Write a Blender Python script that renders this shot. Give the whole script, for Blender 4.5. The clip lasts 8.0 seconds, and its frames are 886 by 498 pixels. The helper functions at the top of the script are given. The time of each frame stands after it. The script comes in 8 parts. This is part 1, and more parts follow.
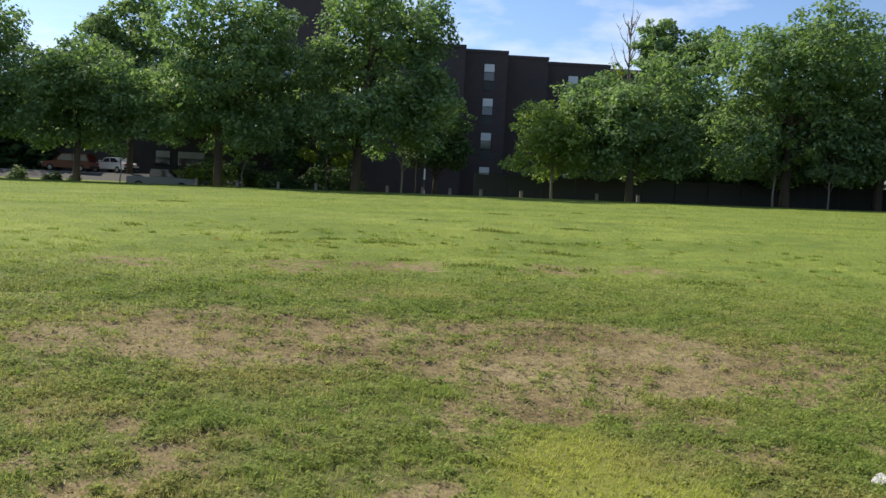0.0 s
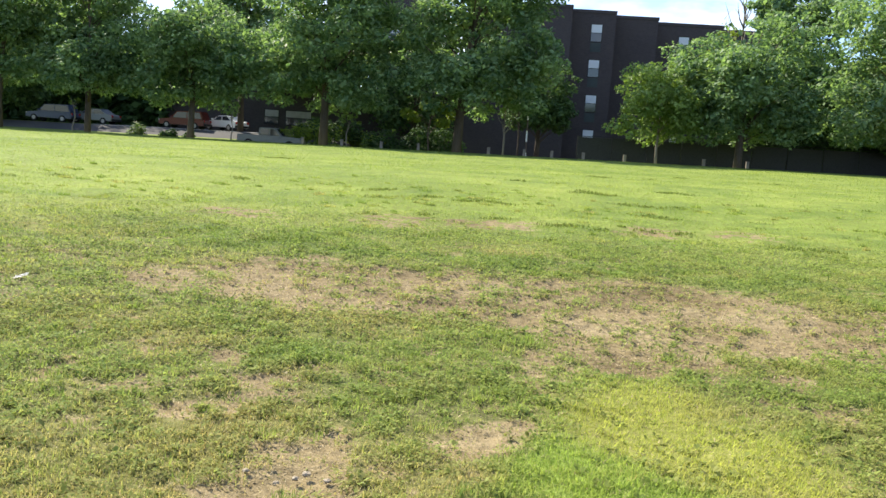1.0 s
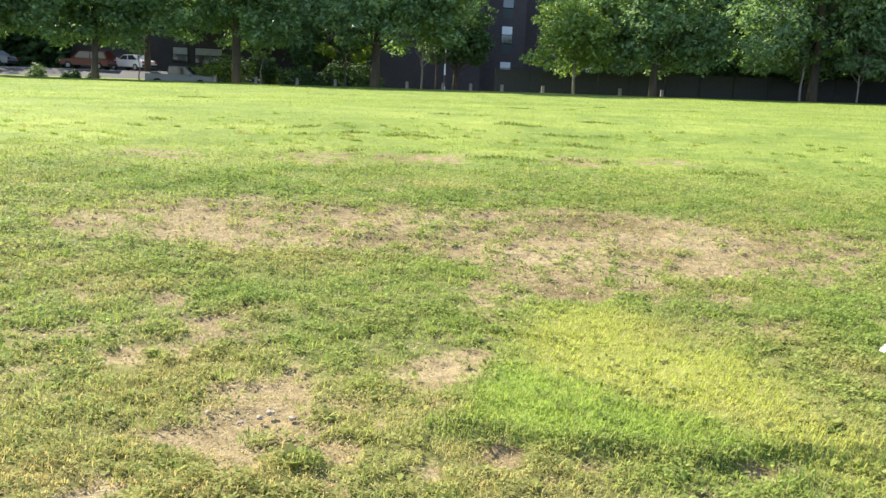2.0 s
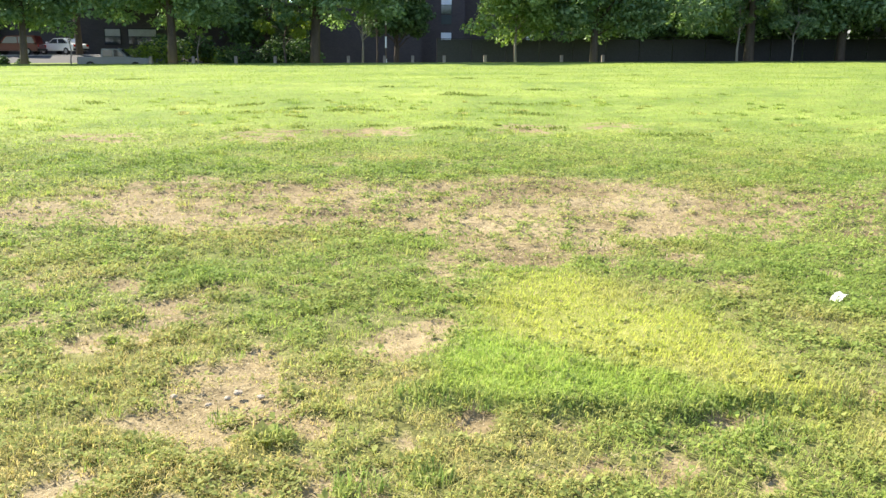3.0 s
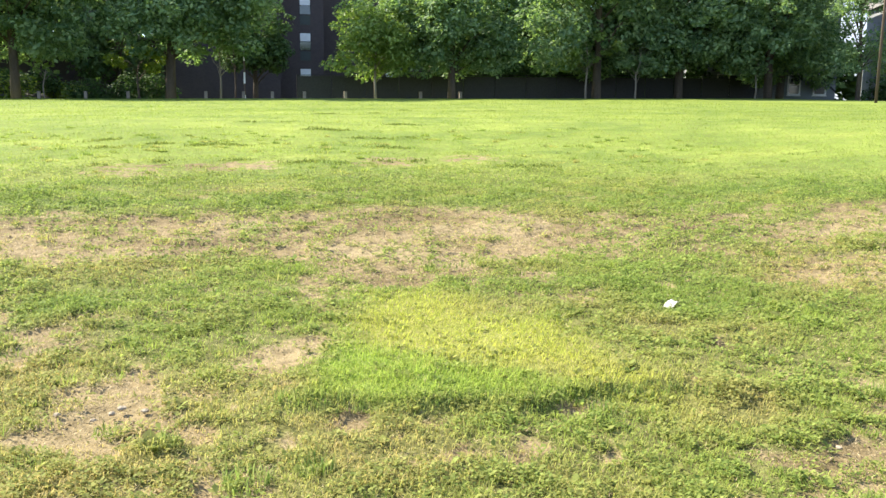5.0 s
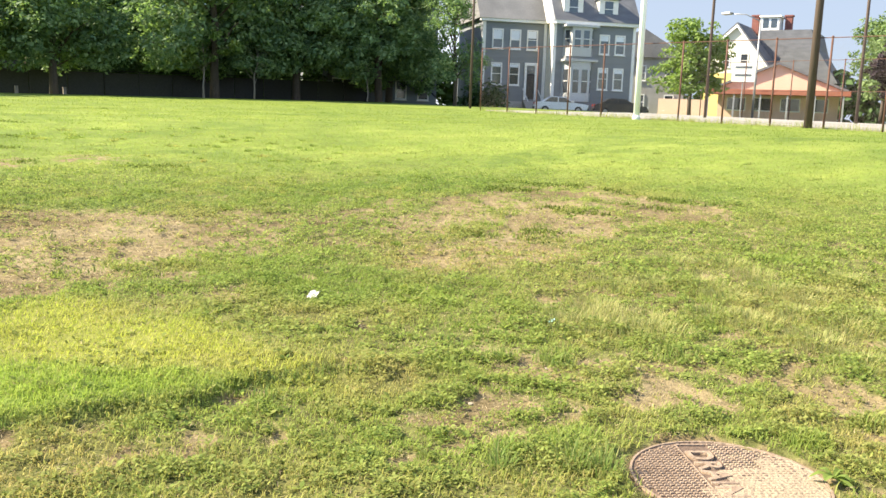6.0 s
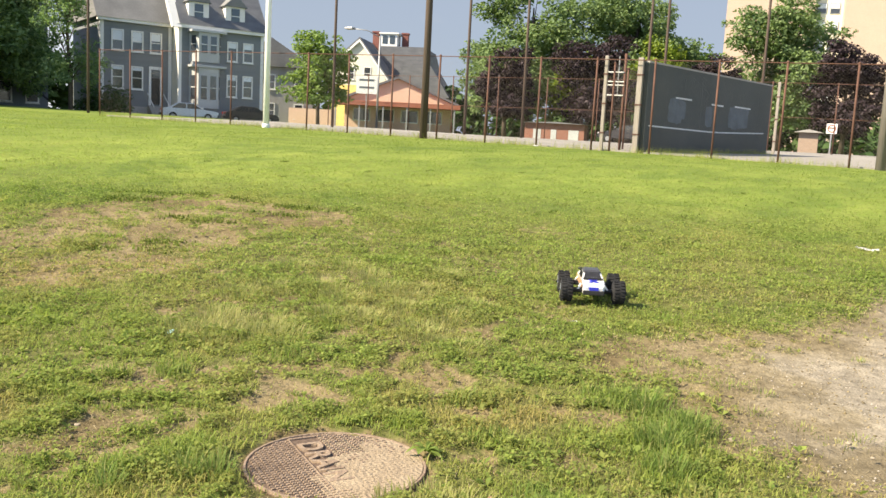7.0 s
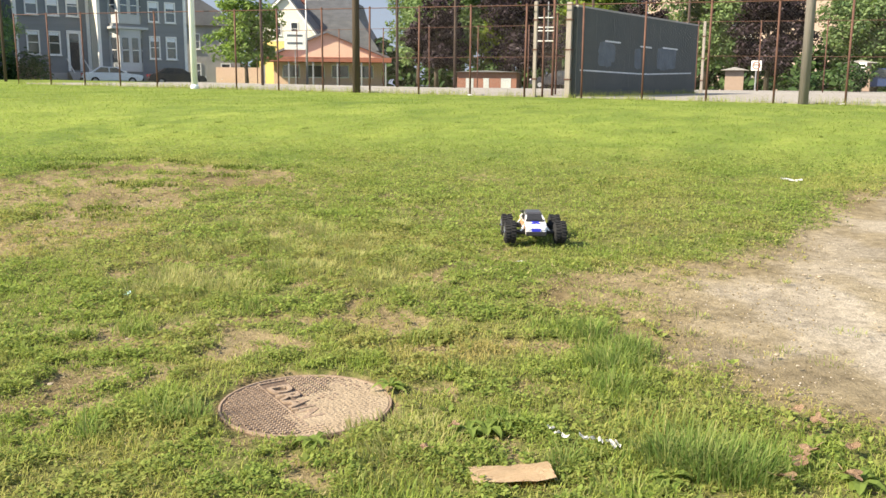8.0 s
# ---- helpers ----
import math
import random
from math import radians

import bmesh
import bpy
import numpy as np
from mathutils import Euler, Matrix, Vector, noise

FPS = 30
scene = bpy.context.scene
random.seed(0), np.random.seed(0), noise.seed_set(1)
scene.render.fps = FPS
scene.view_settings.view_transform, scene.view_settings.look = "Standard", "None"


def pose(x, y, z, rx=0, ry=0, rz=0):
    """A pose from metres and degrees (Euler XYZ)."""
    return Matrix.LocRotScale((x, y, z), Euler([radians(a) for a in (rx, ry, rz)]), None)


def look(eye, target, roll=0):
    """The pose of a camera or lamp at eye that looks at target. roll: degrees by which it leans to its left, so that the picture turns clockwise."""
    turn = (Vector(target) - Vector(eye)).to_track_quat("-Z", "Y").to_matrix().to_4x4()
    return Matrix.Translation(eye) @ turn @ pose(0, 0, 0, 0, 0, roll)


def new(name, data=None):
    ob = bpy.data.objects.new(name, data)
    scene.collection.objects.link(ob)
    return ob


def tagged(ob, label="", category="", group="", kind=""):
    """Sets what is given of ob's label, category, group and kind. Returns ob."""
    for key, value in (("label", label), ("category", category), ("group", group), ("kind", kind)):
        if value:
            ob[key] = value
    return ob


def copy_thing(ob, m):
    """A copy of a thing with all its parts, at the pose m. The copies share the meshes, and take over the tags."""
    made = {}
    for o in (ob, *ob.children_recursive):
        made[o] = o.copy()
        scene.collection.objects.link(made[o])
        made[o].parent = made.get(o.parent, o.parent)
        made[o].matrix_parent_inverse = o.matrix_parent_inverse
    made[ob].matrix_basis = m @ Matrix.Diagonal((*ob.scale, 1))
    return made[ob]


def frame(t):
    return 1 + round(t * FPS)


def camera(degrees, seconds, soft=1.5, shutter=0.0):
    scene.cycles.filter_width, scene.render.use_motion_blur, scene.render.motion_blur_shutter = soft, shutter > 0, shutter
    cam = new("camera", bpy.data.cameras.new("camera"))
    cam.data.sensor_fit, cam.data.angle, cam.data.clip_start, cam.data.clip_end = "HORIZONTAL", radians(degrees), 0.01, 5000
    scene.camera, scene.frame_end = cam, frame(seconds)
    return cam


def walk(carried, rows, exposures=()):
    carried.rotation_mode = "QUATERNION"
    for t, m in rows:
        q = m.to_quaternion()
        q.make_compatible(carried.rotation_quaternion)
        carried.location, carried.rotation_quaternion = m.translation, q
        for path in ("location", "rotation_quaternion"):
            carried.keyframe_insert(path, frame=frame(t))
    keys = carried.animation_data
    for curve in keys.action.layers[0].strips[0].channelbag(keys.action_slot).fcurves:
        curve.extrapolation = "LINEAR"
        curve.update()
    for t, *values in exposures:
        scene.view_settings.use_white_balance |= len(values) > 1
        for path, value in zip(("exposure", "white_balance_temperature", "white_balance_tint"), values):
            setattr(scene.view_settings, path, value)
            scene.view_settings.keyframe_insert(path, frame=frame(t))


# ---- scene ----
cam = camera(54.2, 8.0)
PATH = [
    (0, (-0.275, 0.291, 1.309), (-0.207, 2.286, 1.18), 2.9),
    (0.5, (-0.211, 0.181, 1.28), (-0.305, 2.167, 1.07), 3.4),
    (1, (-0.176, 0.085, 1.265), (-0.334, 2.065, 1.037), 3.9),
    (1.5, (-0.235, 0.068, 1.227), (-0.347, 2.044, 0.939), 4.8),
    (2, (-0.317, 0.113, 1.23), (-0.285, 2.079, 0.867), 2.6),
    (2.2, (-0.335, 0.124, 1.221), (-0.262, 2.088, 0.848), 1.9),
    (3.3, (-0.386, 0.119, 1.211), (-0.224, 2.065, 0.777), 0.4),
    (3.5, (-0.403, 0.102, 1.209), (-0.23, 2.046, 0.772), 0.4),
    (4, (-0.366, 0.054, 1.217), (-0.108, 1.992, 0.798), -0.1),
    (4.2, (-0.350, 0.020, 1.222), (-0.039, 1.954, 0.819), -0.4),
    (5.3, (-0.480, -0.231, 1.192), (0.127, 1.649, 0.878), 1.4),
    (5.5, (-0.517, -0.231, 1.196), (0.257, 1.587, 0.881), 1.5),
    (6, (-0.587, -0.286, 1.185), (0.634, 1.266, 0.869), 2.0),
    (6.5, (-0.576, -0.348, 1.193), (0.98, 0.877, 0.912), 2.9),
    (7, (-0.587, -0.44, 1.195), (1.164, 0.491, 0.933), 3.0),
    (7.5, (-0.662, -0.507, 1.172), (1.141, 0.3, 0.863), 2.1),
    (8, (-0.773, -0.476, 1.183), (1.025, 0.32, 0.819), 0.5),
]
EXPOSURES = [(0.0, 0.46, 6800, 10), (0.5, 1.08, 6800, 10), (1.0, 1.31, 6750, 10), (1.5, 1.37, 6750, 10), (2.0, 1.61, 6700, 10), (3.5, 1.79, 6700, 10), (4.0, 1.80, 6750, 10), (5.5, 1.66, 7050, 10), (6.0, 1.62, 7300, 10), (6.5, 1.50, 7450, 10), (7.0, 1.14, 7550, 10), (7.5, 1.07, 7550, 10), (8.0, 1.18, 7350, 10)]
walk(cam, [(t, look(eye, target, roll)) for t, eye, target, roll in PATH], EXPOSURES)


# ---- light ----
SUN_AZ, SUN_EL = radians(-50), radians(39)
world = bpy.data.worlds.new("sky")
scene.world = world
world.use_nodes = True
wn, wl = world.node_tree.nodes, world.node_tree.links
sky = wn.new("ShaderNodeTexSky")
sky.sky_type, sky.sun_disc = "NISHITA", False
sky.sun_elevation, sky.sun_rotation = SUN_EL, SUN_AZ
sky.air_density, sky.dust_density, sky.ozone_density = 1.0, 0.5, 2.5
coord = wn.new("ShaderNodeTexCoord")
squash = wn.new("ShaderNodeMapping")
squash.inputs["Scale"].default_value = (2.2, 2.2, 6.5)
squash.inputs["Location"].default_value = (0.9, 0.4, 0.7)
cloud = wn.new("ShaderNodeTexNoise")
cloud.inputs["Scale"].default_value, cloud.inputs["Detail"].default_value, cloud.inputs["Roughness"].default_value = 1.6, 7, 0.55
fade = wn.new("ShaderNodeValToRGB")
fade.color_ramp.elements[0].position, fade.color_ramp.elements[1].position = 0.50, 0.70
both = wn.new("ShaderNodeMixRGB")
both.inputs[2].default_value = (6.6, 7.0, 8.0, 1)
wl.new(coord.outputs["Generated"], squash.inputs["Vector"])
wl.new(squash.outputs[0], cloud.inputs["Vector"])
wl.new(cloud.outputs["Fac"], fade.inputs[0])
wl.new(fade.outputs[0], both.inputs[0])
blue = wn.new("ShaderNodeMixRGB")
blue.blend_type = "MULTIPLY"
blue.inputs[0].default_value, blue.inputs[2].default_value = 1.0, (0.80, 0.90, 1.10, 1)
wl.new(sky.outputs[0], blue.inputs[1])
wl.new(blue.outputs[0], both.inputs[1])
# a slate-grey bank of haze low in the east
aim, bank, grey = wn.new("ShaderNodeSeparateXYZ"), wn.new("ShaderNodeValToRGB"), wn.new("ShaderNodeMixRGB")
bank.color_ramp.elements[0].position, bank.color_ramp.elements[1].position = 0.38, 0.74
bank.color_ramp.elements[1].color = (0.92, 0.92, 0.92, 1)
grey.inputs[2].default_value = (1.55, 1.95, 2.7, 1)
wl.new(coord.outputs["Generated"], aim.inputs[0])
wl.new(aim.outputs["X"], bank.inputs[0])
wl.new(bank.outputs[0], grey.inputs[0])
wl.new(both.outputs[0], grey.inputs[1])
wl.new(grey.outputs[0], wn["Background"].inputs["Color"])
wn["Background"].inputs["Strength"].default_value = 0.112

sun = new("sun", bpy.data.lights.new("sun", "SUN"))
sun.data.energy, sun.data.angle, sun.data.color = 5.0, radians(0.6), (1.0, 0.93, 0.80)
to_sun = Vector((math.sin(SUN_AZ) * math.cos(SUN_EL), math.cos(SUN_AZ) * math.cos(SUN_EL), math.sin(SUN_EL)))
sun.matrix_world = look(to_sun * 50, (0, 0, 0))


# ---- materials ----
def ramp_node(nodes, stops):
    r = nodes.new("ShaderNodeValToRGB")
    while len(r.color_ramp.elements) < len(stops):
        r.color_ramp.elements.new(0.5)
    for e, (p, c) in zip(r.color_ramp.elements, stops):
        e.position, e.color = p, (*c, 1)
    return r


def surface(name, a, b, scale=3.0, rough=0.8, metal=0.0, grain=40.0, relief=0.2, stretch=(1, 1, 1), spec=0.3, through_light=0.0, island=0.0):
    """A worn surface: two colours mixed at a large and a fine scale, with relief."""
    m = bpy.data.materials.new(name)
    m.use_nodes = True
    n, l = m.node_tree.nodes, m.node_tree.links
    p = n["Principled BSDF"]
    tc = n.new("ShaderNodeTexCoord")
    mp = n.new("ShaderNodeMapping")
    mp.inputs["Scale"].default_value = stretch
    big, fine = n.new("ShaderNodeTexNoise"), n.new("ShaderNodeTexNoise")
    for node, s, d in ((big, scale, 4), (fine, grain, 3)):
        node.inputs["Scale"].default_value, node.inputs["Detail"].default_value = s, d
        l.new(mp.outputs[0], node.inputs["Vector"])
    l.new(tc.outputs["Object"], mp.inputs["Vector"])
    mixn = n.new("ShaderNodeMath")
    mixn.operation = "MULTIPLY_ADD"
    l.new(fine.outputs["Fac"], mixn.inputs[0])
    mixn.inputs[1].default_value = 0.45
    half = n.new("ShaderNodeMath")
    half.operation = "MULTIPLY_ADD"
    l.new(big.outputs["Fac"], half.inputs[0])
    half.inputs[1].default_value, half.inputs[2].default_value = 0.9, -0.18
    l.new(half.outputs[0], mixn.inputs[2])
    out = mixn.outputs[0]
    if island:
        geo = n.new("ShaderNodeNewGeometry")
        add = n.new("ShaderNodeMath")
        add.operation = "MULTIPLY_ADD"
        l.new(geo.outputs["Random Per Island"], add.inputs[0])
        add.inputs[1].default_value = island
        sub = n.new("ShaderNodeMath")
        sub.operation = "SUBTRACT"
        l.new(out, sub.inputs[0])
        sub.inputs[1].default_value = island / 2
        l.new(sub.outputs[0], add.inputs[2])
        out = add.outputs[0]
    r = ramp_node(n, [(0.2, a), (0.8, b)])
    l.new(out, r.inputs[0])
    l.new(r.outputs[0], p.inputs["Base Color"])
    p.inputs["Roughness"].default_value, p.inputs["Metallic"].default_value = rough, metal
    p.inputs["Specular IOR Level"].default_value = spec
    if relief:
        bump = n.new("ShaderNodeBump")
        bump.inputs["Strength"].default_value, bump.inputs["Distance"].default_value = relief, 0.02
        l.new(fine.outputs["Fac"], bump.inputs["Height"])
        l.new(bump.outputs[0], p.inputs["Normal"])
    if through_light:
        tr, ms = n.new("ShaderNodeBsdfTranslucent"), n.new("ShaderNodeMixShader")
        glow = n.new("ShaderNodeMixRGB")
        glow.blend_type = "MULTIPLY"
        glow.inputs[0].default_value = 1.0
        glow.inputs[2].default_value = (0.92, 1.0, 0.5, 1)
        l.new(r.outputs[0], glow.inputs[1])
        l.new(glow.outputs[0], tr.inputs["Color"])
        ms.inputs[0].default_value = through_light
        l.new(p.outputs[0], ms.inputs[1])
        l.new(tr.outputs[0], ms.inputs[2])
        l.new(ms.outputs[0], n["Material Output"].inputs["Surface"])
    return m


def brick_mat(name, a, b, mortar, sx=4.6, sz=14.0):
    m = surface(name, a, b, 0.5, 0.9, grain=12, relief=0)
    n, l = m.node_tree.nodes, m.node_tree.links
    p = n["Principled BSDF"]
    bk = n.new("ShaderNodeTexBrick")
    bk.inputs["Scale"].default_value = 1.0
    bk.inputs["Brick Width"].default_value, bk.inputs["Row Height"].default_value = 1 / sx, 1 / sz
    bk.inputs["Mortar Size"].default_value = 0.008
    bk.inputs["Color1"].default_value, bk.inputs["Color2"].default_value, bk.inputs["Mortar"].default_value = (*a, 1), (*b, 1), (*mortar, 1)
    tc, sep, com = n.new("ShaderNodeTexCoord"), n.new("ShaderNodeSeparateXYZ"), n.new("ShaderNodeCombineXYZ")
    add = n.new("ShaderNodeMath")
    l.new(tc.outputs["Object"], sep.inputs[0])
    l.new(sep.outputs[0], add.inputs[0])
    l.new(sep.outputs[1], add.inputs[1])
    l.new(add.outputs[0], com.inputs[0])
    l.new(sep.outputs[2], com.inputs[1])
    l.new(com.outputs[0], bk.inputs["Vector"])
    mx = n.new("ShaderNodeMixRGB")
    mx.inputs[0].default_value = 0.5
    old = p.inputs["Base Color"].links[0].from_socket
    l.new(old, mx.inputs[1])
    l.new(bk.outputs["Color"], mx.inputs[2])
    l.new(mx.outputs[0], p.inputs["Base Color"])
    return m


def glass_mat(name, tint, rough=0.08):
    m = bpy.data.materials.new(name)
    m.use_nodes = True
    p = m.node_tree.nodes["Principled BSDF"]
    p.inputs["Base Color"].default_value = (*tint, 1)
    p.inputs["Roughness"].default_value = rough
    p.inputs["Specular IOR Level"].default_value = 0.8
    return m


M_LEAF = surface("maple_leaf", (0.092, 0.172, 0.090), (0.300, 0.415, 0.200), 0.3, 0.6, grain=1.2, relief=0, spec=0.2, through_light=0.48, island=0.5)
M_LEAF_YOUNG = surface("young_leaf", (0.12, 0.20, 0.055), (0.28, 0.375, 0.12), 0.4, 0.5, grain=1.5, relief=0, spec=0.12, through_light=0.42, island=0.5)
M_LEAF_GOLD = surface("golden_leaf", (0.14, 0.20, 0.03), (0.26, 0.33, 0.055), 0.4, 0.5, grain=1.5, relief=0, spec=0.12, through_light=0.42, island=0.4)
# two leaf tones darkened for the shade these trees and shrubs stand in
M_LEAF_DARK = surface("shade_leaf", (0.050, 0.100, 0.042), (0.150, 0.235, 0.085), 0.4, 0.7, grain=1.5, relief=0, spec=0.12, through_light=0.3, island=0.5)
M_HEDGE_SHADED = surface("shaded_hedge_leaf", (0.030, 0.066, 0.025), (0.085, 0.145, 0.048), 0.4, 0.7, grain=1.5, relief=0, spec=0.12, through_light=0.25, island=0.5)
M_LEAF_PURPLE = surface("purple_leaf", (0.027, 0.020, 0.025), (0.070, 0.050, 0.056), 0.4, 0.5, grain=1.5, relief=0, spec=0.12, through_light=0.25, island=0.5)
M_BARK = surface("bark", (0.045, 0.035, 0.028), (0.14, 0.11, 0.085), 2.0, 0.95, grain=18, relief=0.7, stretch=(1, 1, 0.25))
M_BARK_PALE = surface("pale_bark", (0.12, 0.10, 0.08), (0.30, 0.27, 0.22), 2.0, 0.95, grain=18, relief=0.5, stretch=(1, 1, 0.25))
M_BRICK = brick_mat("dark_brick", (0.048, 0.040, 0.043), (0.085, 0.068, 0.068), (0.085, 0.08, 0.08))
M_BRICK_RED = brick_mat("red_brick", (0.20, 0.075, 0.05), (0.32, 0.13, 0.085), (0.35, 0.30, 0.26))
M_PEACH = brick_mat("peach_brick", (0.46, 0.33, 0.26), (0.53, 0.39, 0.31), (0.48, 0.40, 0.34))
M_TANBRICK = brick_mat("tan_brick", (0.27, 0.19, 0.135), (0.37, 0.27, 0.20), (0.36, 0.31, 0.26))
M_CHIMNEY = brick_mat("chimney_brick", (0.15, 0.050, 0.042), (0.23, 0.085, 0.068), (0.22, 0.15, 0.13))
M_LEAF_OLIVE = surface("olive_leaf", (0.085, 0.145, 0.060), (0.240, 0.320, 0.135), 0.35, 0.65, grain=1.4, relief=0, spec=0.12, through_light=0.35, island=0.5)
M_CONCRETE = surface("concrete", (0.26, 0.25, 0.23), (0.42, 0.40, 0.37), 0.6, 0.9, grain=14, relief=0.3)
M_SIDING = surface("grey_siding", (0.155, 0.170, 0.180), (0.205, 0.222, 0.235), 0.6, 0.75, grain=5, relief=0.15, stretch=(0.3, 0.3, 6))
M_TRIM = surface("white_paint", (0.66, 0.65, 0.61), (0.80, 0.79, 0.76), 0.8, 0.6, grain=10, relief=0.1)
M_WHITEPOLE = surface("white_pole_paint", (0.80, 0.80, 0.78), (0.88, 0.88, 0.87), 0.8, 0.5, grain=10, relief=0.05)
M_GREYTRIM = surface("grey_white_paint", (0.38, 0.39, 0.38), (0.50, 0.51, 0.50), 0.8, 0.6, grain=10, relief=0.1)
M_CREAM = surface("cream_siding", (0.66, 0.62, 0.50), (0.76, 0.72, 0.60), 0.8, 0.7, grain=8, relief=0.1, stretch=(0.3, 0.3, 5))
M_YELLOW = surface("yellow_siding", (0.70, 0.52, 0.16), (0.80, 0.62, 0.24), 0.8, 0.7, grain=8, relief=0.1, stretch=(0.3, 0.3, 5))
M_PEACHWALL = surface("peach_stucco", (0.58, 0.40, 0.29), (0.68, 0.49, 0.37), 0.6, 0.85, grain=10, relief=0.2)
M_SLATE = surface("slate_roof", (0.085, 0.09, 0.10), (0.165, 0.17, 0.18), 0.7, 0.75, grain=9, relief=0.4, stretch=(1, 1, 3))
M_SHINGLE = surface("grey_shingle", (0.135, 0.135, 0.135), (0.225, 0.225, 0.22), 0.7, 0.85, grain=9, relief=0.4)
M_TILE = surface("rust_roof", (0.25, 0.08, 0.05), (0.38, 0.15, 0.10), 0.8, 0.8, grain=8, relief=0.4)
M_GLASS = glass_mat("window_glass", (0.035, 0.042, 0.05))
M_BLIND = surface("window_blind", (0.62, 0.66, 0.70), (0.74, 0.77, 0.80), 2.0, 0.8, grain=12, relief=0.1)
M_RUST = surface("rusted_steel", (0.080, 0.043, 0.033), (0.165, 0.085, 0.060), 2.5, 0.8, metal=0.2, grain=30, relief=0.4)
M_STEEL = surface("grey_steel", (0.28, 0.28, 0.28), (0.45, 0.45, 0.44), 2.0, 0.5, metal=0.6, grain=24, relief=0.1)
M_WIRE = surface("fence_wire", (0.12, 0.10, 0.09), (0.22, 0.19, 0.17), 2.0, 0.6, metal=0.5, grain=24, relief=0)
M_POLEWOOD = surface("creosote_wood", (0.055, 0.040, 0.032), (0.13, 0.095, 0.075), 1.5, 0.9, grain=20, relief=0.6, stretch=(1, 1, 0.12))
M_POSTWOOD = surface("weathered_timber", (0.22, 0.195, 0.165), (0.37, 0.33, 0.285), 1.5, 0.9, grain=20, relief=0.6, stretch=(1, 1, 0.15))
M_GREYPOLE = surface("greyed_wood", (0.15, 0.13, 0.115), (0.29, 0.26, 0.235), 1.5, 0.9, grain=20, relief=0.6, stretch=(1, 1, 0.12))
M_WALLGREEN = surface("green_board", (0.038, 0.050, 0.050), (0.064, 0.078, 0.076), 0.5, 0.7, grain=6, relief=0.15)
M_LINE = surface("worn_white_line", (0.42, 0.45, 0.45), (0.66, 0.68, 0.68), 2.0, 0.8, grain=20, relief=0)
M_BLUEPAINT = surface("pale_blue_paint", (0.060, 0.078, 0.090), (0.125, 0.155, 0.18), 1.6, 0.8, grain=12, relief=0)
M_ASPHALT = surface("court_asphalt", (0.235, 0.218, 0.19), (0.345, 0.322, 0.285), 0.12, 0.95, grain=9, relief=0.3)
M_ROAD = surface("road_asphalt", (0.045, 0.045, 0.047), (0.085, 0.085, 0.085), 0.15, 0.95, grain=9, relief=0.3)
M_TYRE = surface("tyre_rubber", (0.010, 0.010, 0.011), (0.030, 0.030, 0.030), 20, 0.85, grain=120, relief=0.4)
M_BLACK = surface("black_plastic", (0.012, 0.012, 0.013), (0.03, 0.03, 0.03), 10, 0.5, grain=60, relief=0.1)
M_CHROME = surface("dull_chrome", (0.5, 0.5, 0.5), (0.7, 0.7, 0.7), 8, 0.3, metal=0.9, grain=60, relief=0.05)


# ---- mesh helpers ----
def mesh_of(name, verts, faces, material, smooth=False):
    me = bpy.data.meshes.new(name)
    me.from_pydata([tuple(v) for v in verts], [], [tuple(f) for f in faces])
    me.materials.append(material)
    if smooth:
        me.polygons.foreach_set("use_smooth", [True] * len(me.polygons))
    me.update()
    return me


def part(name, bm, material, parent=None, label="", smooth=False):
    """Links a bmesh as one mesh object under a thing or under a part."""
    me = bpy.data.meshes.new(name)
    bmesh.ops.recalc_face_normals(bm, faces=bm.faces)
    bm.to_mesh(me)
    bm.free()
    me.materials.append(material)
    if smooth:
        me.polygons.foreach_set("use_smooth", [True] * len(me.polygons))
    ob = new(name, me)
    ob.parent = parent
    if label:
        tagged(ob, label)
    return ob


def thing(name, m, label, category, group="", kind=""):
    ob = new(name)
    ob.matrix_basis = m
    return tagged(ob, label, category, group, kind)


def box(bm, lo, hi, bevel=0.0, m=None):
    mid = [(a + b) / 2 for a, b in zip(lo, hi)]
    size = [max(b - a, 1e-4) for a, b in zip(lo, hi)]
    mat = Matrix.Translation(mid) @ Matrix.Diagonal((*size, 1))
    got = bmesh.ops.create_cube(bm, size=1.0, matrix=(m or Matrix()) @ mat)
    if bevel:
        edges = list({e for v in got["verts"] for e in v.link_edges})
        bmesh.ops.bevel(bm, geom=edges, offset=bevel, segments=2, affect="EDGES", profile=0.6)
    return bm


def boxed(lo, hi, bevel=0.0):
    return box(bmesh.new(), lo, hi, bevel)


def tube(bm, points, radii, sides=8, cap=True):
    """A tapered tube along points."""
    rings = []
    pts = [Vector(p) for p in points]
    for i, p in enumerate(pts):
        d = (pts[min(i + 1, len(pts) - 1)] - pts[max(i - 1, 0)]).normalized()
        side = d.cross(Vector((0.31, 0.95, 0.05)) if abs(d.z) > 0.5 else Vector((0, 0, 1))).normalized()
        up = side.cross(d)
        rings.append([bm.verts.new(p + radii[i] * (math.cos(a) * side + math.sin(a) * up)) for a in [2 * math.pi * k / sides for k in range(sides)]])
    for a, b in zip(rings, rings[1:]):
        for k in range(sides):
            bm.faces.new((a[k], a[(k + 1) % sides], b[(k + 1) % sides], b[k]))
    if cap:
        bm.faces.new(rings[0][::-1])
        bm.faces.new(rings[-1])
    return bm


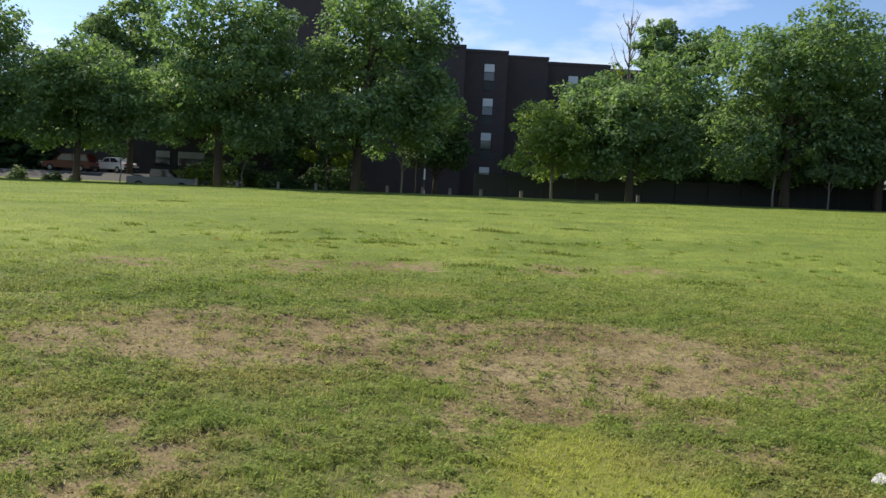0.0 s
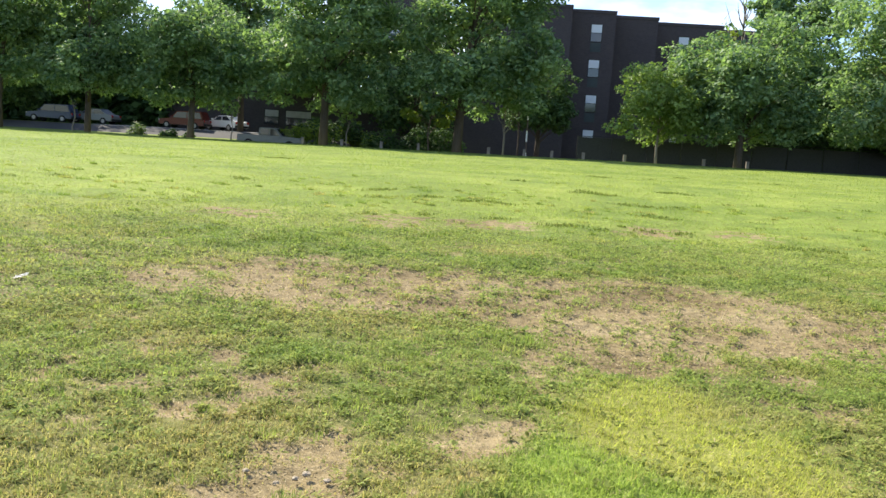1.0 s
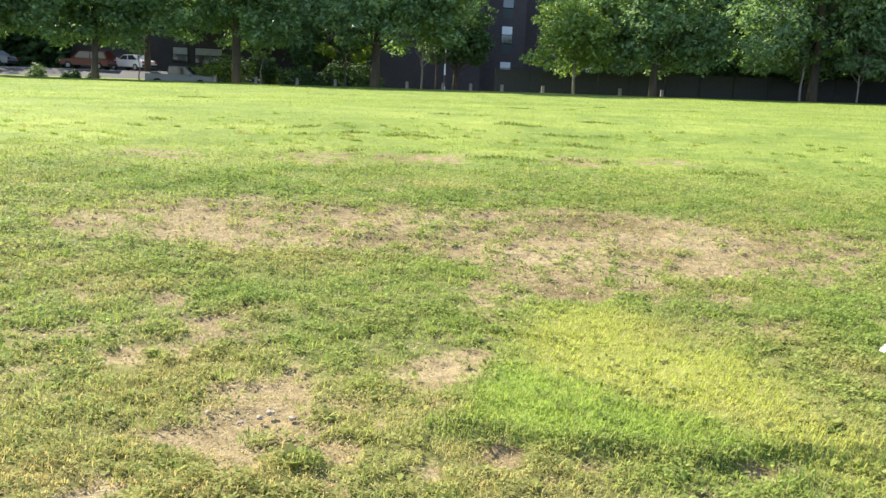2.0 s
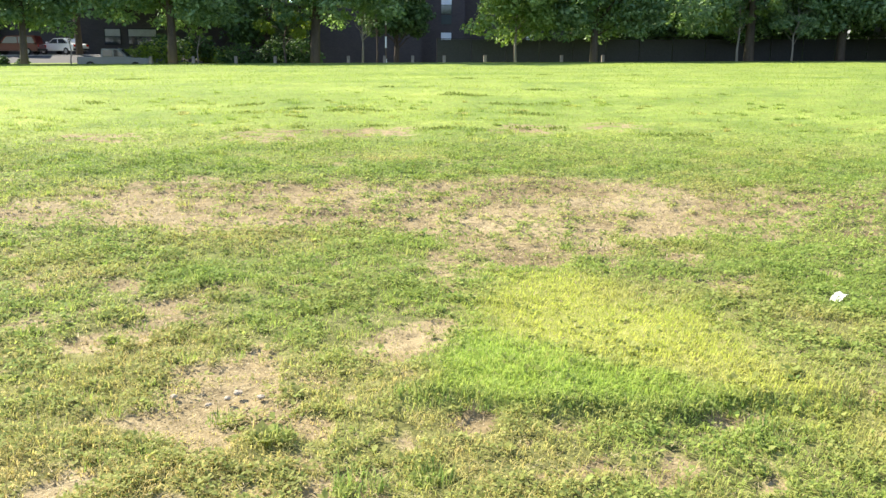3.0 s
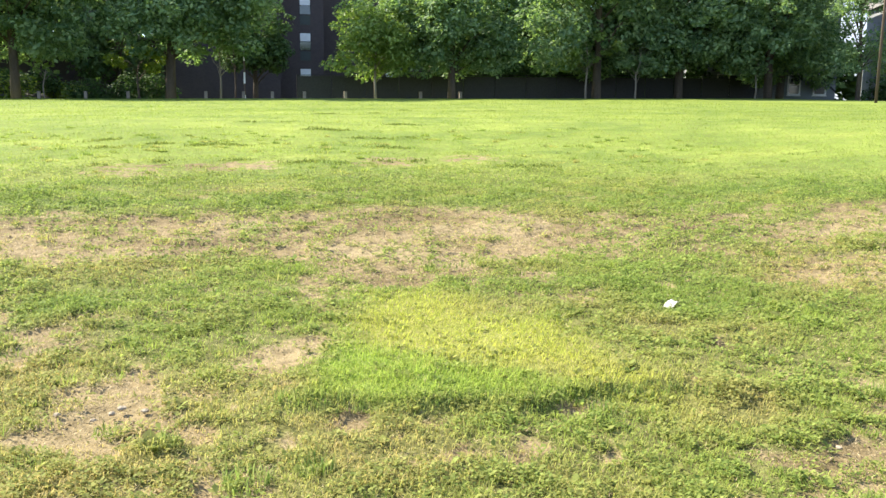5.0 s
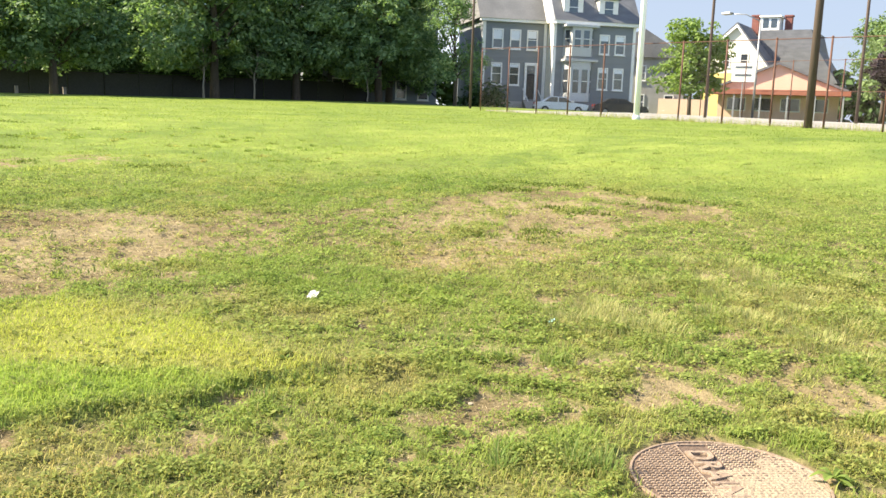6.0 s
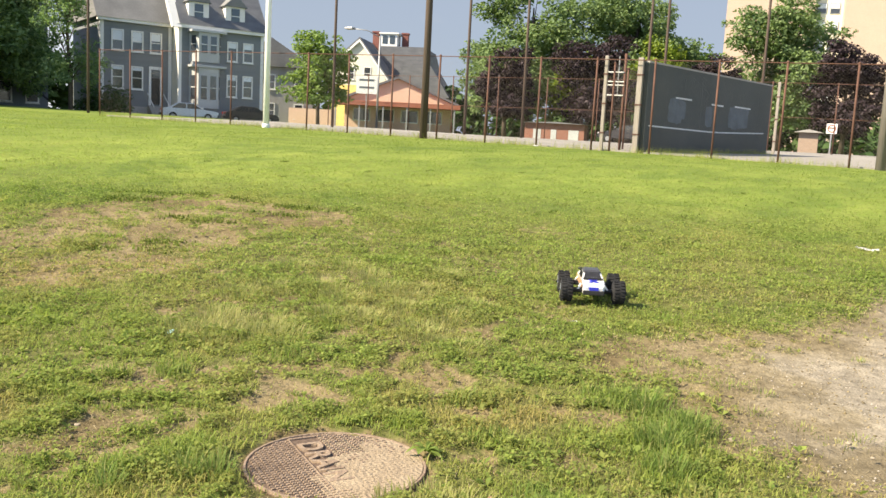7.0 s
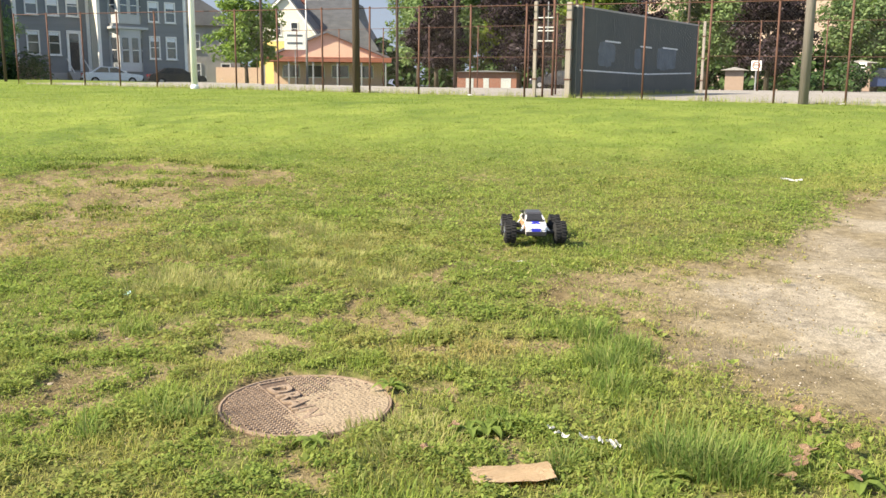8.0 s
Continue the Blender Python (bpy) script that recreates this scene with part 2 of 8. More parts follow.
def prism(bm, outline, depth, m=None):
    """An outline in x and z, made depth thick along y."""
    m = m or Matrix()
    a = [bm.verts.new(m @ Vector((x, 0, z))) for x, z in outline]
    b = [bm.verts.new(m @ Vector((x, depth, z))) for x, z in outline]
    n = len(outline)
    bm.faces.new(a)
    bm.faces.new(b[::-1])
    for k in range(n):
        bm.faces.new((a[k], b[k], b[(k + 1) % n], a[(k + 1) % n]))
    return bm


# ---- the lie of the land ----
def vnoise(x, y, seed):
    """Smooth lattice noise, 0 to 1, of arrays."""
    xi, yi = np.floor(x).astype(np.int64), np.floor(y).astype(np.int64)
    fx, fy = x - xi, y - yi
    fx, fy = fx * fx * (3 - 2 * fx), fy * fy * (3 - 2 * fy)

    def h(a, b):
        v = (a * 374761393 + b * 668265263 + seed * 982451653) & 0xFFFFFFFF
        v = ((v ^ (v >> 13)) * 1274126177) & 0xFFFFFFFF
        return ((v ^ (v >> 16)) & 0xFFFF) / 65535.0

    return (h(xi, yi) * (1 - fx) + h(xi + 1, yi) * fx) * (1 - fy) + (h(xi, yi + 1) * (1 - fx) + h(xi + 1, yi + 1) * fx) * fy


def fbm(x, y, seed, octaves=3):
    total, amp, norm = 0, 1.0, 0
    for k in range(octaves):
        total, norm = total + amp * vnoise(x * 2**k, y * 2**k, seed + k), norm + amp
        amp *= 0.55
    return total / norm


def step(a, b, v):
    t = np.clip((v - a) / (b - a), 0, 1)
    return t * t * (3 - 2 * t)


COVER = (1.905, 1.278)
# near edge of the old raised sod
LEDGE_X = [-0.6, -0.31, -0.1, 0.2, 0.49, 0.65, 0.87, 1.32, 1.49, 2.0]
LEDGE_Y = [3.2, 3.09, 3.03, 2.94, 2.94, 2.85, 2.92, 2.9, 2.77, 2.7]


def land(x, y):
    """Height of the ground: level round the camera, then a slow rise; past the field it falls to the street."""
    x, y = np.asarray(x, float), np.asarray(y, float)
    r = np.hypot(x, y)
    rise = step(4, 22, r) * (0.45 + 0.0125 * np.clip(x + y, -120, 110))
    rise = np.minimum(rise, 1.2 + 0.7 * step(46, 36, x))
    rise = rise - 0.55 * step(58.5, 62.5, y) * step(44, 36, x)
    rise = rise + 1.0 * step(75.0, 79.0, y) * step(-12, -18, x)
    near = step(0.42, 0.7, np.hypot(x - COVER[0], y - COVER[1])) * step(40, 10, r)
    rough = 0.05 * (fbm(x * 0.9, y * 0.9, 3) - 0.5) + 0.03 * (fbm(x * 3.1, y * 3.1, 9) - 0.5)
    ahead = y - np.interp(x, LEDGE_X, LEDGE_Y) - 0.10 * (fbm(x * 3, y * 0, 17, 2) - 0.5)
    sod = 0.040 * step(-0.06, 0.06, ahead) * step(1.3, 0.1, ahead) * step(-0.45, -0.15, x) * step(1.75, 1.4, x) * (0.4 + 1.2 * fbm(x * 3, y * 0, 19))
    return rise + near * rough * step(34, 24, np.abs(x)) + sod


def height(x, y):
    return float(land(np.array([x]), np.array([y]))[0])


def inside(x, y, outline, soft):
    """1 well inside an outline, 0 outside, over soft metres."""
    near = np.full(x.shape, 1e9)
    odd = np.zeros(x.shape, bool)
    n = len(outline)
    for k in range(n):
        (ax, ay), (bx, by) = outline[k], outline[(k + 1) % n]
        dx, dy = bx - ax, by - ay
        t = np.clip(((x - ax) * dx + (y - ay) * dy) / (dx * dx + dy * dy), 0, 1)
        near = np.minimum(near, np.hypot(x - ax - t * dx, y - ay - t * dy))
        cross = ((ay > y) != (by > y)) & (x < (bx - ax) * (y - ay) / (by - ay + 1e-12) + ax)
        odd ^= cross
    return step(-soft, soft, np.where(odd, near, -near))


WORN_BAND = [(-3.28, 7.22), (-3.27, 7.79), (-2.74, 8.27), (-2.16, 8.72), (-1.21, 8.47), (-0.45, 8.51), (0.55, 8.6), (1.38, 8.75), (1.96, 8.34), (2.41, 7.98), (2.96, 7.72), (3.2, 7.1), (2.9, 6.5), (2.33, 6.26), (1.68, 5.87), (1.1, 5.52), (0.84, 5.38), (0.68, 5.27), (0.45, 5.18), (0.31, 5.42), (0.24, 5.77), (0.19, 6.1), (-0.2, 6.28), (-0.77, 6.32), (-1.43, 6.44), (-1.71, 6.2), (-2.05, 6.49), (-2.54, 6.52), (-2.75, 6.35), (-2.9, 6.43)]
WORN_MID = [(2.3, 8.1), (2.96, 7.72), (4.32, 7.8), (5.22, 8.06), (6.0, 7.9), (5.0, 6.1), (4.38, 5.95), (3.51, 5.95), (2.73, 6.02), (1.96, 5.85)]
WORN_EAST = [(4.73, 7.25), (6.25, 7.91), (7.57, 8.13), (8.28, 7.82), (8.24, 6.91), (8.5, 5.92), (8.21, 5.51), (7.58, 5.35), (6.86, 5.51), (5.48, 5.03), (5.21, 5.39), (4.92, 5.91), (4.2, 6.2)]
STRAW = [[(3.81, 5.93), (4.83, 5.81), (5.69, 5.11), (5.04, 4.53), (4.25, 4.51), (3.82, 4.35), (2.95, 4.64), (3.02, 5.2)], [(-0.72, 3.15), (-0.66, 3.39), (-0.43, 3.42), (-0.3, 3.2), (-0.39, 3.1)]]
STREAKS = [[(-2.4, 11.41), (-2.34, 12.41), (-1.43, 12.62), (-1.22, 11.24)], [(-1.21, 12.71), (0.12, 12.77), (0.05, 11.9), (-1.17, 11.86)], [(1.17, 12.1), (1.43, 13.0), (2.3, 12.95), (2.08, 12.1)], [(-4.4, 11.2), (-4.4, 11.85), (-3.32, 11.9), (-3.29, 11.35)], [(2.63, 12.5), (2.85, 13.12), (3.63, 12.88), (3.38, 12.2)]]
# coarse, darker green grass behind the worn band
DARK_STRIP = [(-5.2, 10.3), (-2.0, 10.2), (0.55, 9.8), (2.44, 9.65), (3.85, 9.85), (5.9, 9.8), (8.4, 8.9), (7.4, 8.3), (6.2, 8.1), (4.41, 7.9), (3.13, 8.12), (2.16, 8.5), (0.45, 8.76), (-1.8, 8.83), (-4.2, 8.6)]
PATH_DIRT = [(30, -7), (9.9, -0.98), (8.5, -0.46), (7.1, -0.2), (6.3, -0.12), (5.5, 0.3), (5.19, 0.79), (4.68, 1.05), (4.1, 0.95), (3.63, 0.88), (3.5, 0.7), (3.75, 0.5), (3.2, 0.25), (2.9, 0.1), (2.8, -0.3), (2.55, -0.75), (2.2, -3), (9, -9)]
SAND = [(30, -7.2), (9.15, -1.0), (7.36, -0.42), (6.19, -0.25), (5.12, 0.06), (4.6, 0.3), (4.15, 0.3), (3.85, 0.1), (3.48, -0.04), (3.1, -0.17), (2.86, -0.42), (2.65, -0.85), (2.4, -3), (9, -9)]
# greener, closer turf along the edge of the path
VERGE = [(8.0, 3.0), (10.2, -0.5), (8.5, -0.45), (6.7, -0.15), (5.9, 0.05), (5.35, 0.48), (5.12, 0.85), (5.1, 1.16), (5.3, 1.9), (6.6, 2.7)]
VERGE_TONGUE = [(5.1, 1.05), (5.1, 0.8), (5.4, 0.45), (5.9, 0.03), (6.95, -0.2), (8.35, -0.5), (9.6, -0.6), (8.5, 0.1), (6.9, 0.6), (5.9, 1.0)]
BARE_WEST = [(-1.31, 3.05), (-1.15, 3.13), (-1.18, 3.5), (-1.18, 3.7), (-1.07, 3.61), (-0.89, 3.85), (-0.83, 3.77), (-0.82, 3.47), (-0.76, 3.32), (-0.68, 3.09), (-0.7, 2.86), (-0.88, 2.88), (-0.89, 2.72), (-1.01, 2.80), (-1.1, 2.90), (-1.25, 2.95)]
BARE_MID = [(-0.48, 3.76), (-0.44, 3.93), (-0.3, 4.01), (-0.05, 4.21), (-0.03, 4.07), (-0.13, 3.88), (-0.12, 3.63), (-0.3, 3.42), (-0.41, 3.63)]
YELLOW_TURF = [(0.12, 4.21), (0.32, 5.01), (0.78, 5.11), (0.97, 4.78), (0.9, 4.43), (1.24, 4.15), (1.28, 3.67), (1.12, 3.22), (1.36, 3.0), (1.29, 2.88), (0.98, 2.95), (0.91, 3.2), (0.51, 3.5), (0.28, 3.68)]
LUSH_TURF = [(-0.1, 3.54), (0.1, 4.01), (0.3, 3.78), (0.54, 3.5), (0.55, 3.3), (0.75, 3.25), (0.9, 3.1), (0.97, 2.97), (0.83, 2.89), (0.5, 2.94), (0.05, 2.99), (-0.04, 3.07), (-0.23, 3.05), (-0.18, 3.16)]
# bare spots: x, y, radius
SPOTS = [(2.98, 0.62, 0.14), (2.42, 0.56, 0.12), (2.45, 1.88, 0.1), (2.25, 2.45, 0.16), (2.5, 1.95, 0.18), (2.66, 2.25, 0.12), (0.88, 2.82, 0.1), (-0.05, 2.92, 0.1), (1.45, 3.01, 0.08), (7.05, 2.21, 0.2), (-1.31, 2.5, 0.12), (-0.45, 2.45, 0.15), (6.78, 1.85, 0.3), (1.67, 2.26, 0.12), (2.75, 1.15, 0.12), (1.5, 2.05, 0.2), (1.62, 5.4, 0.16), (1.56, 4.66, 0.14), (-1.75, 4.85, 0.14), (-1.42, 4.4, 0.12), (-0.05, 2.9, 0.1), (0.9, 2.82, 0.13), (2.28, 1.95, 0.14), (2.5, 1.73, 0.12), (2.21, 2.62, 0.2), (2.52, 2.48, 0.16), (2.73, 2.29, 0.12), (4.62, 0.9, 0.2), (1.55, 4.72, 0.14), (1.62, 5.4, 0.2), (-1.55, 4.4, 0.1), (-1.25, 4.75, 0.08), (2.2, 2.9, 0.14), (-0.9, 2.35, 0.13)]
# lush weed clumps: x, y, radius
CLUMPS = [(2.0, 0.5, 0.1), (2.15, -0.05, 0.2), (1.85, 0.05, 0.12), (2.75, 0.29, 0.2), (3.06, 0.32, 0.18), (3.3, 0.62, 0.2), (2.44, 0.17, 0.15), (2.05, -0.35, 0.2), (1.6, 1.75, 0.09), (1.68, 1.78, 0.1), (1.41, 1.86, 0.07), (-0.43, 2.47, 0.08), (-0.2, 2.51, 0.06), (-0.91, 2.98, 0.05), (-0.7, 2.8, 0.06), (1.95, 5.65, 0.28), (2.25, 5.54, 0.2), (1.72, 5.85, 0.2), (0.0, 5.9, 0.24), (0.92, 2.75, 0.07), (2.44, 0.93, 0.1), (2.42, 1.29, 0.08), (2.86, 1.22, 0.1), (2.37, 2.58, 0.1), (2.2, 2.77, 0.08), (2.98, 2.32, 0.1), (2.72, 4.03, 0.3), (5.9, 3.6, 0.35), (1.3, 0.6, 0.15), (1.55, -0.1, 0.18)]
# tall bushy grass: x, y, radius
TALL = [(1.9, -0.17, 0.13), (1.89, -0.26, 0.12), (1.88, -0.09, 0.1), (1.91, -0.34, 0.12), (2.75, 0.3, 0.11), (3.22, 0.49, 0.09), (3.03, 0.26, 0.1), (2.49, 0.21, 0.08), (1.57, 1.54, 0.07), (1.52, 1.63, 0.07), (1.31, 1.77, 0.05), (1.75, 0.21, 0.06)]
# plantain and dock plants: x, y
PLANTS = [(1.89, 0.53), (1.98, 0.48), (1.85, 0.58), (1.97, -0.64), (2.16, 1.05), (1.76, -0.11), (1.56, 1.02)]
# straw-coloured longer tufts: x, y
PALE = [(3.06, 2.96), (3.22, 2.8), (3.46, 3.31), (3.49, 2.89), (3.87, 2.72), (4.05, 3.62), (4.35, 2.96), (4.33, 2.48), (4.3, 2.11), (4.99, 2.67), (2.99, 3.15), (4.33, 3.54), (1.64, 0.84), (1.52, 0.7), (1.75, 0.78), (1.68, 0.66), (5.11, 3.97), (4.61, 3.38), (5.4, 3.66), (5.19, 3.3), (4.87, 2.9), (4.79, 2.65), (4.49, 3.15), (3.39, 3.11), (3.24, 3.2), (5.7, 2.86), (4.7, 2.14), (3.95, 2.52), (3.84, 2.04), (3.26, 2.63), (3.65, 1.71)]
# small tufts that hold on in the trodden dirt of the path
SPRIGS = [(5.25, 0.78), (3.87, 0.24), (3.82, 0.07), (4.18, 0.5), (3.52, 0.08), (4.93, -0.29), (3.43, -0.37), (3.43, -0.14), (2.91, -0.01), (3.31, -0.56), (3.84, -0.63), (4.56, 0.98), (4.6, 0.48), (4.3, 0.62), (4.05, 0.72), (3.3, -0.3)]


def cover_maps(x, y):
    """How bare (0 to 1), how lush and how yellow the turf is."""
    wob = 0.42 * (fbm(x * 1.9, y * 1.9, 21) - 0.5)
    wx, wy = x + wob, y + 0.42 * (fbm(x * 1.9, y * 1.9, 25) - 0.5)
    mott = fbm(x * 2.2, y * 2.2, 31, 4)
    ragged = 0.4 * (fbm(x * 5.0, y * 5.0, 27) - 0.5)
    patchy = fbm(x * 3.0, y * 3.6, 37, 3)
    speckle = fbm(x * 8.5, y * 9.5, 35, 3)
    sprigs = 1 - 0.85 * step(0.49, 0.60, speckle)
    bare = 1.05 * inside(wx + ragged, wy - ragged, WORN_BAND, 0.24) * sprigs * (0.55 + 0.45 * step(0.24, 0.40, mott))
    bare = np.maximum(bare, 0.9 * inside(wx + ragged, wy - ragged, WORN_MID, 0.3) * step(0.40, 0.58, patchy) * sprigs)
    bare = np.maximum(bare, 1.05 * inside(wx + ragged, wy - ragged, WORN_EAST, 0.26) * step(0.30, 0.44, patchy) * (1 - 0.75 * step(0.50, 0.62, speckle)))
    for o in STREAKS:
        bare = np.maximum(bare, 0.8 * inside(x + 1.2 * ragged, y + 1.6 * ragged, o, 0.35) * step(0.60, 0.44, speckle))
    bare = np.maximum(bare, 0.95 * inside(wx, wy, PATH_DIRT, 0.3) * (0.3 + 0.7 * step(0.60, 0.46, speckle)))
    bare = np.maximum(bare, 1.15 * inside(x + wob * 0.8 + 0.9 * (speckle - 0.5), wy + 0.6 * (mott - 0.5) + 0.8 * ragged, SAND, 0.2))
    small_x, small_y = x + wob * 0.35, y + 0.35 * (wy - y)
    for s in (BARE_WEST, BARE_MID):
        bare = np.maximum(bare, 1.0 * inside(small_x + 0.5 * ragged, small_y, s, 0.13) * (0.45 + 0.55 * step(0.62, 0.48, speckle)))
    for cx, cy, cr in SPOTS:
        d = np.hypot(small_x - cx, (small_y - cy))
        bare = np.maximum(bare, 0.95 * step(cr * 1.25, cr * 0.4, d) * (0.5 + 0.5 * step(0.36, 0.55, speckle)))
    bare = np.maximum(bare, 0.6 * step(0.56, 0.66, 0.4 * mott + 0.6 * speckle) * step(16, 6, np.hypot(x, y)))
    d = np.hypot(x - COVER[0], y - COVER[1])
    bare = np.maximum(bare, step(0.385, 0.33, d + 0.25 * (speckle - 0.5)))
    yellow = inside(wx, wy, YELLOW_TURF, 0.2)
    yellow = np.maximum(yellow, 0.8 * step(0.52, 0.7, fbm(x * 0.7, y * 0.9, 41)) * step(16, 7, np.hypot(x, y)))
    for o in STRAW:
        pale = inside(wx, wy, o, 0.25) * (0.4 + 0.6 * step(0.35, 0.55, patchy))
        yellow = np.maximum(yellow, 1.2 * pale)
        bare = np.maximum(bare, 0.62 * pale * step(0.62, 0.48, speckle))
    fresh = inside(x + 0.3 * wob, small_y, LUSH_TURF, 0.10)
    bare = bare * (1 - 0.85 * np.maximum(fresh, inside(small_x, small_y, YELLOW_TURF, 0.1)))
    lush = np.zeros(x.shape)
    for cx, cy, cr in CLUMPS:
        lush = np.maximum(lush, step(cr * 1.3, cr * 0.5, np.hypot(small_x - cx, small_y - cy)))
    bare = bare * (1 - 0.6 * lush)
    verge = inside(wx, wy, VERGE, 0.4) * (1 - inside(wx, wy, SAND, 0.2))
    bare, yellow = bare * (1 - 0.7 * verge), yellow * (1 - 0.6 * verge)
    yellow = np.where(fresh > 0.5, yellow * 0.3, yellow)
    return np.clip(bare, 0, 1), lush, np.clip(yellow, 0, 1)


DEEP = [DARK_STRIP, VERGE_TONGUE, [(-1.7, 5.7), (-0.3, 5.6), (-0.1, 4.6), (-1.4, 4.4)], [(1.3, 5.5), (2.6, 6.0), (3.3, 4.6), (2.3, 4.0), (1.5, 4.3)]]


def deep_map(x, y):
    """Where thicker, darker green grass grows."""
    r = np.hypot(x, y)
    deep = 0.6 * step(0.50, 0.66, fbm(x * 0.55, y * 0.75, 57, 4)) * step(6.0, 12.0, r) + 0.35 * step(20, 36, r) * step(0.35, 0.6, fbm(x * 0.13, y * 0.16, 56))
    jag = 0.6 * (fbm(x * 1.8, y * 1.8, 58) - 0.5)
    for o in DEEP:
        deep = np.maximum(deep, (0.8 if o is DARK_STRIP else 0.5) * inside(x + jag, y + jag, o, 0.4))
    return deep * step(0.34, 0.54, fbm(x * 3.2, y * 3.8, 59))


def fresh_map(x, y):
    """Where the raised sod is bright and fresh."""
    wob = 0.15 * (fbm(x * 3.3, y * 3.3, 21) - 0.5)
    return inside(x + wob, y + wob, LUSH_TURF, 0.14)


# ---- ground ----
def ground_material():
    m = bpy.data.materials.new("field_turf_and_soil")
    m.use_nodes = True
    n, l = m.node_tree.nodes, m.node_tree.links
    p = n["Principled BSDF"]
    tc = n.new("ShaderNodeTexCoord")

    def tex(scale, detail, stretch=None, rough=0.55):
        t = n.new("ShaderNodeTexNoise")
        t.inputs["Scale"].default_value, t.inputs["Detail"].default_value, t.inputs["Roughness"].default_value = scale, detail, rough
        if stretch:
            mp = n.new("ShaderNodeMapping")
            mp.inputs["Scale"].default_value = stretch
            mp.inputs["Rotation"].default_value = (0, 0, radians(8))
            l.new(tc.outputs["Object"], mp.inputs["Vector"])
            l.new(mp.outputs[0], t.inputs["Vector"])
        else:
            l.new(tc.outputs["Object"], t.inputs["Vector"])
        return t

    def mix(fac, a, b, kind="MIX"):
        x = n.new("ShaderNodeMixRGB")
        x.blend_type = kind
        for sock, v in zip(x.inputs, (fac, a, b)):
            if isinstance(v, tuple):
                sock.default_value = (*v, 1)
            elif isinstance(v, (int, float)):
                sock.default_value = v
            else:
                l.new(v, sock)
        return x.outputs[0]

    broad, mid, fine = tex(0.22, 6, (0.7, 1.2, 1), 0.65), tex(0.9, 6, (0.8, 1.15, 1), 0.65), tex(14, 5)
    grain = tex(85, 3)
    turf_a = ramp_node(n, [(0.34, (0.098, 0.148, 0.028)), (0.52, (0.190, 0.252, 0.044)), (0.68, (0.285, 0.328, 0.070))])
    l.new(mid.outputs["Fac"], turf_a.inputs[0])
    turf_b = ramp_node(n, [(0.40, (0.140, 0.208, 0.040)), (0.62, (0.242, 0.312, 0.066))])
    l.new(broad.outputs["Fac"], turf_b.inputs[0])
    turf = mix(0.45, turf_a.outputs[0], turf_b.outputs[0])
    gaps = ramp_node(n, [(0.38, (0.5, 0.5, 0.5)), (0.58, (0, 0, 0))])
    l.new(fine.outputs["Fac"], gaps.inputs[0])
    turf = mix(gaps.outputs[0], turf, (0.105, 0.098, 0.036))
    soil = ramp_node(n, [(0.30, (0.124, 0.094, 0.048)), (0.50, (0.228, 0.180, 0.096)), (0.70, (0.312, 0.256, 0.148))])
    l.new(mid.outputs["Fac"], soil.inputs[0])
    crumbs = ramp_node(n, [(0.30, (0.45, 0.43, 0.40)), (0.55, (1.0, 1.0, 1.0)), (0.80, (1.25, 1.22, 1.15))])
    l.new(fine.outputs["Fac"], crumbs.inputs[0])
    dirt = mix(0.7, soil.outputs[0], crumbs.outputs[0], "MULTIPLY")
    grit = ramp_node(n, [(0.35, (0.66, 0.64, 0.61)), (0.7, (1.22, 1.22, 1.22))])
    l.new(grain.outputs["Fac"], grit.inputs[0])
    dirt = mix(0.6, dirt, grit.outputs[0], "MULTIPLY")
    at = n.new("ShaderNodeAttribute")
    at.attribute_name = "bare"
    edge = n.new("ShaderNodeMath")
    edge.operation = "MULTIPLY_ADD"
    l.new(fine.outputs["Fac"], edge.inputs[0])
    edge.inputs[1].default_value = 0.9
    l.new(at.outputs["Fac"], edge.inputs[2])
    cut = ramp_node(n, [(0.64, (0, 0, 0)), (0.94, (1, 1, 1))])
    l.new(edge.outputs[0], cut.inputs[0])
    dry = n.new("ShaderNodeAttribute")
    dry.attribute_name = "yellow"
    part_dry = n.new("ShaderNodeMath")
    part_dry.operation = "MULTIPLY"
    part_dry.inputs[1].default_value = 0.4
    l.new(dry.outputs["Fac"], part_dry.inputs[0])
    turf = mix(part_dry.outputs[0], turf, (0.36, 0.34, 0.07))
    sown = n.new("ShaderNodeAttribute")
    sown.attribute_name = "sown"
    mat_tone = ramp_node(n, [(0.30, (0.055, 0.055, 0.021)), (0.52, (0.120, 0.118, 0.044)), (0.72, (0.205, 0.190, 0.076))])
    l.new(fine.outputs["Fac"], mat_tone.inputs[0])
    turf = mix(sown.outputs["Fac"], turf, mix(0.7, mat_tone.outputs[0], grit.outputs[0], "MULTIPLY"))
    thick = n.new("ShaderNodeAttribute")
    thick.attribute_name = "deep"
    turf = mix(thick.outputs["Fac"], turf, (0.085, 0.135, 0.030))
    lime = n.new("ShaderNodeAttribute")
    lime.attribute_name = "lime"
    turf = mix(lime.outputs["Fac"], turf, (0.29, 0.32, 0.06))
    fresh = n.new("ShaderNodeAttribute")
    fresh.attribute_name = "fresh"
    turf = mix(fresh.outputs["Fac"], turf, (0.18, 0.28, 0.045))
    colour = mix(cut.outputs[0], turf, dirt)
    path = n.new("ShaderNodeAttribute")
    path.attribute_name = "sand"
    tread = ramp_node(n, [(0.32, (0.232, 0.201, 0.148)), (0.50, (0.332, 0.293, 0.228)), (0.68, (0.405, 0.364, 0.292))])
    l.new(mid.outputs["Fac"], tread.inputs[0])
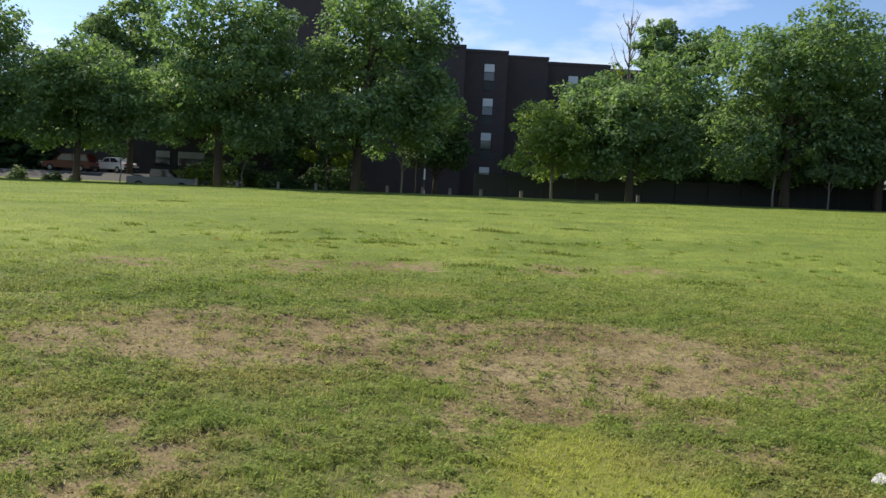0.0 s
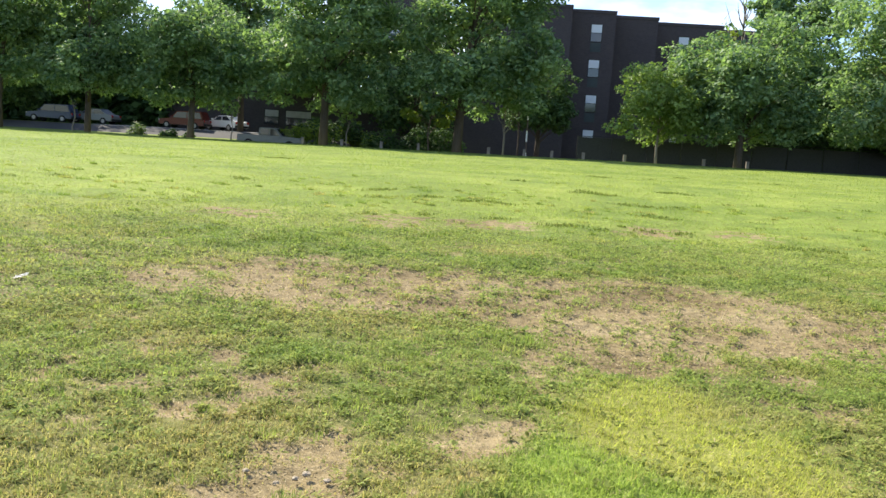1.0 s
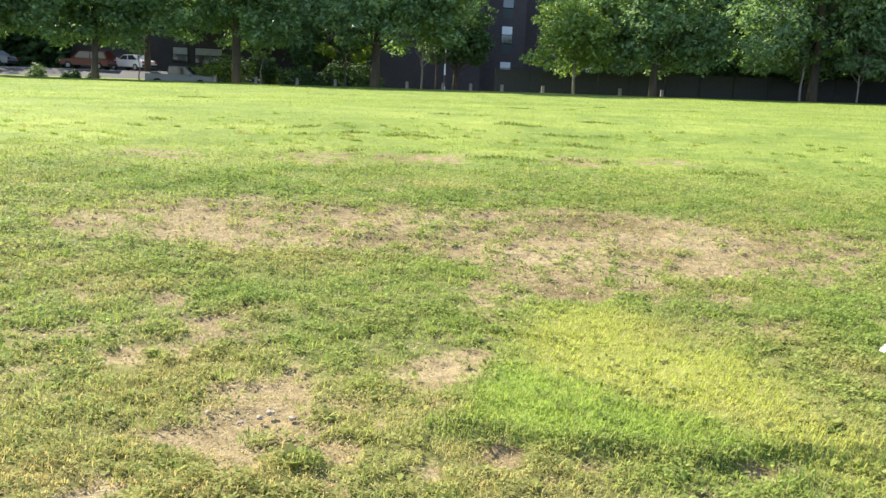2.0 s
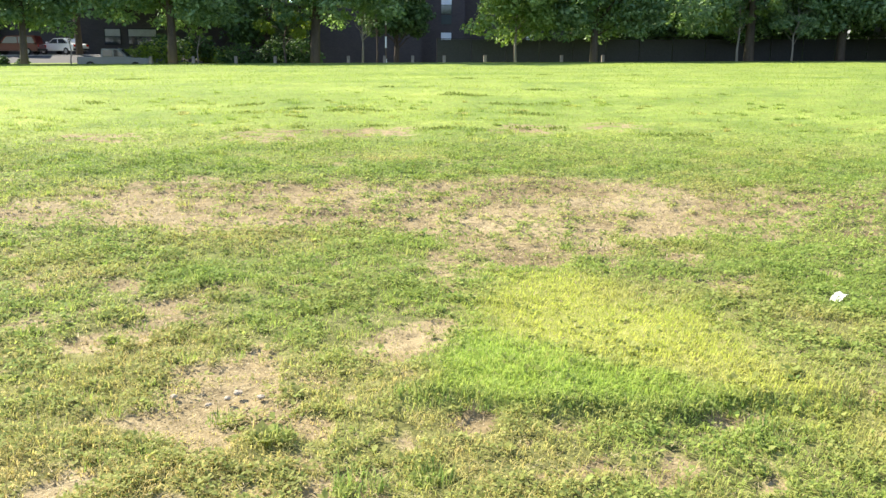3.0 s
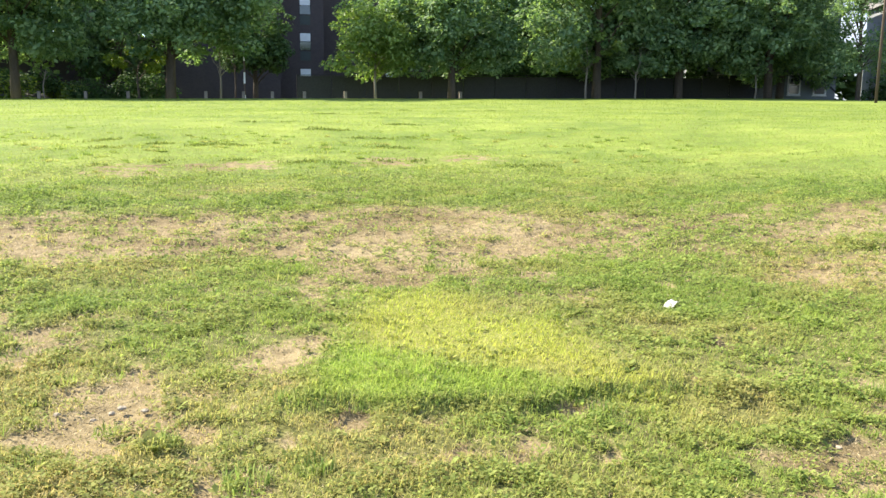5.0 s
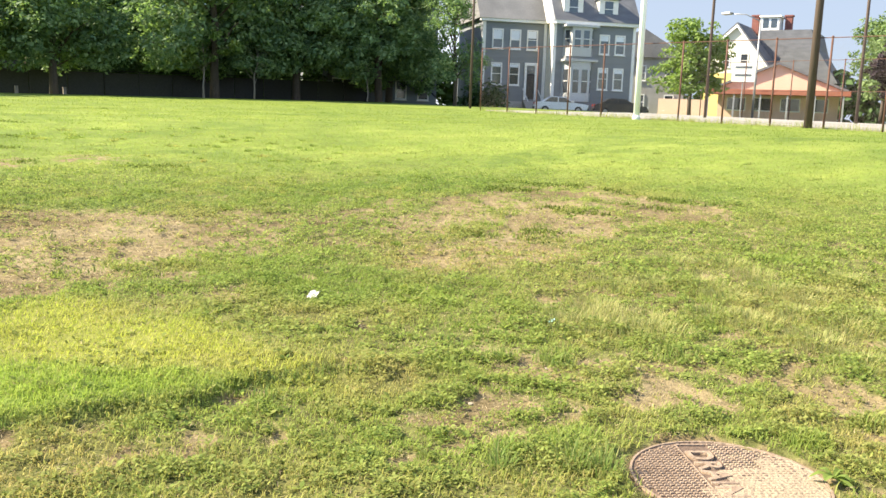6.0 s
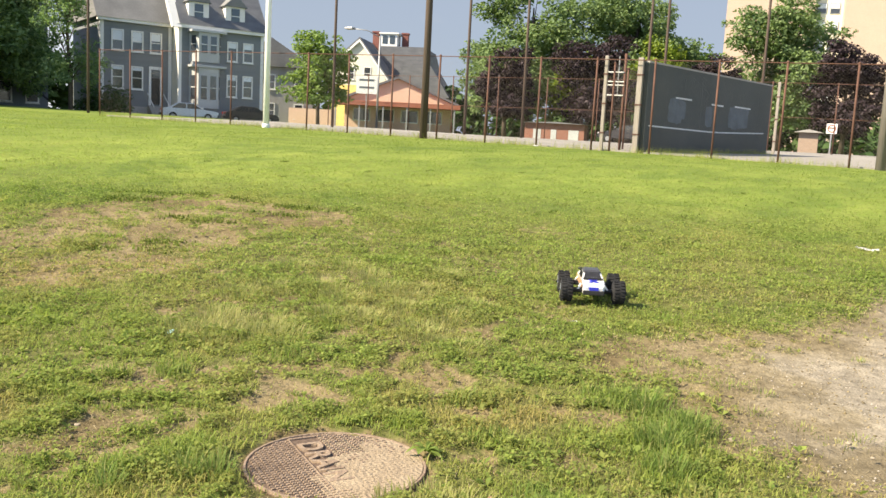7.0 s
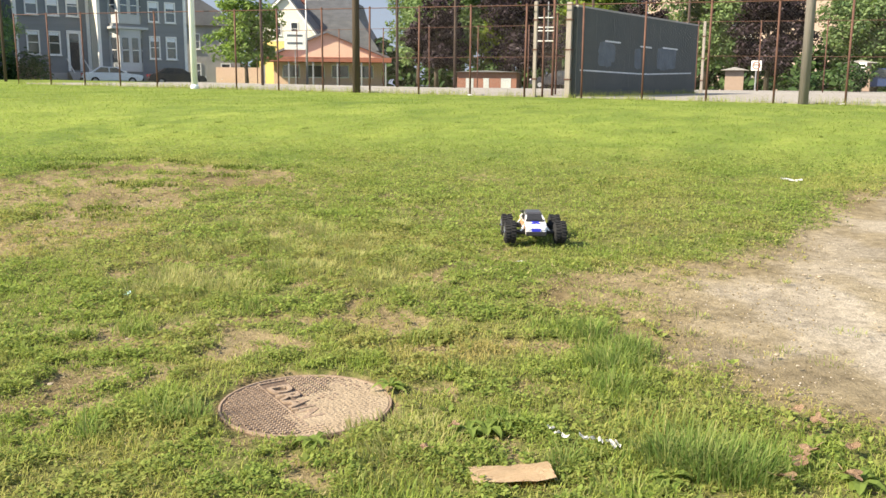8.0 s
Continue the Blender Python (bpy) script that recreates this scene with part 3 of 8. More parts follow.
    sandy = mix(path.outputs["Fac"], colour, mix(0.9, mix(0.55, tread.outputs[0], crumbs.outputs[0], "MULTIPLY"), grit.outputs[0], "MULTIPLY"))
    l.new(sandy, p.inputs["Base Color"])
    p.inputs["Roughness"].default_value, p.inputs["Specular IOR Level"].default_value = 0.95, 0.1
    bump = n.new("ShaderNodeBump")
    bump.inputs["Strength"].default_value, bump.inputs["Distance"].default_value = 0.5, 0.02
    l.new(fine.outputs["Fac"], bump.inputs["Height"])
    sway = n.new("ShaderNodeBump")
    sway.inputs["Strength"].default_value, sway.inputs["Distance"].default_value = 0.4, 0.10
    l.new(mid.outputs["Fac"], sway.inputs["Height"])
    l.new(sway.outputs[0], bump.inputs["Normal"])
    bump2 = n.new("ShaderNodeBump")
    bump2.inputs["Strength"].default_value, bump2.inputs["Distance"].default_value = 0.8, 0.010
    l.new(grain.outputs["Fac"], bump2.inputs["Height"])
    l.new(bump.outputs[0], bump2.inputs["Normal"])
    l.new(bump2.outputs[0], p.inputs["Normal"])
    return m


def lines(lo, hi, fine, low_far, high_far):
    """Grid lines: fine between lo and hi, then ever wider out to the far limits."""
    mid = list(np.arange(lo, hi, fine))
    out, s, v = [], fine, hi
    while v < high_far:
        out.append(v)
        s *= 1.09
        v += s
    back, s, v = [], fine, lo
    while v > low_far:
        s *= 1.09
        v -= s
        back.append(v)
    return np.array(back[::-1] + mid + out + [high_far])


EYE_X, EYE_Y = -0.4, -0.1  # middle of the short walk


def build_ground():
    gx, gy = lines(-5.0, 9.5, 0.055, -2500, 2500), lines(-1.5, 13.5, 0.055, -2500, 2500)
    xx, yy = np.meshgrid(gx, gy)
    x, y = xx.ravel(), yy.ravel()
    z = land(x, y)
    bare, lush, yellow = cover_maps(x, y)
    z = z - 0.026 * bare * step(14, 8, np.hypot(x, y))
    nx, ny = len(gx), len(gy)
    k = (np.arange(ny - 1)[:, None] * nx + np.arange(nx - 1)[None, :]).ravel()
    me = bpy.data.meshes.new("ground")
    me.from_pydata(np.stack([x, y, z], 1).tolist(), [], np.stack([k, k + 1, k + nx + 1, k + nx], 1).tolist())
    sand = inside(x, y, SAND, 0.7) * bare * (0.45 + 0.55 * step(0.36, 0.56, fbm(x * 1.7, y * 2.3, 45, 4)))
    for name, v in (("bare", bare), ("yellow", yellow), ("deep", 0.8 * deep_map(x, y)), ("sand", sand), ("fresh", 0.6 * fresh_map(x, y)), ("lime", 0.38 * inside(x + 0.35 * (fbm(x * 2.6, y * 2.6, 51) - 0.5), y + 0.35 * (fbm(x * 2.6, y * 2.6, 53) - 0.5), YELLOW_TURF, 0.3)), ("sown", 0.85 * step(15.0, 7.5, np.hypot(x - EYE_X, y - EYE_Y)))):
        a = me.attributes.new(name, "FLOAT", "POINT")
        a.data.foreach_set("value", v.astype(np.float32))
    me.polygons.foreach_set("use_smooth", [True] * len(me.polygons))
    me.materials.append(ground_material())
    return tagged(new("ground", me), "green playing field turf with worn bare soil patches and a sandy path", "ground", kind="structure")


build_ground()


def slab(name, outline, lift, material, label, category):
    """A flat sheet that follows the land a little above it."""
    bm = bmesh.new()
    (x0, y0), (x1, y1) = outline
    nx, ny = max(int((x1 - x0) / 4), 1), max(int((y1 - y0) / 4), 1)
    grid = [[bm.verts.new((x0 + (x1 - x0) * i / nx, y0 + (y1 - y0) * j / ny, height(x0 + (x1 - x0) * i / nx, y0 + (y1 - y0) * j / ny) + lift)) for i in range(nx + 1)] for j in range(ny + 1)]
    for j in range(ny):
        for i in range(nx):
            bm.faces.new((grid[j][i], grid[j][i + 1], grid[j + 1][i + 1], grid[j + 1][i]))
    got = bmesh.ops.extrude_face_region(bm, geom=bm.faces[:])
    bmesh.ops.translate(bm, verts=[v for v in got["geom"] if isinstance(v, bmesh.types.BMVert)], vec=(0, 0, -0.3))
    return tagged(part(name, bm, material), label, category, kind="structure")


slab("court", ((28.9, -30), (62, 34)), 0.05, M_ASPHALT, "pale worn asphalt of the fenced ball court", "court")
slab("road", ((63.5, -60), (72, 60)), 0.04, M_ROAD, "grey asphalt street behind the ball court", "road")
# sheet also runs over the lawn strip, its dark standing for tree shade
slab("road", ((-70, 66.5), (46, 78.5)), 0.04, M_ROAD, "dark asphalt street behind the row of trees, covering the shaded lawn strip too", "road")
slab("driveway", ((-40, 78.7), (-17.5, 83.5)), 0.06, M_CONCRETE, "sunlit pale concrete driveway beside the apartment block", "driveway")


# ---- court fence ----
def fence_run(start, end, spacing, tall, rails, label, post_r=0.036, step_wire=0.11):
    a, b = Vector((*start, 0)), Vector((*end, 0))
    run = (b - a).length
    way = (b - a) / run
    z0 = height(*start)
    top = thing("chain_link_fence", Matrix.Translation((start[0], start[1], z0)), label, "fence")
    count = round(run / spacing)

    def rise(s):
        return height(start[0] + way.x * s, start[1] + way.y * s) - z0

    rng = random.Random(int(run * 10))
    for k in range(count + 1):
        s = run * k / count
        o = way * s
        lean = rng.uniform(-0.03, 0.03)
        bm = tube(bmesh.new(), [(o.x, o.y, rise(s) - 0.3), (o.x + lean * way.x, o.y + lean * way.y, rise(s) + tall)], [post_r, post_r], 8)
        bmesh.ops.create_uvsphere(bm, u_segments=8, v_segments=5, radius=post_r * 1.35, matrix=Matrix.Translation((o.x + lean * way.x, o.y + lean * way.y, rise(s) + tall)))
        part("post", bm, M_RUST, top, smooth=True)
    for h in rails:
        bm = bmesh.new()
        pts = [(way.x * run * k / 12, way.y * run * k / 12, rise(run * k / 12) + h) for k in range(13)]
        tube(bm, pts, [0.017] * 13, 6)
        part("rail", bm, M_RUST, top)
    verts, faces = [], []
    t = 0.0010
    s = -tall
    while s < run:
        for sign in (1, -1):
            s0, s1 = (s, s + tall) if sign > 0 else (s + tall, s)
            za, zb = 0.05, tall - 0.02
            c0, c1 = min(max(s0, 0), run), min(max(s1, 0), run)
            if abs(c1 - c0) < 0.05:
                continue
            f0, f1 = (c0 - s0) / (s1 - s0), (c1 - s0) / (s1 - s0)
            p0, p1 = way * c0, way * c1
            p0 = (p0.x, p0.y, rise(c0) + za + (zb - za) * f0)
            p1 = (p1.x, p1.y, rise(c1) + za + (zb - za) * f1)
            k = len(verts)
            nx, ny = -way.y * t, way.x * t
            for q in (p0, p1):
                verts += [(q[0] + nx, q[1] + ny, q[2]), (q[0] - nx, q[1] - ny, q[2] + t), (q[0] - nx, q[1] - ny, q[2] - t)]
            faces += [(k, k + 1, k + 4, k + 3), (k + 1, k + 2, k + 5, k + 4), (k + 2, k, k + 3, k + 5)]
        s += step_wire
    wires = new("wire_mesh", mesh_of("wire_mesh", verts, faces, M_WIRE))
    wires.parent = top
    tagged(wires, "rusty diamond wire mesh", kind="stuff")
    return top


FENCE_X = 28.5
fence_run((FENCE_X, 34.0), (FENCE_X, -9.0), 2.05, 3.12, (3.1,), "tall rusty chain-link fence along the ball court")
fence_run((52.5, 38.0), (52.5, -24.0), 3.4, 3.95, (3.93, 2.0), "rusty chain-link fence on the far side of the court", step_wire=0.2)
fence_run((FENCE_X + 0.4, 8.9), (36.0, 9.6), 2.4, 3.0, (2.98, 1.5), "short chain-link return fence beside the practice wall", step_wire=0.16)


def tall_pole(x, y, tall, r0, r1, material, label, category="pole", sink=0.3):
    z = height(x, y)
    ob = thing("utility_pole" if material in (M_POLEWOOD, M_GREYPOLE) else "metal_pole", Matrix.Translation((x, y, z)), label, category)
    bm = bmesh.new()
    tube(bm, [(0, 0, -sink), (0, 0, tall * 0.5), (0, 0, tall)], [r0, (r0 + r1) / 2, r1], 14)
    part("shaft", bm, material, ob, smooth=True)
    if material not in (M_POLEWOOD, M_GREYPOLE):
        bm = bmesh.new()
        tube(bm, [(0, 0, -0.05), (0, 0, 0.12), (0, 0, 0.16)], [r0 * 1.25, r0 * 1.25, r0 * 1.05], 14)
        part("base_collar", bm, material, ob, smooth=True)
    return ob


tall_pole(28.03, 23.45, 13.0, 0.13, 0.10, M_WHITEPOLE, "tall white painted steel flood light pole on the field edge")
tall_pole(28.35, 16.06, 12.0, 0.145, 0.11, M_POLEWOOD, "tall dark brown wooden utility pole beside the fence")
tall_pole(28.3, 0.37, 11.0, 0.15, 0.12, M_GREYPOLE, "weathered grey-brown wooden utility pole beside the fence")
for px, py in ((36.3, 26.0), (39.5, 20.0), (40.9, 17.4), (43.8, 11.9), (44.2, 11.15), (46.6, 6.7), (32.7, 39.9)):
    tall_pole(px, py, 11.5, 0.075, 0.06, M_POLEWOOD, "thin tall dark pole standing in the ball court")


def timber_post(x, y, tall, half, label):
    z = height(x, y)
    ob = thing("timber_post", Matrix.Translation((x, y, z)), label, "post", "timber posts by the wall")
    part("shaft", boxed((-half, -half, -0.3), (half, half, tall), 0.02), M_POSTWOOD, ob)
    for h in (0.6, 1.6, 2.6):
        part("bracket", boxed((-half - 0.02, -half - 0.02, h), (half + 0.02, half + 0.02, h + 0.05)), M_RUST, ob)
    return ob


timber_post(28.75, 9.15, 3.25, 0.06, "pale weathered timber post with a flood light bracket")
timber_post(28.75, 7.95, 3.2, 0.09, "thick pale timber post at the end of the practice wall")
timber_post(41.6, 5.2, 3.3, 0.06, "thin pale timber post behind the practice wall")


def hoop_frame():
    ob = thing("basketball_hoop_frame", Matrix.Translation((29.6, 8.75, height(29.6, 8.75))), "rusty steel post with a white ladder frame beside the fence", "frame")
    part("post", tube(bmesh.new(), [(0, 0, -0.3), (0, 0, 3.4)], [0.05, 0.045], 8), M_RUST, ob, smooth=True)
    for h in (1.95, 2.3, 2.42, 2.75):
        part("rung", tube(bmesh.new(), [(-0.05, 0.0, h), (-0.15, 0.62, h)], [0.022, 0.022], 6), M_TRIM, ob)
    for s in (0.2, 0.62):
        part("upright", tube(bmesh.new(), [(-0.08, s, 1.95), (-0.08, s, 3.3 if s < 0.3 else 2.75)], [0.022, 0.022], 6), M_STEEL, ob)
    return ob


hoop_frame()


def practice_wall():
    a, b = Vector((28.85, 7.7)), Vector((40.9, 5.4))
    run = (b - a).length
    ang = math.atan2(b.y - a.y, b.x - a.x)
    z = height(a.x, a.y)
    ob = thing("practice_wall", Matrix.Translation((a.x, a.y, z)) @ Matrix.Rotation(ang, 4, "Z"), "dark green painted tennis practice wall with worn white lines", "wall")
    lift = height(b.x, b.y) - z
    n = 8
    for k in range(n):
        s0, s1 = run * k / n, run * (k + 1) / n - 0.006
        bm = boxed((s0, 0, -0.3), (s1, 0.18, 3.06 + lift * (k + 0.5) / n))
        part("panel", bm, M_WALLGREEN, ob)
    bm = bmesh.new()
    prism(bm, [(0, 3.05), (run, 3.05 + lift), (run, 3.11 + lift), (0, 3.11)], 0.22, Matrix.Translation((0, -0.02, 0)))
    part("cap", bm, M_CONCRETE, ob)
    # the painted net line, worn, sagging to the middle
    segs = 9
    for k in range(segs):
        s0, s1 = 0.3 + (run - 0.9) * k / segs, 0.3 + (run - 0.9) * (k + 1) / segs

        def sag(s):
            return 0.93 + lift * s / run - 0.10 * (1 - abs(2 * s / run - 1))

        bm = bmesh.new()
        prism(bm, [(s0, sag(s0)), (s1, sag(s1)), (s1, sag(s1) + 0.05), (s0, sag(s0) + 0.05)], 0.003, Matrix.Translation((0, -0.0045, 0)))
        part("net_line", bm, M_LINE, ob)
    for s0, s1, h in ((2.3, 3.7, 2.0), (5.6, 6.8, 1.95), (8.0, 9.8, 2.0)):
        part("painted_bar", boxed((s0, -0.005, h), (s1, -0.001, h + 0.06)), M_LINE, ob)
    # faded squares of older paint with brushed, uneven margins
    prng2 = random.Random(12)
    for c, h, w, hh in ((2.35, 1.55, 0.62, 0.46), (2.9, 1.62, 0.35, 0.34), (8.1, 1.58, 0.72, 0.46), (9.1, 1.6, 0.55, 0.44), (5.4, 1.5, 0.35, 0.40)):
        bm = bmesh.new()
        pts = []
        for k in range(24):
            q = 2 * math.pi * k / 24
            sq = 1 / max(abs(math.cos(q)), abs(math.sin(q))) ** 0.7
            pts.append((c + w * math.cos(q) * sq * prng2.uniform(0.88, 1.06), h + hh * math.sin(q) * sq * prng2.uniform(0.88, 1.06)))
        prism(bm, pts, 0.002, Matrix.Translation((0, -0.0035 - 0.0006 * (c > 2.5) - 0.0004 * (c > 8.5), 0)))
        part("paint_patch", bm, M_BLUEPAINT, ob)
    return ob


practice_wall()


# ---- houses ----
def window(parent, s, z, w, h, y=0.0, frame_w=0.11, blind=0.0, mat_frame=None, name="window", m=None):
    """A sash window that stands proud of a front facing -y; pane set back inside the frame, with sill and meeting rail."""
    m = m or Matrix()
    mf = mat_frame or M_TRIM
    bm = bmesh.new()
    f = frame_w
    for lo, hi in (((s - f, -0.07, z - f), (s, 0.05, z + h + f)), ((s + w, -0.07, z - f), (s + w + f, 0.05, z + h + f)), ((s, -0.07, z + h), (s + w, 0.05, z + h + f)), ((s, -0.07, z - f), (s + w, 0.05, z))):
        box(bm, lo, hi)
    bm.transform(m @ Matrix.Translation((0, y, 0)))
    win = part(name, bm, mf, parent)
    bm = boxed((s, -0.012, z), (s + w, 0.02, z + h))
    bm.transform(m @ Matrix.Translation((0, y, 0)))
    part("pane", bm, M_GLASS, win)
    bm = boxed((s, -0.04, z + h * 0.5 - 0.03), (s + w, -0.005, z + h * 0.5 + 0.03))
    bm.transform(m @ Matrix.Translation((0, y, 0)))
    part("meeting_rail", bm, mf, win)
    bm = boxed((s - f - 0.05, -0.14, z - f - 0.06), (s + w + f + 0.05, 0.0, z - f))
    bm.transform(m @ Matrix.Translation((0, y, 0)))
    part("sill", bm, mf, win)
    if blind:
        bm = boxed((s + 0.02, -0.02, z + h * (1 - blind)), (s + w - 0.02, -0.014, z + h - 0.01))
        bm.transform(m @ Matrix.Translation((0, y, 0)))
        part("blind", bm, M_BLIND, win)
    return win


def grey_house():
    x0, y0 = 49.5, 58.8
    ob = thing("town_house", Matrix.Translation((x0, y0, 1.45)) @ Matrix.Rotation(math.atan2(-6.4, 13.0), 4, "Z"), "grey-blue clapboard Victorian town house with white trim and dormers", "house")
    eave = 7.75
    part("wall", boxed((0, 0, -1.2), (6.0, 9.5, eave)), M_SIDING, ob)
    part("wall", boxed((5.9, -1.7, -1.2), (13.4, 9.5, eave - 0.1)), M_SIDING, ob)
    part("foundation", boxed((-0.04, -0.05, -1.2), (5.9, 0.02, 0.75)), M_CONCRETE, ob)
    part("foundation", boxed((5.86, -1.75, -1.2), (13.45, -1.65, 0.75)), M_CONCRETE, ob)
    # corner boards and cornices
    for s, y in ((-0.03, -0.04), (5.55, -0.04)):
        part("corner_board", boxed((s, y, 0.7), (s + 0.28, y + 0.2, eave)), M_TRIM, ob)
    for s in (5.86, 13.2):
        part("corner_board", boxed((s, -1.74, 0.7), (s + 0.26, -1.5, eave)), M_TRIM, ob)
    # cream sheet over the grey siding stands for sun on this side
    part("sunlit_side_wall", boxed((5.87, -1.68, 0.7), (5.9, -0.02, eave - 0.1)), M_CREAM, ob)
    part("cornice", boxed((-0.3, -0.32, eave - 0.2), (5.85, 0.1, eave + 0.06), 0.03), M_TRIM, ob)
    part("cornice", boxed((5.6, -2.02, eave - 0.26), (13.8, -1.6, eave + 0.04), 0.03), M_TRIM, ob)
    # roofs
    bm = bmesh.new()
    prism(bm, [(-0.4, eave + 0.05), (3.4, eave + 4.3), (6.5, eave + 4.6), (10, eave + 0.05)], 6.6, Matrix(((0, -1, 0, 6.2), (1, 0, 0, 0), (0, 0, 1, 0), (0, 0, 0, 1))))
    part("roof", bm, M_SHINGLE, ob)
    bm = bmesh.new()
    prism(bm, [(-2.1, eave + 0.03), (1.6, eave + 4.8), (6.0, eave + 5.0), (10, eave + 0.03)], 7.9, Matrix(((0, -1, 0, 13.75), (1, 0, 0, 0), (0, 0, 1, 0), (0, 0, 0, 1))))
    part("roof", bm, M_SLATE, ob)
    # white board standing in for the sunlit strip up the joint of the two roofs
    bm = bmesh.new()
    prism(bm, [(-2.2, eave - 0.3), (-1.75, eave - 0.3), (2.0, eave + 4.9), (1.5, eave + 4.95)], 0.75, Matrix(((0, -1, 0, 5.95), (1, 0, 0, 0), (0, 0, 1, 0), (0, 0, 0, 1))))
    part("rake_board", bm, M_TRIM, ob)
    # upper and lower windows of the recessed front
    for s, b in ((0.95, 0.5), (2.55, 0.55), (4.1, 0.4)):
        window(ob, s, 5.35, 0.78, 1.5, 0.0, blind=b)
    for s in (0.95, 2.55):
        window(ob, s, 2.25, 0.78, 1.7, 0.0, blind=0.15)
    door = part("door", boxed((4.1, -0.05, 1.0), (4.85, 0.02, 3.2)), M_BLACK, ob, "dark panelled front door")
    part("door_frame", box(box(box(bmesh.new(), (3.9, -0.1, 0.9), (4.1, 0.02, 4.0)), (4.85, -0.1, 0.9), (5.05, 0.02, 4.0)), (3.9, -0.14, 3.9), (5.05, 0.02, 4.15)), M_TRIM, door)
    part("transom", boxed((4.1, -0.06, 3.3), (4.85, 0.0, 3.8)), M_GLASS, door)
    for k in range(6):
        part("step", boxed((3.8, -0.3 - 0.28 * (6 - k), -1.0), (5.2, -0.05 - 0.28 * (5 - k), -0.05 + 0.18 * k)), M_CONCRETE, ob)
    for s in (3.8, 5.15):
        bm = bmesh.new()
        tube(bm, [(s, -1.9, 0.75), (s, -0.1, 1.9)], [0.04, 0.04], 6)
        part("handrail", bm, M_TRIM, ob)
    # two-storey bay
    bay = [(6.75, -1.65), (7.25, -2.7), (9.0, -2.7), (9.5, -1.65)]
    for z0, z1, mm in ((0.9, 4.3, M_GREYTRIM), (4.75, 7.2, M_GREYTRIM)):
        bm = bmesh.new()
        lo = [bm.verts.new((x, y, z0)) for x, y in bay]
        hi = [bm.verts.new((x, y, z1)) for x, y in bay]
        bm.faces.new(lo)
        bm.faces.new(hi)
        for k in range(4):
            bm.faces.new((lo[k], lo[(k + 1) % 4], hi[(k + 1) % 4], hi[k]))
        body = part("bay_window", bm, mm, ob)
        wz, wh = z0 + 0.75, (z1 - z0) * 0.58
        for (ax, ay), (bx, by), spots in ((bay[0], bay[1], (0.5,)), (bay[1], bay[2], (0.27, 0.73)), (bay[2], bay[3], (0.5,))):
            q = math.atan2(by - ay, bx - ax)
            ln = math.hypot(bx - ax, by - ay)
            for f in spots:
                w = 0.5
                bm = boxed((ln * f - w / 2, -0.03, wz), (ln * f + w / 2, 0.02, wz + wh))
                bm.transform(Matrix.Translation((ax, ay, 0)) @ Matrix.Rotation(q, 4, "Z"))
                part("pane", bm, M_GLASS, body)
                bm = boxed((ln * f - w / 2, -0.06, wz + wh * 0.5 - 0.03), (ln * f + w / 2, -0.02, wz + wh * 0.5 + 0.03))
                bm.transform(Matrix.Translation((ax, ay, 0)) @ Matrix.Rotation(q, 4, "Z"))
                part("meeting_rail", bm, M_TRIM, body)
    part("bay_cornice", boxed((6.6, -2.85, 4.3), (9.65, -1.6, 4.5), 0.03), M_GREYTRIM, ob)
    part("bay_cornice", boxed((6.6, -2.85, 7.2), (9.65, -1.6, 7.4), 0.03), M_GREYTRIM, ob)
    part("bay_skirt", boxed((6.8, -2.6, -0.9), (9.45, -1.65, 0.9)), M_SIDING, ob)
    part("bay_apron", boxed((6.8, -2.62, 4.5), (9.45, -1.65, 4.75)), M_SIDING, ob)
    for s in (10.2, 11.65):
        window(ob, s, 5.15, 0.74, 1.5, -1.7, blind=0.3)
        window(ob, s, 2.1, 0.74, 1.7, -1.7, blind=0.2)
    # dormers
    for s in (6.5, 9.75):
        d = part("dormer", boxed((s + 0.25, -1.5, eave + 0.25), (s + 2.0, 2.0, eave + 2.1)), M_TRIM, ob)
        bm = bmesh.new()
        prism(bm, [(s + 0.05, eave + 2.0), (s + 2.2, eave + 2.0), (s + 1.12, eave + 3.0)], 4.0, Matrix.Translation((0, -1.7, 0)))
        part("dormer_roof", bm, M_SHINGLE, d)
        part("pane", boxed((s + 0.75, -1.54, eave + 0.55), (s + 1.5, -1.5, eave + 1.85)), M_GLASS, d)
        part("sill", boxed((s + 0.6, -1.62, eave + 0.42), (s + 1.65, -1.48, eave + 0.54)), M_TRIM, d)
        part("meeting_rail", boxed((s + 0.75, -1.56, eave + 1.17), (s + 1.5, -1.5, eave + 1.23)), M_TRIM, d)
    return ob


grey_house()


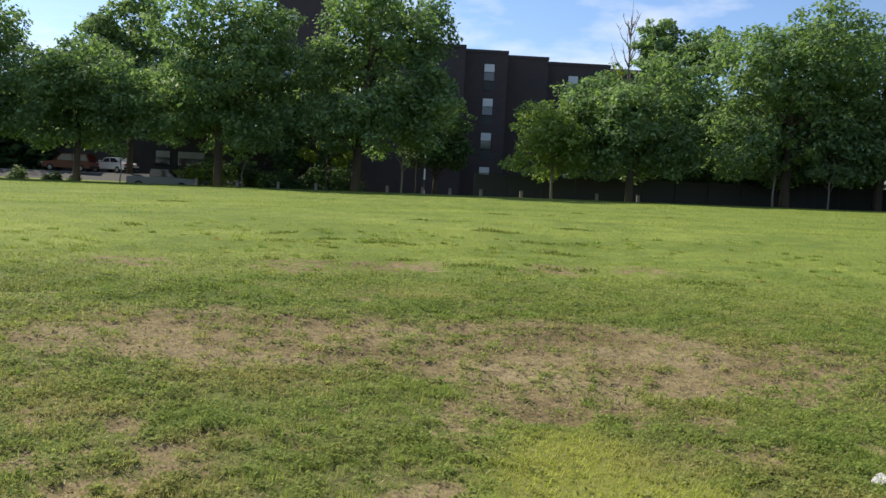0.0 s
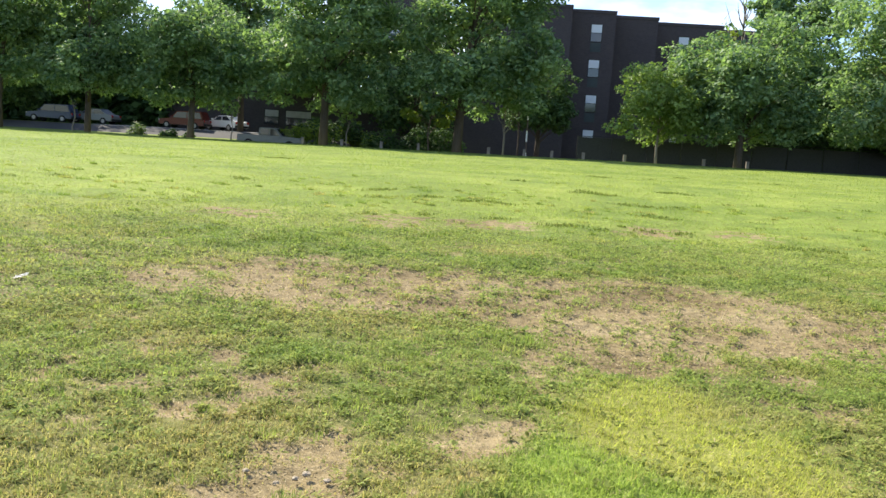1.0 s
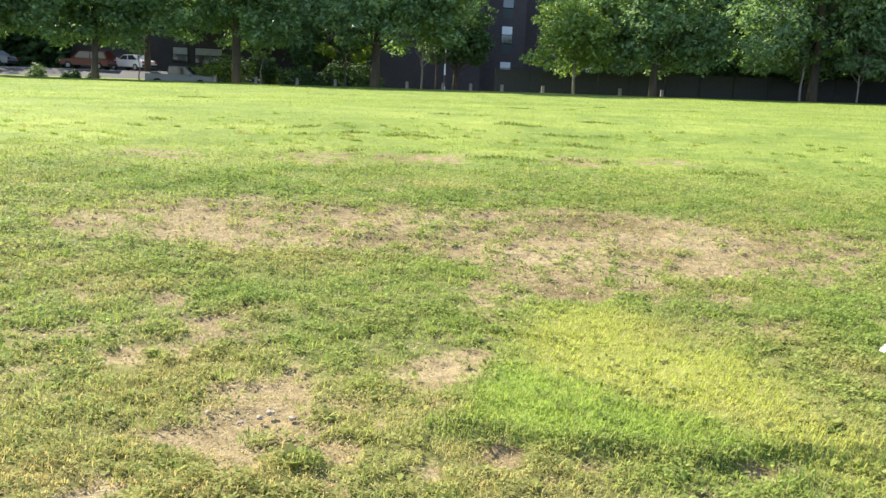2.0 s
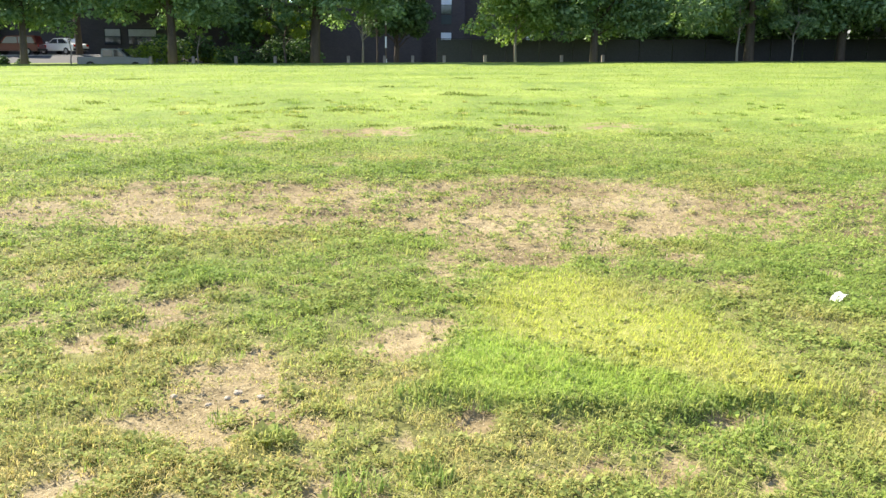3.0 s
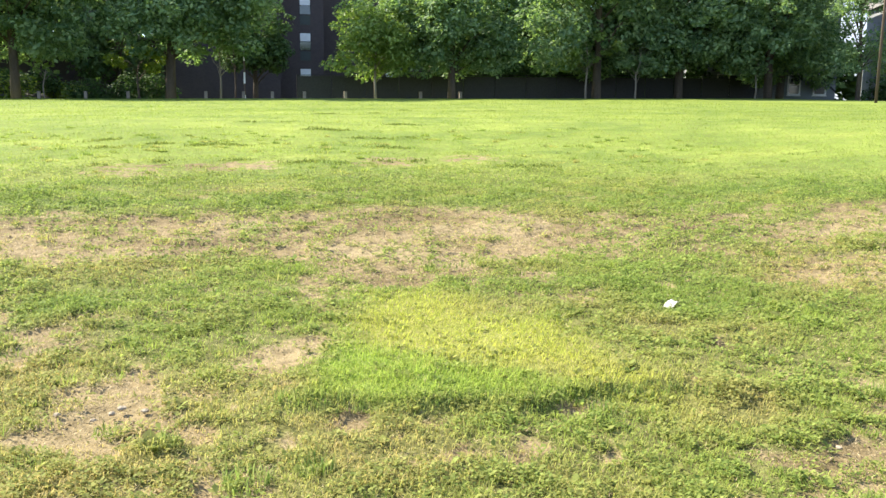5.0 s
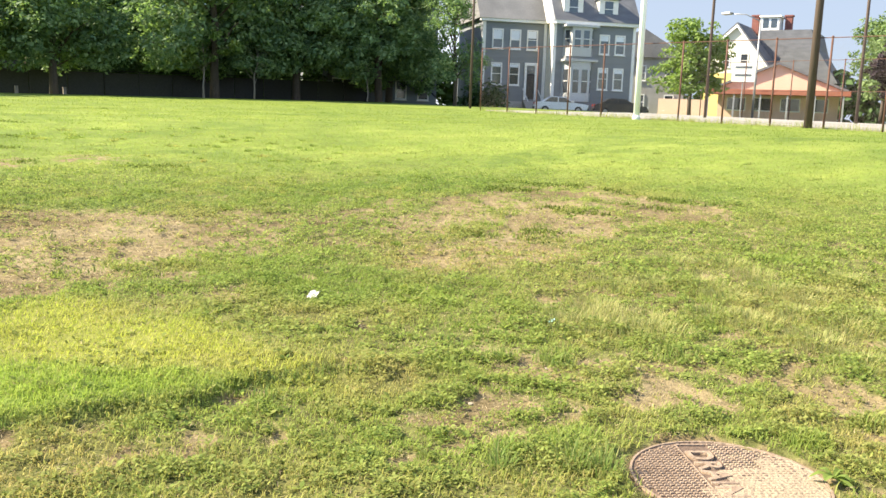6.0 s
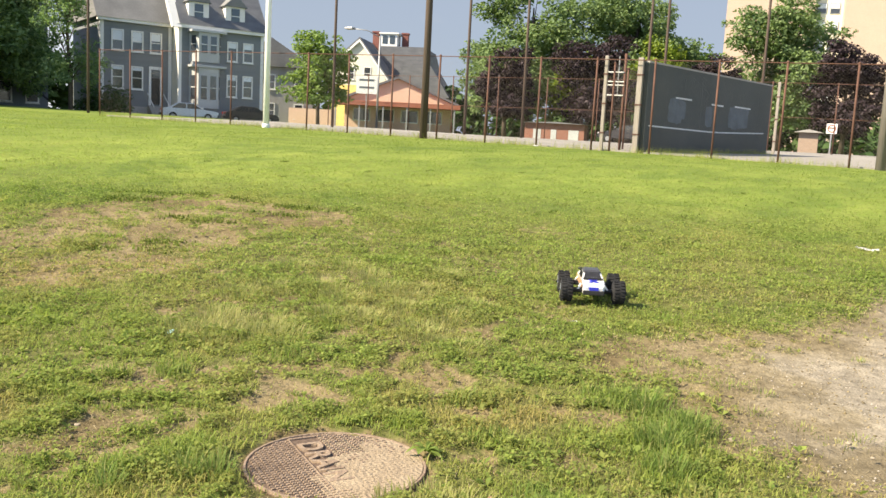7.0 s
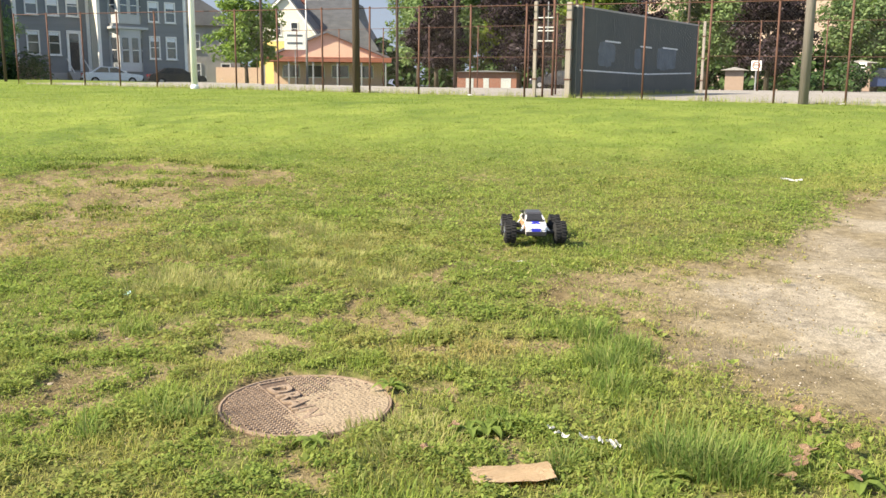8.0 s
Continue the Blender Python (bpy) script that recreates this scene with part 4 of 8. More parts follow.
def porch_house():
    """The pale house with a fire stair, half behind the trees."""
    ob = thing("porch_house", Matrix.Translation((43.0, 64.5, 1.3)) @ Matrix.Rotation(math.atan2(-6.4, 13.0), 4, "Z"), "pale clapboard house with dark balconies behind the trees", "house")
    part("wall", boxed((-7.0, 0, -1), (4.8, 8, 10)), M_SIDING, ob)
    part("roof", prism(bmesh.new(), [(-7.4, 10), (5.2, 10), (-1, 13)], 8.6, Matrix.Translation((0, -0.3, 0))), M_SHINGLE, ob)
    for z in (2.6, 5.6):
        b = part("balcony", boxed((-5.0, -1.8, z), (-0.5, 0, z + 0.18)), M_BLACK, ob)
        part("railing", box(box(bmesh.new(), (-5, -1.8, z + 1.0), (-0.5, -1.72, z + 1.08)), (-5, -1.8, z + 0.55), (-0.5, -1.74, z + 0.6)), M_BLACK, b)
        for k in range(4):
            part("balcony_post", boxed((-5 + 1.46 * k, -1.8, z), (-4.9 + 1.46 * k, -1.7, z + 1.05)), M_BLACK, b)
    for z in (0.8, 3.4, 6.4):
        for s in (-4.4, -2.4, 1.2, 3.2):
            window(ob, s, z, 0.8, 1.5)
    for k in range(4):
        bm = bmesh.new()
        x0, x1, z = (2.4, 4.6, 1.0 + 2.1 * k) if k % 2 else (4.6, 2.4, 1.0 + 2.1 * k)
        tube(bm, [(x0, -1.0, z), (x1, -1.0, z + 2.1)], [0.07, 0.07], 4)
        tube(bm, [(x0, -1.0, z + 0.9), (x1, -1.0, z + 3.0)], [0.04, 0.04], 4)
        part("fire_stair", bm, M_BLACK, ob)
    return ob


porch_house()


def apartment_block():
    """Dark brick block with stepped bays."""
    ob = thing("apartment_block", Matrix.Translation((0.0, 85.0, 0.4)), "dark brown brick apartment block with stepped bays and flat roof", "building")
    top = 15.0
    bays = ((-6.0, 3.85, 0.0, top), (3.85, 8.2, 2.2, top), (8.2, 12.6, 4.6, top), (12.6, 19.6, 7.4, top), (19.6, 26, 10, top))
    for a, b, y, h in bays:
        part("wall", boxed((a, y, -1), (b, 26, h)), M_BRICK, ob)
        part("coping", boxed((a - 0.06, y - 0.08, h), (b + 0.06, 26, h + 0.3)), M_BRICK, ob)
    for s, y in ((5.9, 2.2), (15.2, 7.4), (23.0, 10.0)):
        for k in range(4):
            z = 2.1 + 3.4 * k
            win = part("window", boxed((s - 0.06, y - 0.05, z - 0.06), (s + 1.06, y + 0.02, z + 1.66)), M_BLACK, ob)
            part("pane", boxed((s, y - 0.06, z), (s + 1.0, y - 0.04, z + 0.78)), M_GLASS, win)
            part("blind", boxed((s, y - 0.065, z + 0.84), (s + 1.0, y - 0.045, z + 1.6)), M_BLIND, win)
            part("spandrel", boxed((s, y - 0.055, z - 1.0), (s + 1.0, y - 0.02, z - 0.12)), M_WALLGREEN, win)
    return ob


apartment_block()


def brick_tower():
    ob = thing("brick_tower", Matrix.Translation((-14.2, 101.0, 0)), "tall dark brown brick tower rising behind the trees", "building")
    part("wall", boxed((-3.0, 0, -1), (3.0, 10, 32)), M_BRICK, ob)
    for k in range(3):
        z = 13.7 + 6.0 * k
        win = part("window", boxed((-1.95, -0.05, z - 0.1), (-0.55, 0.02, z + 1.15)), M_STEEL, ob)
        part("pane", boxed((-1.85, -0.07, z), (-0.65, -0.04, z + 0.4)), M_GLASS, win)
        part("blind", boxed((-1.85, -0.07, z + 0.45), (-0.65, -0.045, z + 1.05)), M_BLIND, win)
    return ob


brick_tower()


def low_wing():
    ob = thing("low_brick_wing", Matrix.Translation((-40.0, 88.0, 0.3)), "low dark brick building with white garage windows", "building")
    part("wall", boxed((0, 0, -1), (34, 12, 6.2)), M_BRICK, ob)
    part("roof", boxed((-0.3, -0.3, 6.2), (34.3, 12.3, 6.5)), M_SLATE, ob)
    for s, w in ((13.6, 1.4), (15.8, 2.6)):
        win = part("window", boxed((s - 0.1, -0.06, 2.3), (s + w + 0.1, 0.02, 3.9)), M_BLACK, ob)
        part("pane", boxed((s, -0.08, 2.4), (s + w, -0.05, 3.1)), M_GLASS, win)
        part("blind", boxed((s, -0.085, 3.15), (s + w, -0.05, 3.8)), M_STEEL, win)
    return ob


low_wing()


def gabled_house():
    """The yellow and cream house with its dark roof, chimneys and roof lantern."""
    ob = thing("gabled_house", Matrix.Translation((95.3, 64.3, 1.8)) @ Matrix.Rotation(radians(-62 - 8), 4, "Z"), "cream and yellow gabled house with dark roof and brick chimneys", "house")
    w = 7.2
    bm = prism(bmesh.new(), [(-w / 2, 5.2), (w / 2, 5.2), (w / 2, 6.0), (0, 11.0), (-w / 2, 7.6)], 16)
    part("wall", bm, M_CREAM, ob)
    part("wall", boxed((-w / 2, 0.02, -1), (w / 2, 16, 5.2)), M_YELLOW, ob)
    for sgn in (-1, 1):
        bm = prism(bmesh.new(), [(0, 11.0), (sgn * (w / 2 + 0.7), 5.6 if sgn > 0 else 7.1), (sgn * (w / 2 + 0.7), 5.95 if sgn > 0 else 7.45), (0, 11.35)], 16.6, Matrix.Translation((0, -0.4, 0)))
        part("roof", bm, M_SLATE, ob)
        bm = prism(bmesh.new(), [(0, 10.75), (sgn * (w / 2 + 0.7), 5.3 if sgn > 0 else 6.85), (sgn * (w / 2 + 0.7), 5.65 if sgn > 0 else 7.15), (0, 11.1)], 0.1, Matrix.Translation((0, -0.42, 0)))
        part("rake_board", bm, M_TRIM, ob)
    for s in (-1.5, 0.7):
        window(ob, s, 6.0, 0.8, 1.5)
    part("cross_wing", boxed((2.0, 6, -1), (8.2, 15, 6.5)), M_YELLOW, ob)
    part("cross_roof", prism(bmesh.new(), [(1.5, 0), (9.0, 0), (7.6, 4.5), (1.5, 4.5)], 9.6, Matrix.Translation((0, 5.6, 6.4))), M_SLATE, ob)
    part("annex", boxed((4.7, 2.0, -1), (11.3, 8.0, 4.2)), M_CREAM, ob)
    part("annex_roof", prism(bmesh.new(), [(4.3, 0), (11.8, 0), (9.2, 4.0), (5.4, 4.0)], 7.0, Matrix.Translation((0, 1.5, 4.15))), M_SLATE, ob)
    for s, y in ((0.4, 7.5), (4.3, 8.5)):
        part("chimney", box(boxed((s - 0.42, y - 0.42, 9.0), (s + 0.42, y + 0.42, 12.8)), (s - 0.52, y - 0.52, 12.8), (s + 0.52, y + 0.52, 13.0)), M_CHIMNEY, ob)
    l = part("roof_lantern", boxed((1.3, 6.5, 10.5), (3.5, 9.0, 12.6)), M_TRIM, ob, "white roof lantern")
    part("lantern_cap", boxed((1.05, 6.2, 12.6), (3.75, 9.3, 12.8)), M_TRIM, l)
    for k in range(2):
        part("pane", boxed((1.5 + 1.0 * k, 6.45, 11.3), (2.2 + 1.0 * k, 6.52, 12.4)), M_GLASS, l)
    return ob


gabled_house()


def diner():
    """The low peach gabled building with a rust canopy."""
    ob = thing("diner", Matrix.Translation((80.5, 49.4, 1.7)) @ Matrix.Rotation(radians(-62), 4, "Z"), "low peach stucco building with gable and rust coloured canopy", "building")
    part("wall", boxed((-5.5, 0, -1), (6.0, 12, 2.7)), M_PEACHWALL, ob)
    part("gable", prism(bmesh.new(), [(-5.8, 2.7), (6.3, 2.7), (0.2, 5.2)], 12), M_PEACHWALL, ob)
    for sgn, e in ((-1, -6.3), (1, 6.8)):
        part("roof", prism(bmesh.new(), [(0.2, 5.2), (e, 2.55), (e, 2.8), (0.2, 5.45)], 12.6, Matrix.Translation((0, -0.4, 0))), M_SLATE, ob)
    part("canopy", boxed((-6.5, -3.0, 2.1), (7.0, 0, 2.6), 0.03), M_TILE, ob)
    for k in range(6):
        part("canopy_post", boxed((-6.2 + 2.5 * k, -2.9, -1), (-6.05 + 2.5 * k, -2.75, 2.1)), M_STEEL, ob)
    for k in range(4):
        win = part("window", boxed((-4.6 + 2.6 * k, -0.05, 0.5), (-2.7 + 2.6 * k, 0.02, 1.9)), M_TRIM, ob)
        part("pane", boxed((-4.5 + 2.6 * k, -0.07, 0.6), (-2.8 + 2.6 * k, -0.03, 1.8)), M_GLASS, win)
    part("board_fence", boxed((-12.0, -1.0, -1), (-6.4, -0.8, 1.5)), M_PEACHWALL, ob)
    return ob


diner()


def rear_house(x, y, w, d, h, ang, wall, roof, label, rise=3.0):
    z = height(x, y)
    ob = thing("street_house", Matrix.Translation((x, y, z)) @ Matrix.Rotation(radians(ang), 4, "Z"), label, "house")
    part("wall", boxed((-w / 2, 0, -1), (w / 2, d, h)), wall, ob)
    part("roof", prism(bmesh.new(), [(-w / 2 - 0.4, h), (w / 2 + 0.4, h), (0, h + rise)], d + 0.8, Matrix.Translation((0, -0.4, 0))), roof, ob)
    n = max(int(w / 2.6), 1)
    for fl in range(int(h // 3)):
        for k in range(n):
            window(ob, -w / 2 + (k + 0.5) * w / n - 0.4, 0.9 + 3.0 * fl, 0.8, 1.4)
    return ob


rear_house(73.0, 60.5, 9, 10, 6.2, -50, M_CONCRETE, M_SHINGLE, "grey stuccoed house with hipped roof behind the trees")
brick_row = rear_house(73.9, 28.4, 5.4, 4, 1.5, -75, M_BRICK_RED, M_SHINGLE, "low red brick building across the street", 0.15)
for q, w in ((-1.9, 0.7), (-0.3, 0.5), (1.3, 0.9)):
    part("white_door", boxed((q, -0.03, -0.1), (q + w, 0.02, 0.95)), M_GREYTRIM, brick_row, "white painted door")
rear_house(72.0, 6.8, 1.4, 2, 1.6, -85, M_TANBRICK, M_CONCRETE, "small tan brick gatehouse beyond the court", 0.25)
rear_house(67.5, -2.0, 1.4, 2, 2.0, -90, M_TANBRICK, M_CONCRETE, "small tan brick hut beyond the court", 0.2)


def peach_tower():
    ob = thing("apartment_tower", Matrix.Translation((152.0, 31.0, 1)) @ Matrix.Rotation(radians(-79), 4, "Z"), "tall peach brick apartment tower with stacked windows", "building")
    part("wall", boxed((1.5, 0, -1), (15.2, 18, 36)), M_PEACH, ob)
    part("wall", boxed((15.2, 1.5, -1), (19.6, 16, 36)), M_CREAM, ob)
    part("wall", boxed((19.6, -0.5, -1), (60, 18, 36)), M_PEACH, ob)
    for k in range(11):
        for s in (15.6, 17.6):
            win = part("window", boxed((s, 1.4, 2 + 3 * k), (s + 1.5, 1.52, 3.7 + 3 * k)), M_STEEL, ob)
            part("pane", boxed((s + 0.1, 1.38, 2.1 + 3 * k), (s + 1.4, 1.46, 2.8 + 3 * k)), M_GLASS, win)
            part("blind", boxed((s + 0.1, 1.38, 2.85 + 3 * k), (s + 1.4, 1.46, 3.6 + 3 * k)), M_BLIND, win)
        for s in (40, 44, 48):
            win = part("window", boxed((s, -0.6, 2 + 3 * k), (s + 2.4, -0.48, 3.7 + 3 * k)), M_STEEL, ob)
            part("pane", boxed((s + 0.1, -0.62, 2.1 + 3 * k), (s + 2.3, -0.54, 3.6 + 3 * k)), M_GLASS, win)
    return ob


peach_tower()


def east_wing():
    ob = thing("brick_wing", Matrix.Translation((22.0, 93.0, 0.4)), "long dark brick building behind the trees", "building")
    part("wall", boxed((0, 0, -1), (34, 12, 9.0)), M_BRICK, ob)
    part("roof", boxed((-0.3, -0.3, 9.0), (34.3, 12.3, 9.3)), M_SLATE, ob)
    for k in range(6):
        for z in (1.6, 5.0):
            win = part("window", boxed((2.0 + 5 * k, -0.05, z), (3.6 + 5 * k, 0.02, z + 1.6)), M_STEEL, ob)
            part("pane", boxed((2.1 + 5 * k, -0.07, z + 0.1), (3.5 + 5 * k, -0.03, z + 1.5)), M_GLASS, win)
    return ob


east_wing()


# ---- trees ----
def leaf_cloud(rng, clumps, count, size, squash=0.75, droop=0.35):
    """Leaf blades (folded diamonds) scattered round clump centres. clumps: rows of x, y, z, radius."""
    c = np.array(clumps)
    weight = c[:, 3] ** 2
    pick = rng.choice(len(c), count, p=weight / weight.sum())
    d = rng.normal(size=(count, 3))
    d /= np.linalg.norm(d, axis=1)[:, None]
    rad = c[pick, 3] * rng.uniform(0.25, 1.0, count) ** 0.5 * rng.uniform(0.8, 1.15, count)
    p = c[pick, :3] + d * rad[:, None] * np.array([1, 1, squash])
    s = size * rng.uniform(0.6, 1.35, count)
    nrm = d * 0.6 + rng.normal(size=(count, 3)) * 0.55 + np.array([0, 0, 0.95])
    nrm /= np.linalg.norm(nrm, axis=1)[:, None]
    t = np.cross(nrm, rng.normal(size=(count, 3)))
    t /= np.linalg.norm(t, axis=1)[:, None] + 1e-9
    t[:, 2] -= droop
    t /= np.linalg.norm(t, axis=1)[:, None]
    b = np.cross(nrm, t)
    v = np.empty((count, 4, 3))
    v[:, 0] = p - t * (s * 0.55)[:, None]
    v[:, 1] = p + b * (s * 0.36)[:, None] + nrm * (s * 0.06)[:, None]
    v[:, 2] = p + t * (s * 0.65)[:, None]
    v[:, 3] = p - b * (s * 0.36)[:, None] + nrm * (s * 0.06)[:, None]
    return v.reshape(-1, 3), np.arange(count * 4).reshape(-1, 4)


def quads_object(name, v, f, material, parent=None, label=""):
    me = bpy.data.meshes.new(name)
    me.vertices.add(len(v))
    me.vertices.foreach_set("co", v.astype(np.float32).ravel())
    k = f.shape[1]
    me.loops.add(f.size)
    me.loops.foreach_set("vertex_index", f.astype(np.int32).ravel())
    me.polygons.add(len(f))
    me.polygons.foreach_set("loop_start", np.arange(0, f.size, k, dtype=np.int32))
    me.update(calc_edges=True)
    me.materials.append(material)
    ob = new(name, me)
    ob.parent = parent
    if label:
        tagged(ob, label)
    return ob


def tree(name, x, y, tall, r, crown_base, seed, leaves, size, leaf_mat, label, trunk_r=0.2, bark=None, lean=(0, 0), shape=1.0, group="trees round the field", clump=0.30, sparse=False, base_z=None, low=()):
    """A trunk with limbs and a crown of leaf clumps; tall and crown_base are heights over its foot. low: low sprays as x, z, radius."""
    rng = np.random.default_rng(seed)
    z = height(x, y) if base_z is None else base_z
    ob = thing(name, Matrix.Translation((x, y, z)), label, "tree", group)
    cz, ch = (tall + crown_base) / 2, (tall - crown_base) / 2
    clumps = []
    if sparse:
        lobes = [(0.0, 0.0, 0.0, 1.0)]
    else:
        lobes = [(0.0, 0.0, 0.35, 0.62), (0.0, 0.0, -0.25, 0.7)]
        for k in range(8):
            a, h = k * 2.39996 + rng.uniform(-0.6, 0.6), rng.uniform(-0.85, 0.75)
            out = 0.62 * math.sqrt(1 - (0.55 * h + (0.25 if h > 0 else 0)) ** 2) ** shape * rng.uniform(0.8, 1.2)
            lobes.append((out * math.cos(a), out * math.sin(a), h, rng.uniform(0.32, 0.5)))
        lobes += [(-0.5, -0.15, -0.85, 0.36), (0.5, -0.15, -0.85, 0.36), (0.0, 0.3, -0.8, 0.42)]
    for lx, ly, lh, lr in lobes:
        n = 14 if sparse else 17
        for k in range(n):
            u = 1 - 2 * (k + 0.5) / n
            a = k * 2.39996 + rng.uniform(-0.5, 0.5)
            w = math.sqrt(max(1 - u * u, 0)) * rng.uniform(0.6, 1.12)
            clumps.append((lean[0] + r * (lx + lr * w * math.cos(a)), lean[1] + r * (ly + lr * w * math.sin(a)), min(cz + ch * 0.8 * lh + min(lr * r, ch) * 0.8 * u + rng.uniform(-0.3, 0.3), tall), r * clump * rng.uniform(0.35, 0.85)))
    limbs = clumps[:: 9 if not sparse else 1][:18]
    for lx, lz, lr in low:
        clumps.append((lx, -0.5, lz, lr))
        clumps.append((lx * 0.7, -0.3, lz + lr * 0.3, lr * 0.8))
    bm = bmesh.new()
    wob = [rng.uniform(-0.08, 0.08, 2) * k for k in range(5)]
    spine = [(lean[0] * (k / 4) ** 2 + wob[k][0], lean[1] * (k / 4) ** 2 + wob[k][1], -0.25 + (cz + ch * 0.45 + 0.25) * k / 4) for k in range(5)]
    tube(bm, spine, [trunk_r * 1.25, trunk_r, trunk_r * 0.8, trunk_r * 0.55, trunk_r * 0.22], 9)
    for q in limbs:
        f = min(max((q[2] - 0.35 * ch) / spine[-1][2], 0.3), 0.92) * rng.uniform(0.75, 0.95)
        k = min(int(f * 4), 3)
        g = f * 4 - k
        st = Vector(spine[k]).lerp(Vector(spine[k + 1]), g)
        en = Vector(q[:3])
        md = st.lerp(en, 0.5) + Vector((0, 0, 0.25 * (en - st).length * 0.4))
        tr = trunk_r * (0.42 - 0.25 * f)
        tube(bm, [st, md, en], [tr, tr * 0.6, tr * 0.15], 5)
    part("trunk", bm, bark or M_BARK, ob, smooth=True)
    core = [(lean[0] + q[0] * 0.8, lean[1] + q[1] * 0.8, cz + (q[2] - cz) * 0.85, q[3]) for q in clumps]
    inner = None if sparse else leaf_cloud(rng, core, int(leaves * 0.30), size * 1.1, 0.7)
    v, f = leaf_cloud(rng, clumps, int(leaves * (1.6 if sparse else 2.2)), size * 0.74, 0.55 if not sparse else 0.7)
    if inner:
        f = np.concatenate([f, inner[1] + len(v)])
        v = np.concatenate([v, inner[0]])
    quads_object("crown", v, f, leaf_mat, ob)
    return ob


MAPLE = "full green maple on the edge of the field"
tree("maple_tree", -31.2, 60.5, 13.0, 4.3, 2.9, 1, 8000, 0.34, M_LEAF, MAPLE)
tree("maple_tree", -23.8, 61.0, 10.4, 4.8, 2.9, 2, 9000, 0.34, M_LEAF, MAPLE, 0.22)
tree("maple_tree", -26.0, 79.0, 17.5, 5.2, 4.0, 3, 8000, 0.42, M_LEAF, "tall pale green tree behind the field edge", 0.25)
tree("maple_tree", -14.2, 61.5, 14.6, 5.9, 2.9, 4, 12000, 0.36, M_LEAF, MAPLE, 0.28)
tree("maple_tree", -4.6, 61.0, 15.4, 5.8, 3.1, 5, 12000, 0.36, M_LEAF, "large dense green maple with a stout trunk", 0.3, lean=(1.2, 0))
tree("maple_tree", 1.2, 73.0, 8.0, 3.0, 2.6, 6, 4500, 0.34, M_LEAF_DARK, "dark green tree in front of the brick building", 0.2)
tree("young_maple", 9.0, 59.7, 6.6, 3.5, 1.9, 7, 4200, 0.30, M_LEAF_YOUNG, "young light green maple with a thin pale trunk", 0.085, M_BARK_PALE, low=((-3.2, 2.3, 0.8),))
tree("maple_tree", 14.5, 60.2, 10.2, 5.2, 2.4, 8, 9500, 0.34, M_LEAF, MAPLE, 0.24, low=((-2.6, 2.6, 0.9),))
tree("maple_tree", 20.6, 70.0, 16.8, 3.9, 4.0, 9, 7500, 0.38, M_LEAF, "tall narrow green tree behind the field edge", 0.25)
tree("maple_tree", 25.6, 60.5, 14.2, 6.6, 2.2, 10, 14000, 0.36, M_LEAF, "wide spreading green maple with layered branches", 0.3, low=((-3.4, 2.6, 1.3),))
tree("maple_tree", 32.5, 61.0, 14.5, 5.6, 2.2, 11, 11000, 0.36, M_LEAF, "dense green tree on the field edge", 0.28, low=((1.0, 6.0, 1.2),))
tree("maple_tree", 42.6, 63.0, 15.0, 5.2, 0.8, 22, 12000, 0.36, M_LEAF, "dense green tree on the field edge", 0.28)
# added back row: closes sky gaps, western four also shade the driveway terrace
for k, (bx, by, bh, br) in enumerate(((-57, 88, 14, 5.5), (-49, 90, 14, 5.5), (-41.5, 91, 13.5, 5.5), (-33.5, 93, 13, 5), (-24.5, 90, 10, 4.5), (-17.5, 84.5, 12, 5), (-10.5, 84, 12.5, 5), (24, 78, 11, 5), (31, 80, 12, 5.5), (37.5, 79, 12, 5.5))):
    tree("maple_tree", bx, by, bh, br, 4.2 if bx < -14 else 1.6, 60 + k, 3600, 0.46, M_LEAF_DARK, "dark green backdrop tree standing behind the street", 0.22)
tree("maple_tree", -38.5, 61.5, 13.0, 5.0, 3.8, 23, 8000, 0.36, M_LEAF, MAPLE, 0.25)
tree("maple_tree", -47.0, 63.0, 14.0, 5.6, 3.2, 24, 8000, 0.40, M_LEAF, MAPLE, 0.25)
tree("maple_tree", -50.0, 80.0, 13.0, 6.0, 1.8, 25, 8000, 0.42, M_LEAF_DARK, "dark green tree across the street", 0.25)
tree("maple_tree", 38.9, 59.0, 15.0, 5.9, 1.6, 12, 14000, 0.36, M_LEAF, "dense green tree on the field edge", 0.28)
tree("young_maple", 27.6, 58.2, 4.4, 1.7, 1.6, 13, 900, 0.26, M_LEAF, "small young tree with a crooked pale trunk", 0.06, M_BARK_PALE, sparse=True)
tree("young_maple", 37.0, 57.8, 4.0, 1.3, 2.0, 14, 600, 0.26, M_LEAF, "small young tree with a thin pale trunk", 0.06, M_BARK_PALE, sparse=True)
tree("young_maple", 24.3, 59.4, 4.8, 2.2, 2.3, 15, 1100, 0.28, M_LEAF_YOUNG, "slim young tree with light green low leaves", 0.075, M_BARK_PALE, sparse=True, low=((-1.8, 2.3, 0.7),))
tree("sapling", -20.4, 60.0, 2.4, 0.5, 1.7, 26, 60, 0.2, M_LEAF_YOUNG, "thin staked sapling with few leaves", 0.045, M_BARK_PALE, sparse=True)
tree("sapling", -31.75, 59.5, 2.6, 0.5, 1.9, 27, 60, 0.2, M_LEAF_YOUNG, "thin staked sapling with few leaves", 0.05, M_BARK_PALE, sparse=True)
tree("sapling", -12.3, 60.8, 2.7, 0.8, 1.9, 16, 160, 0.22, M_LEAF_YOUNG, "thin staked sapling with few leaves", 0.045, M_BARK_PALE, sparse=True)
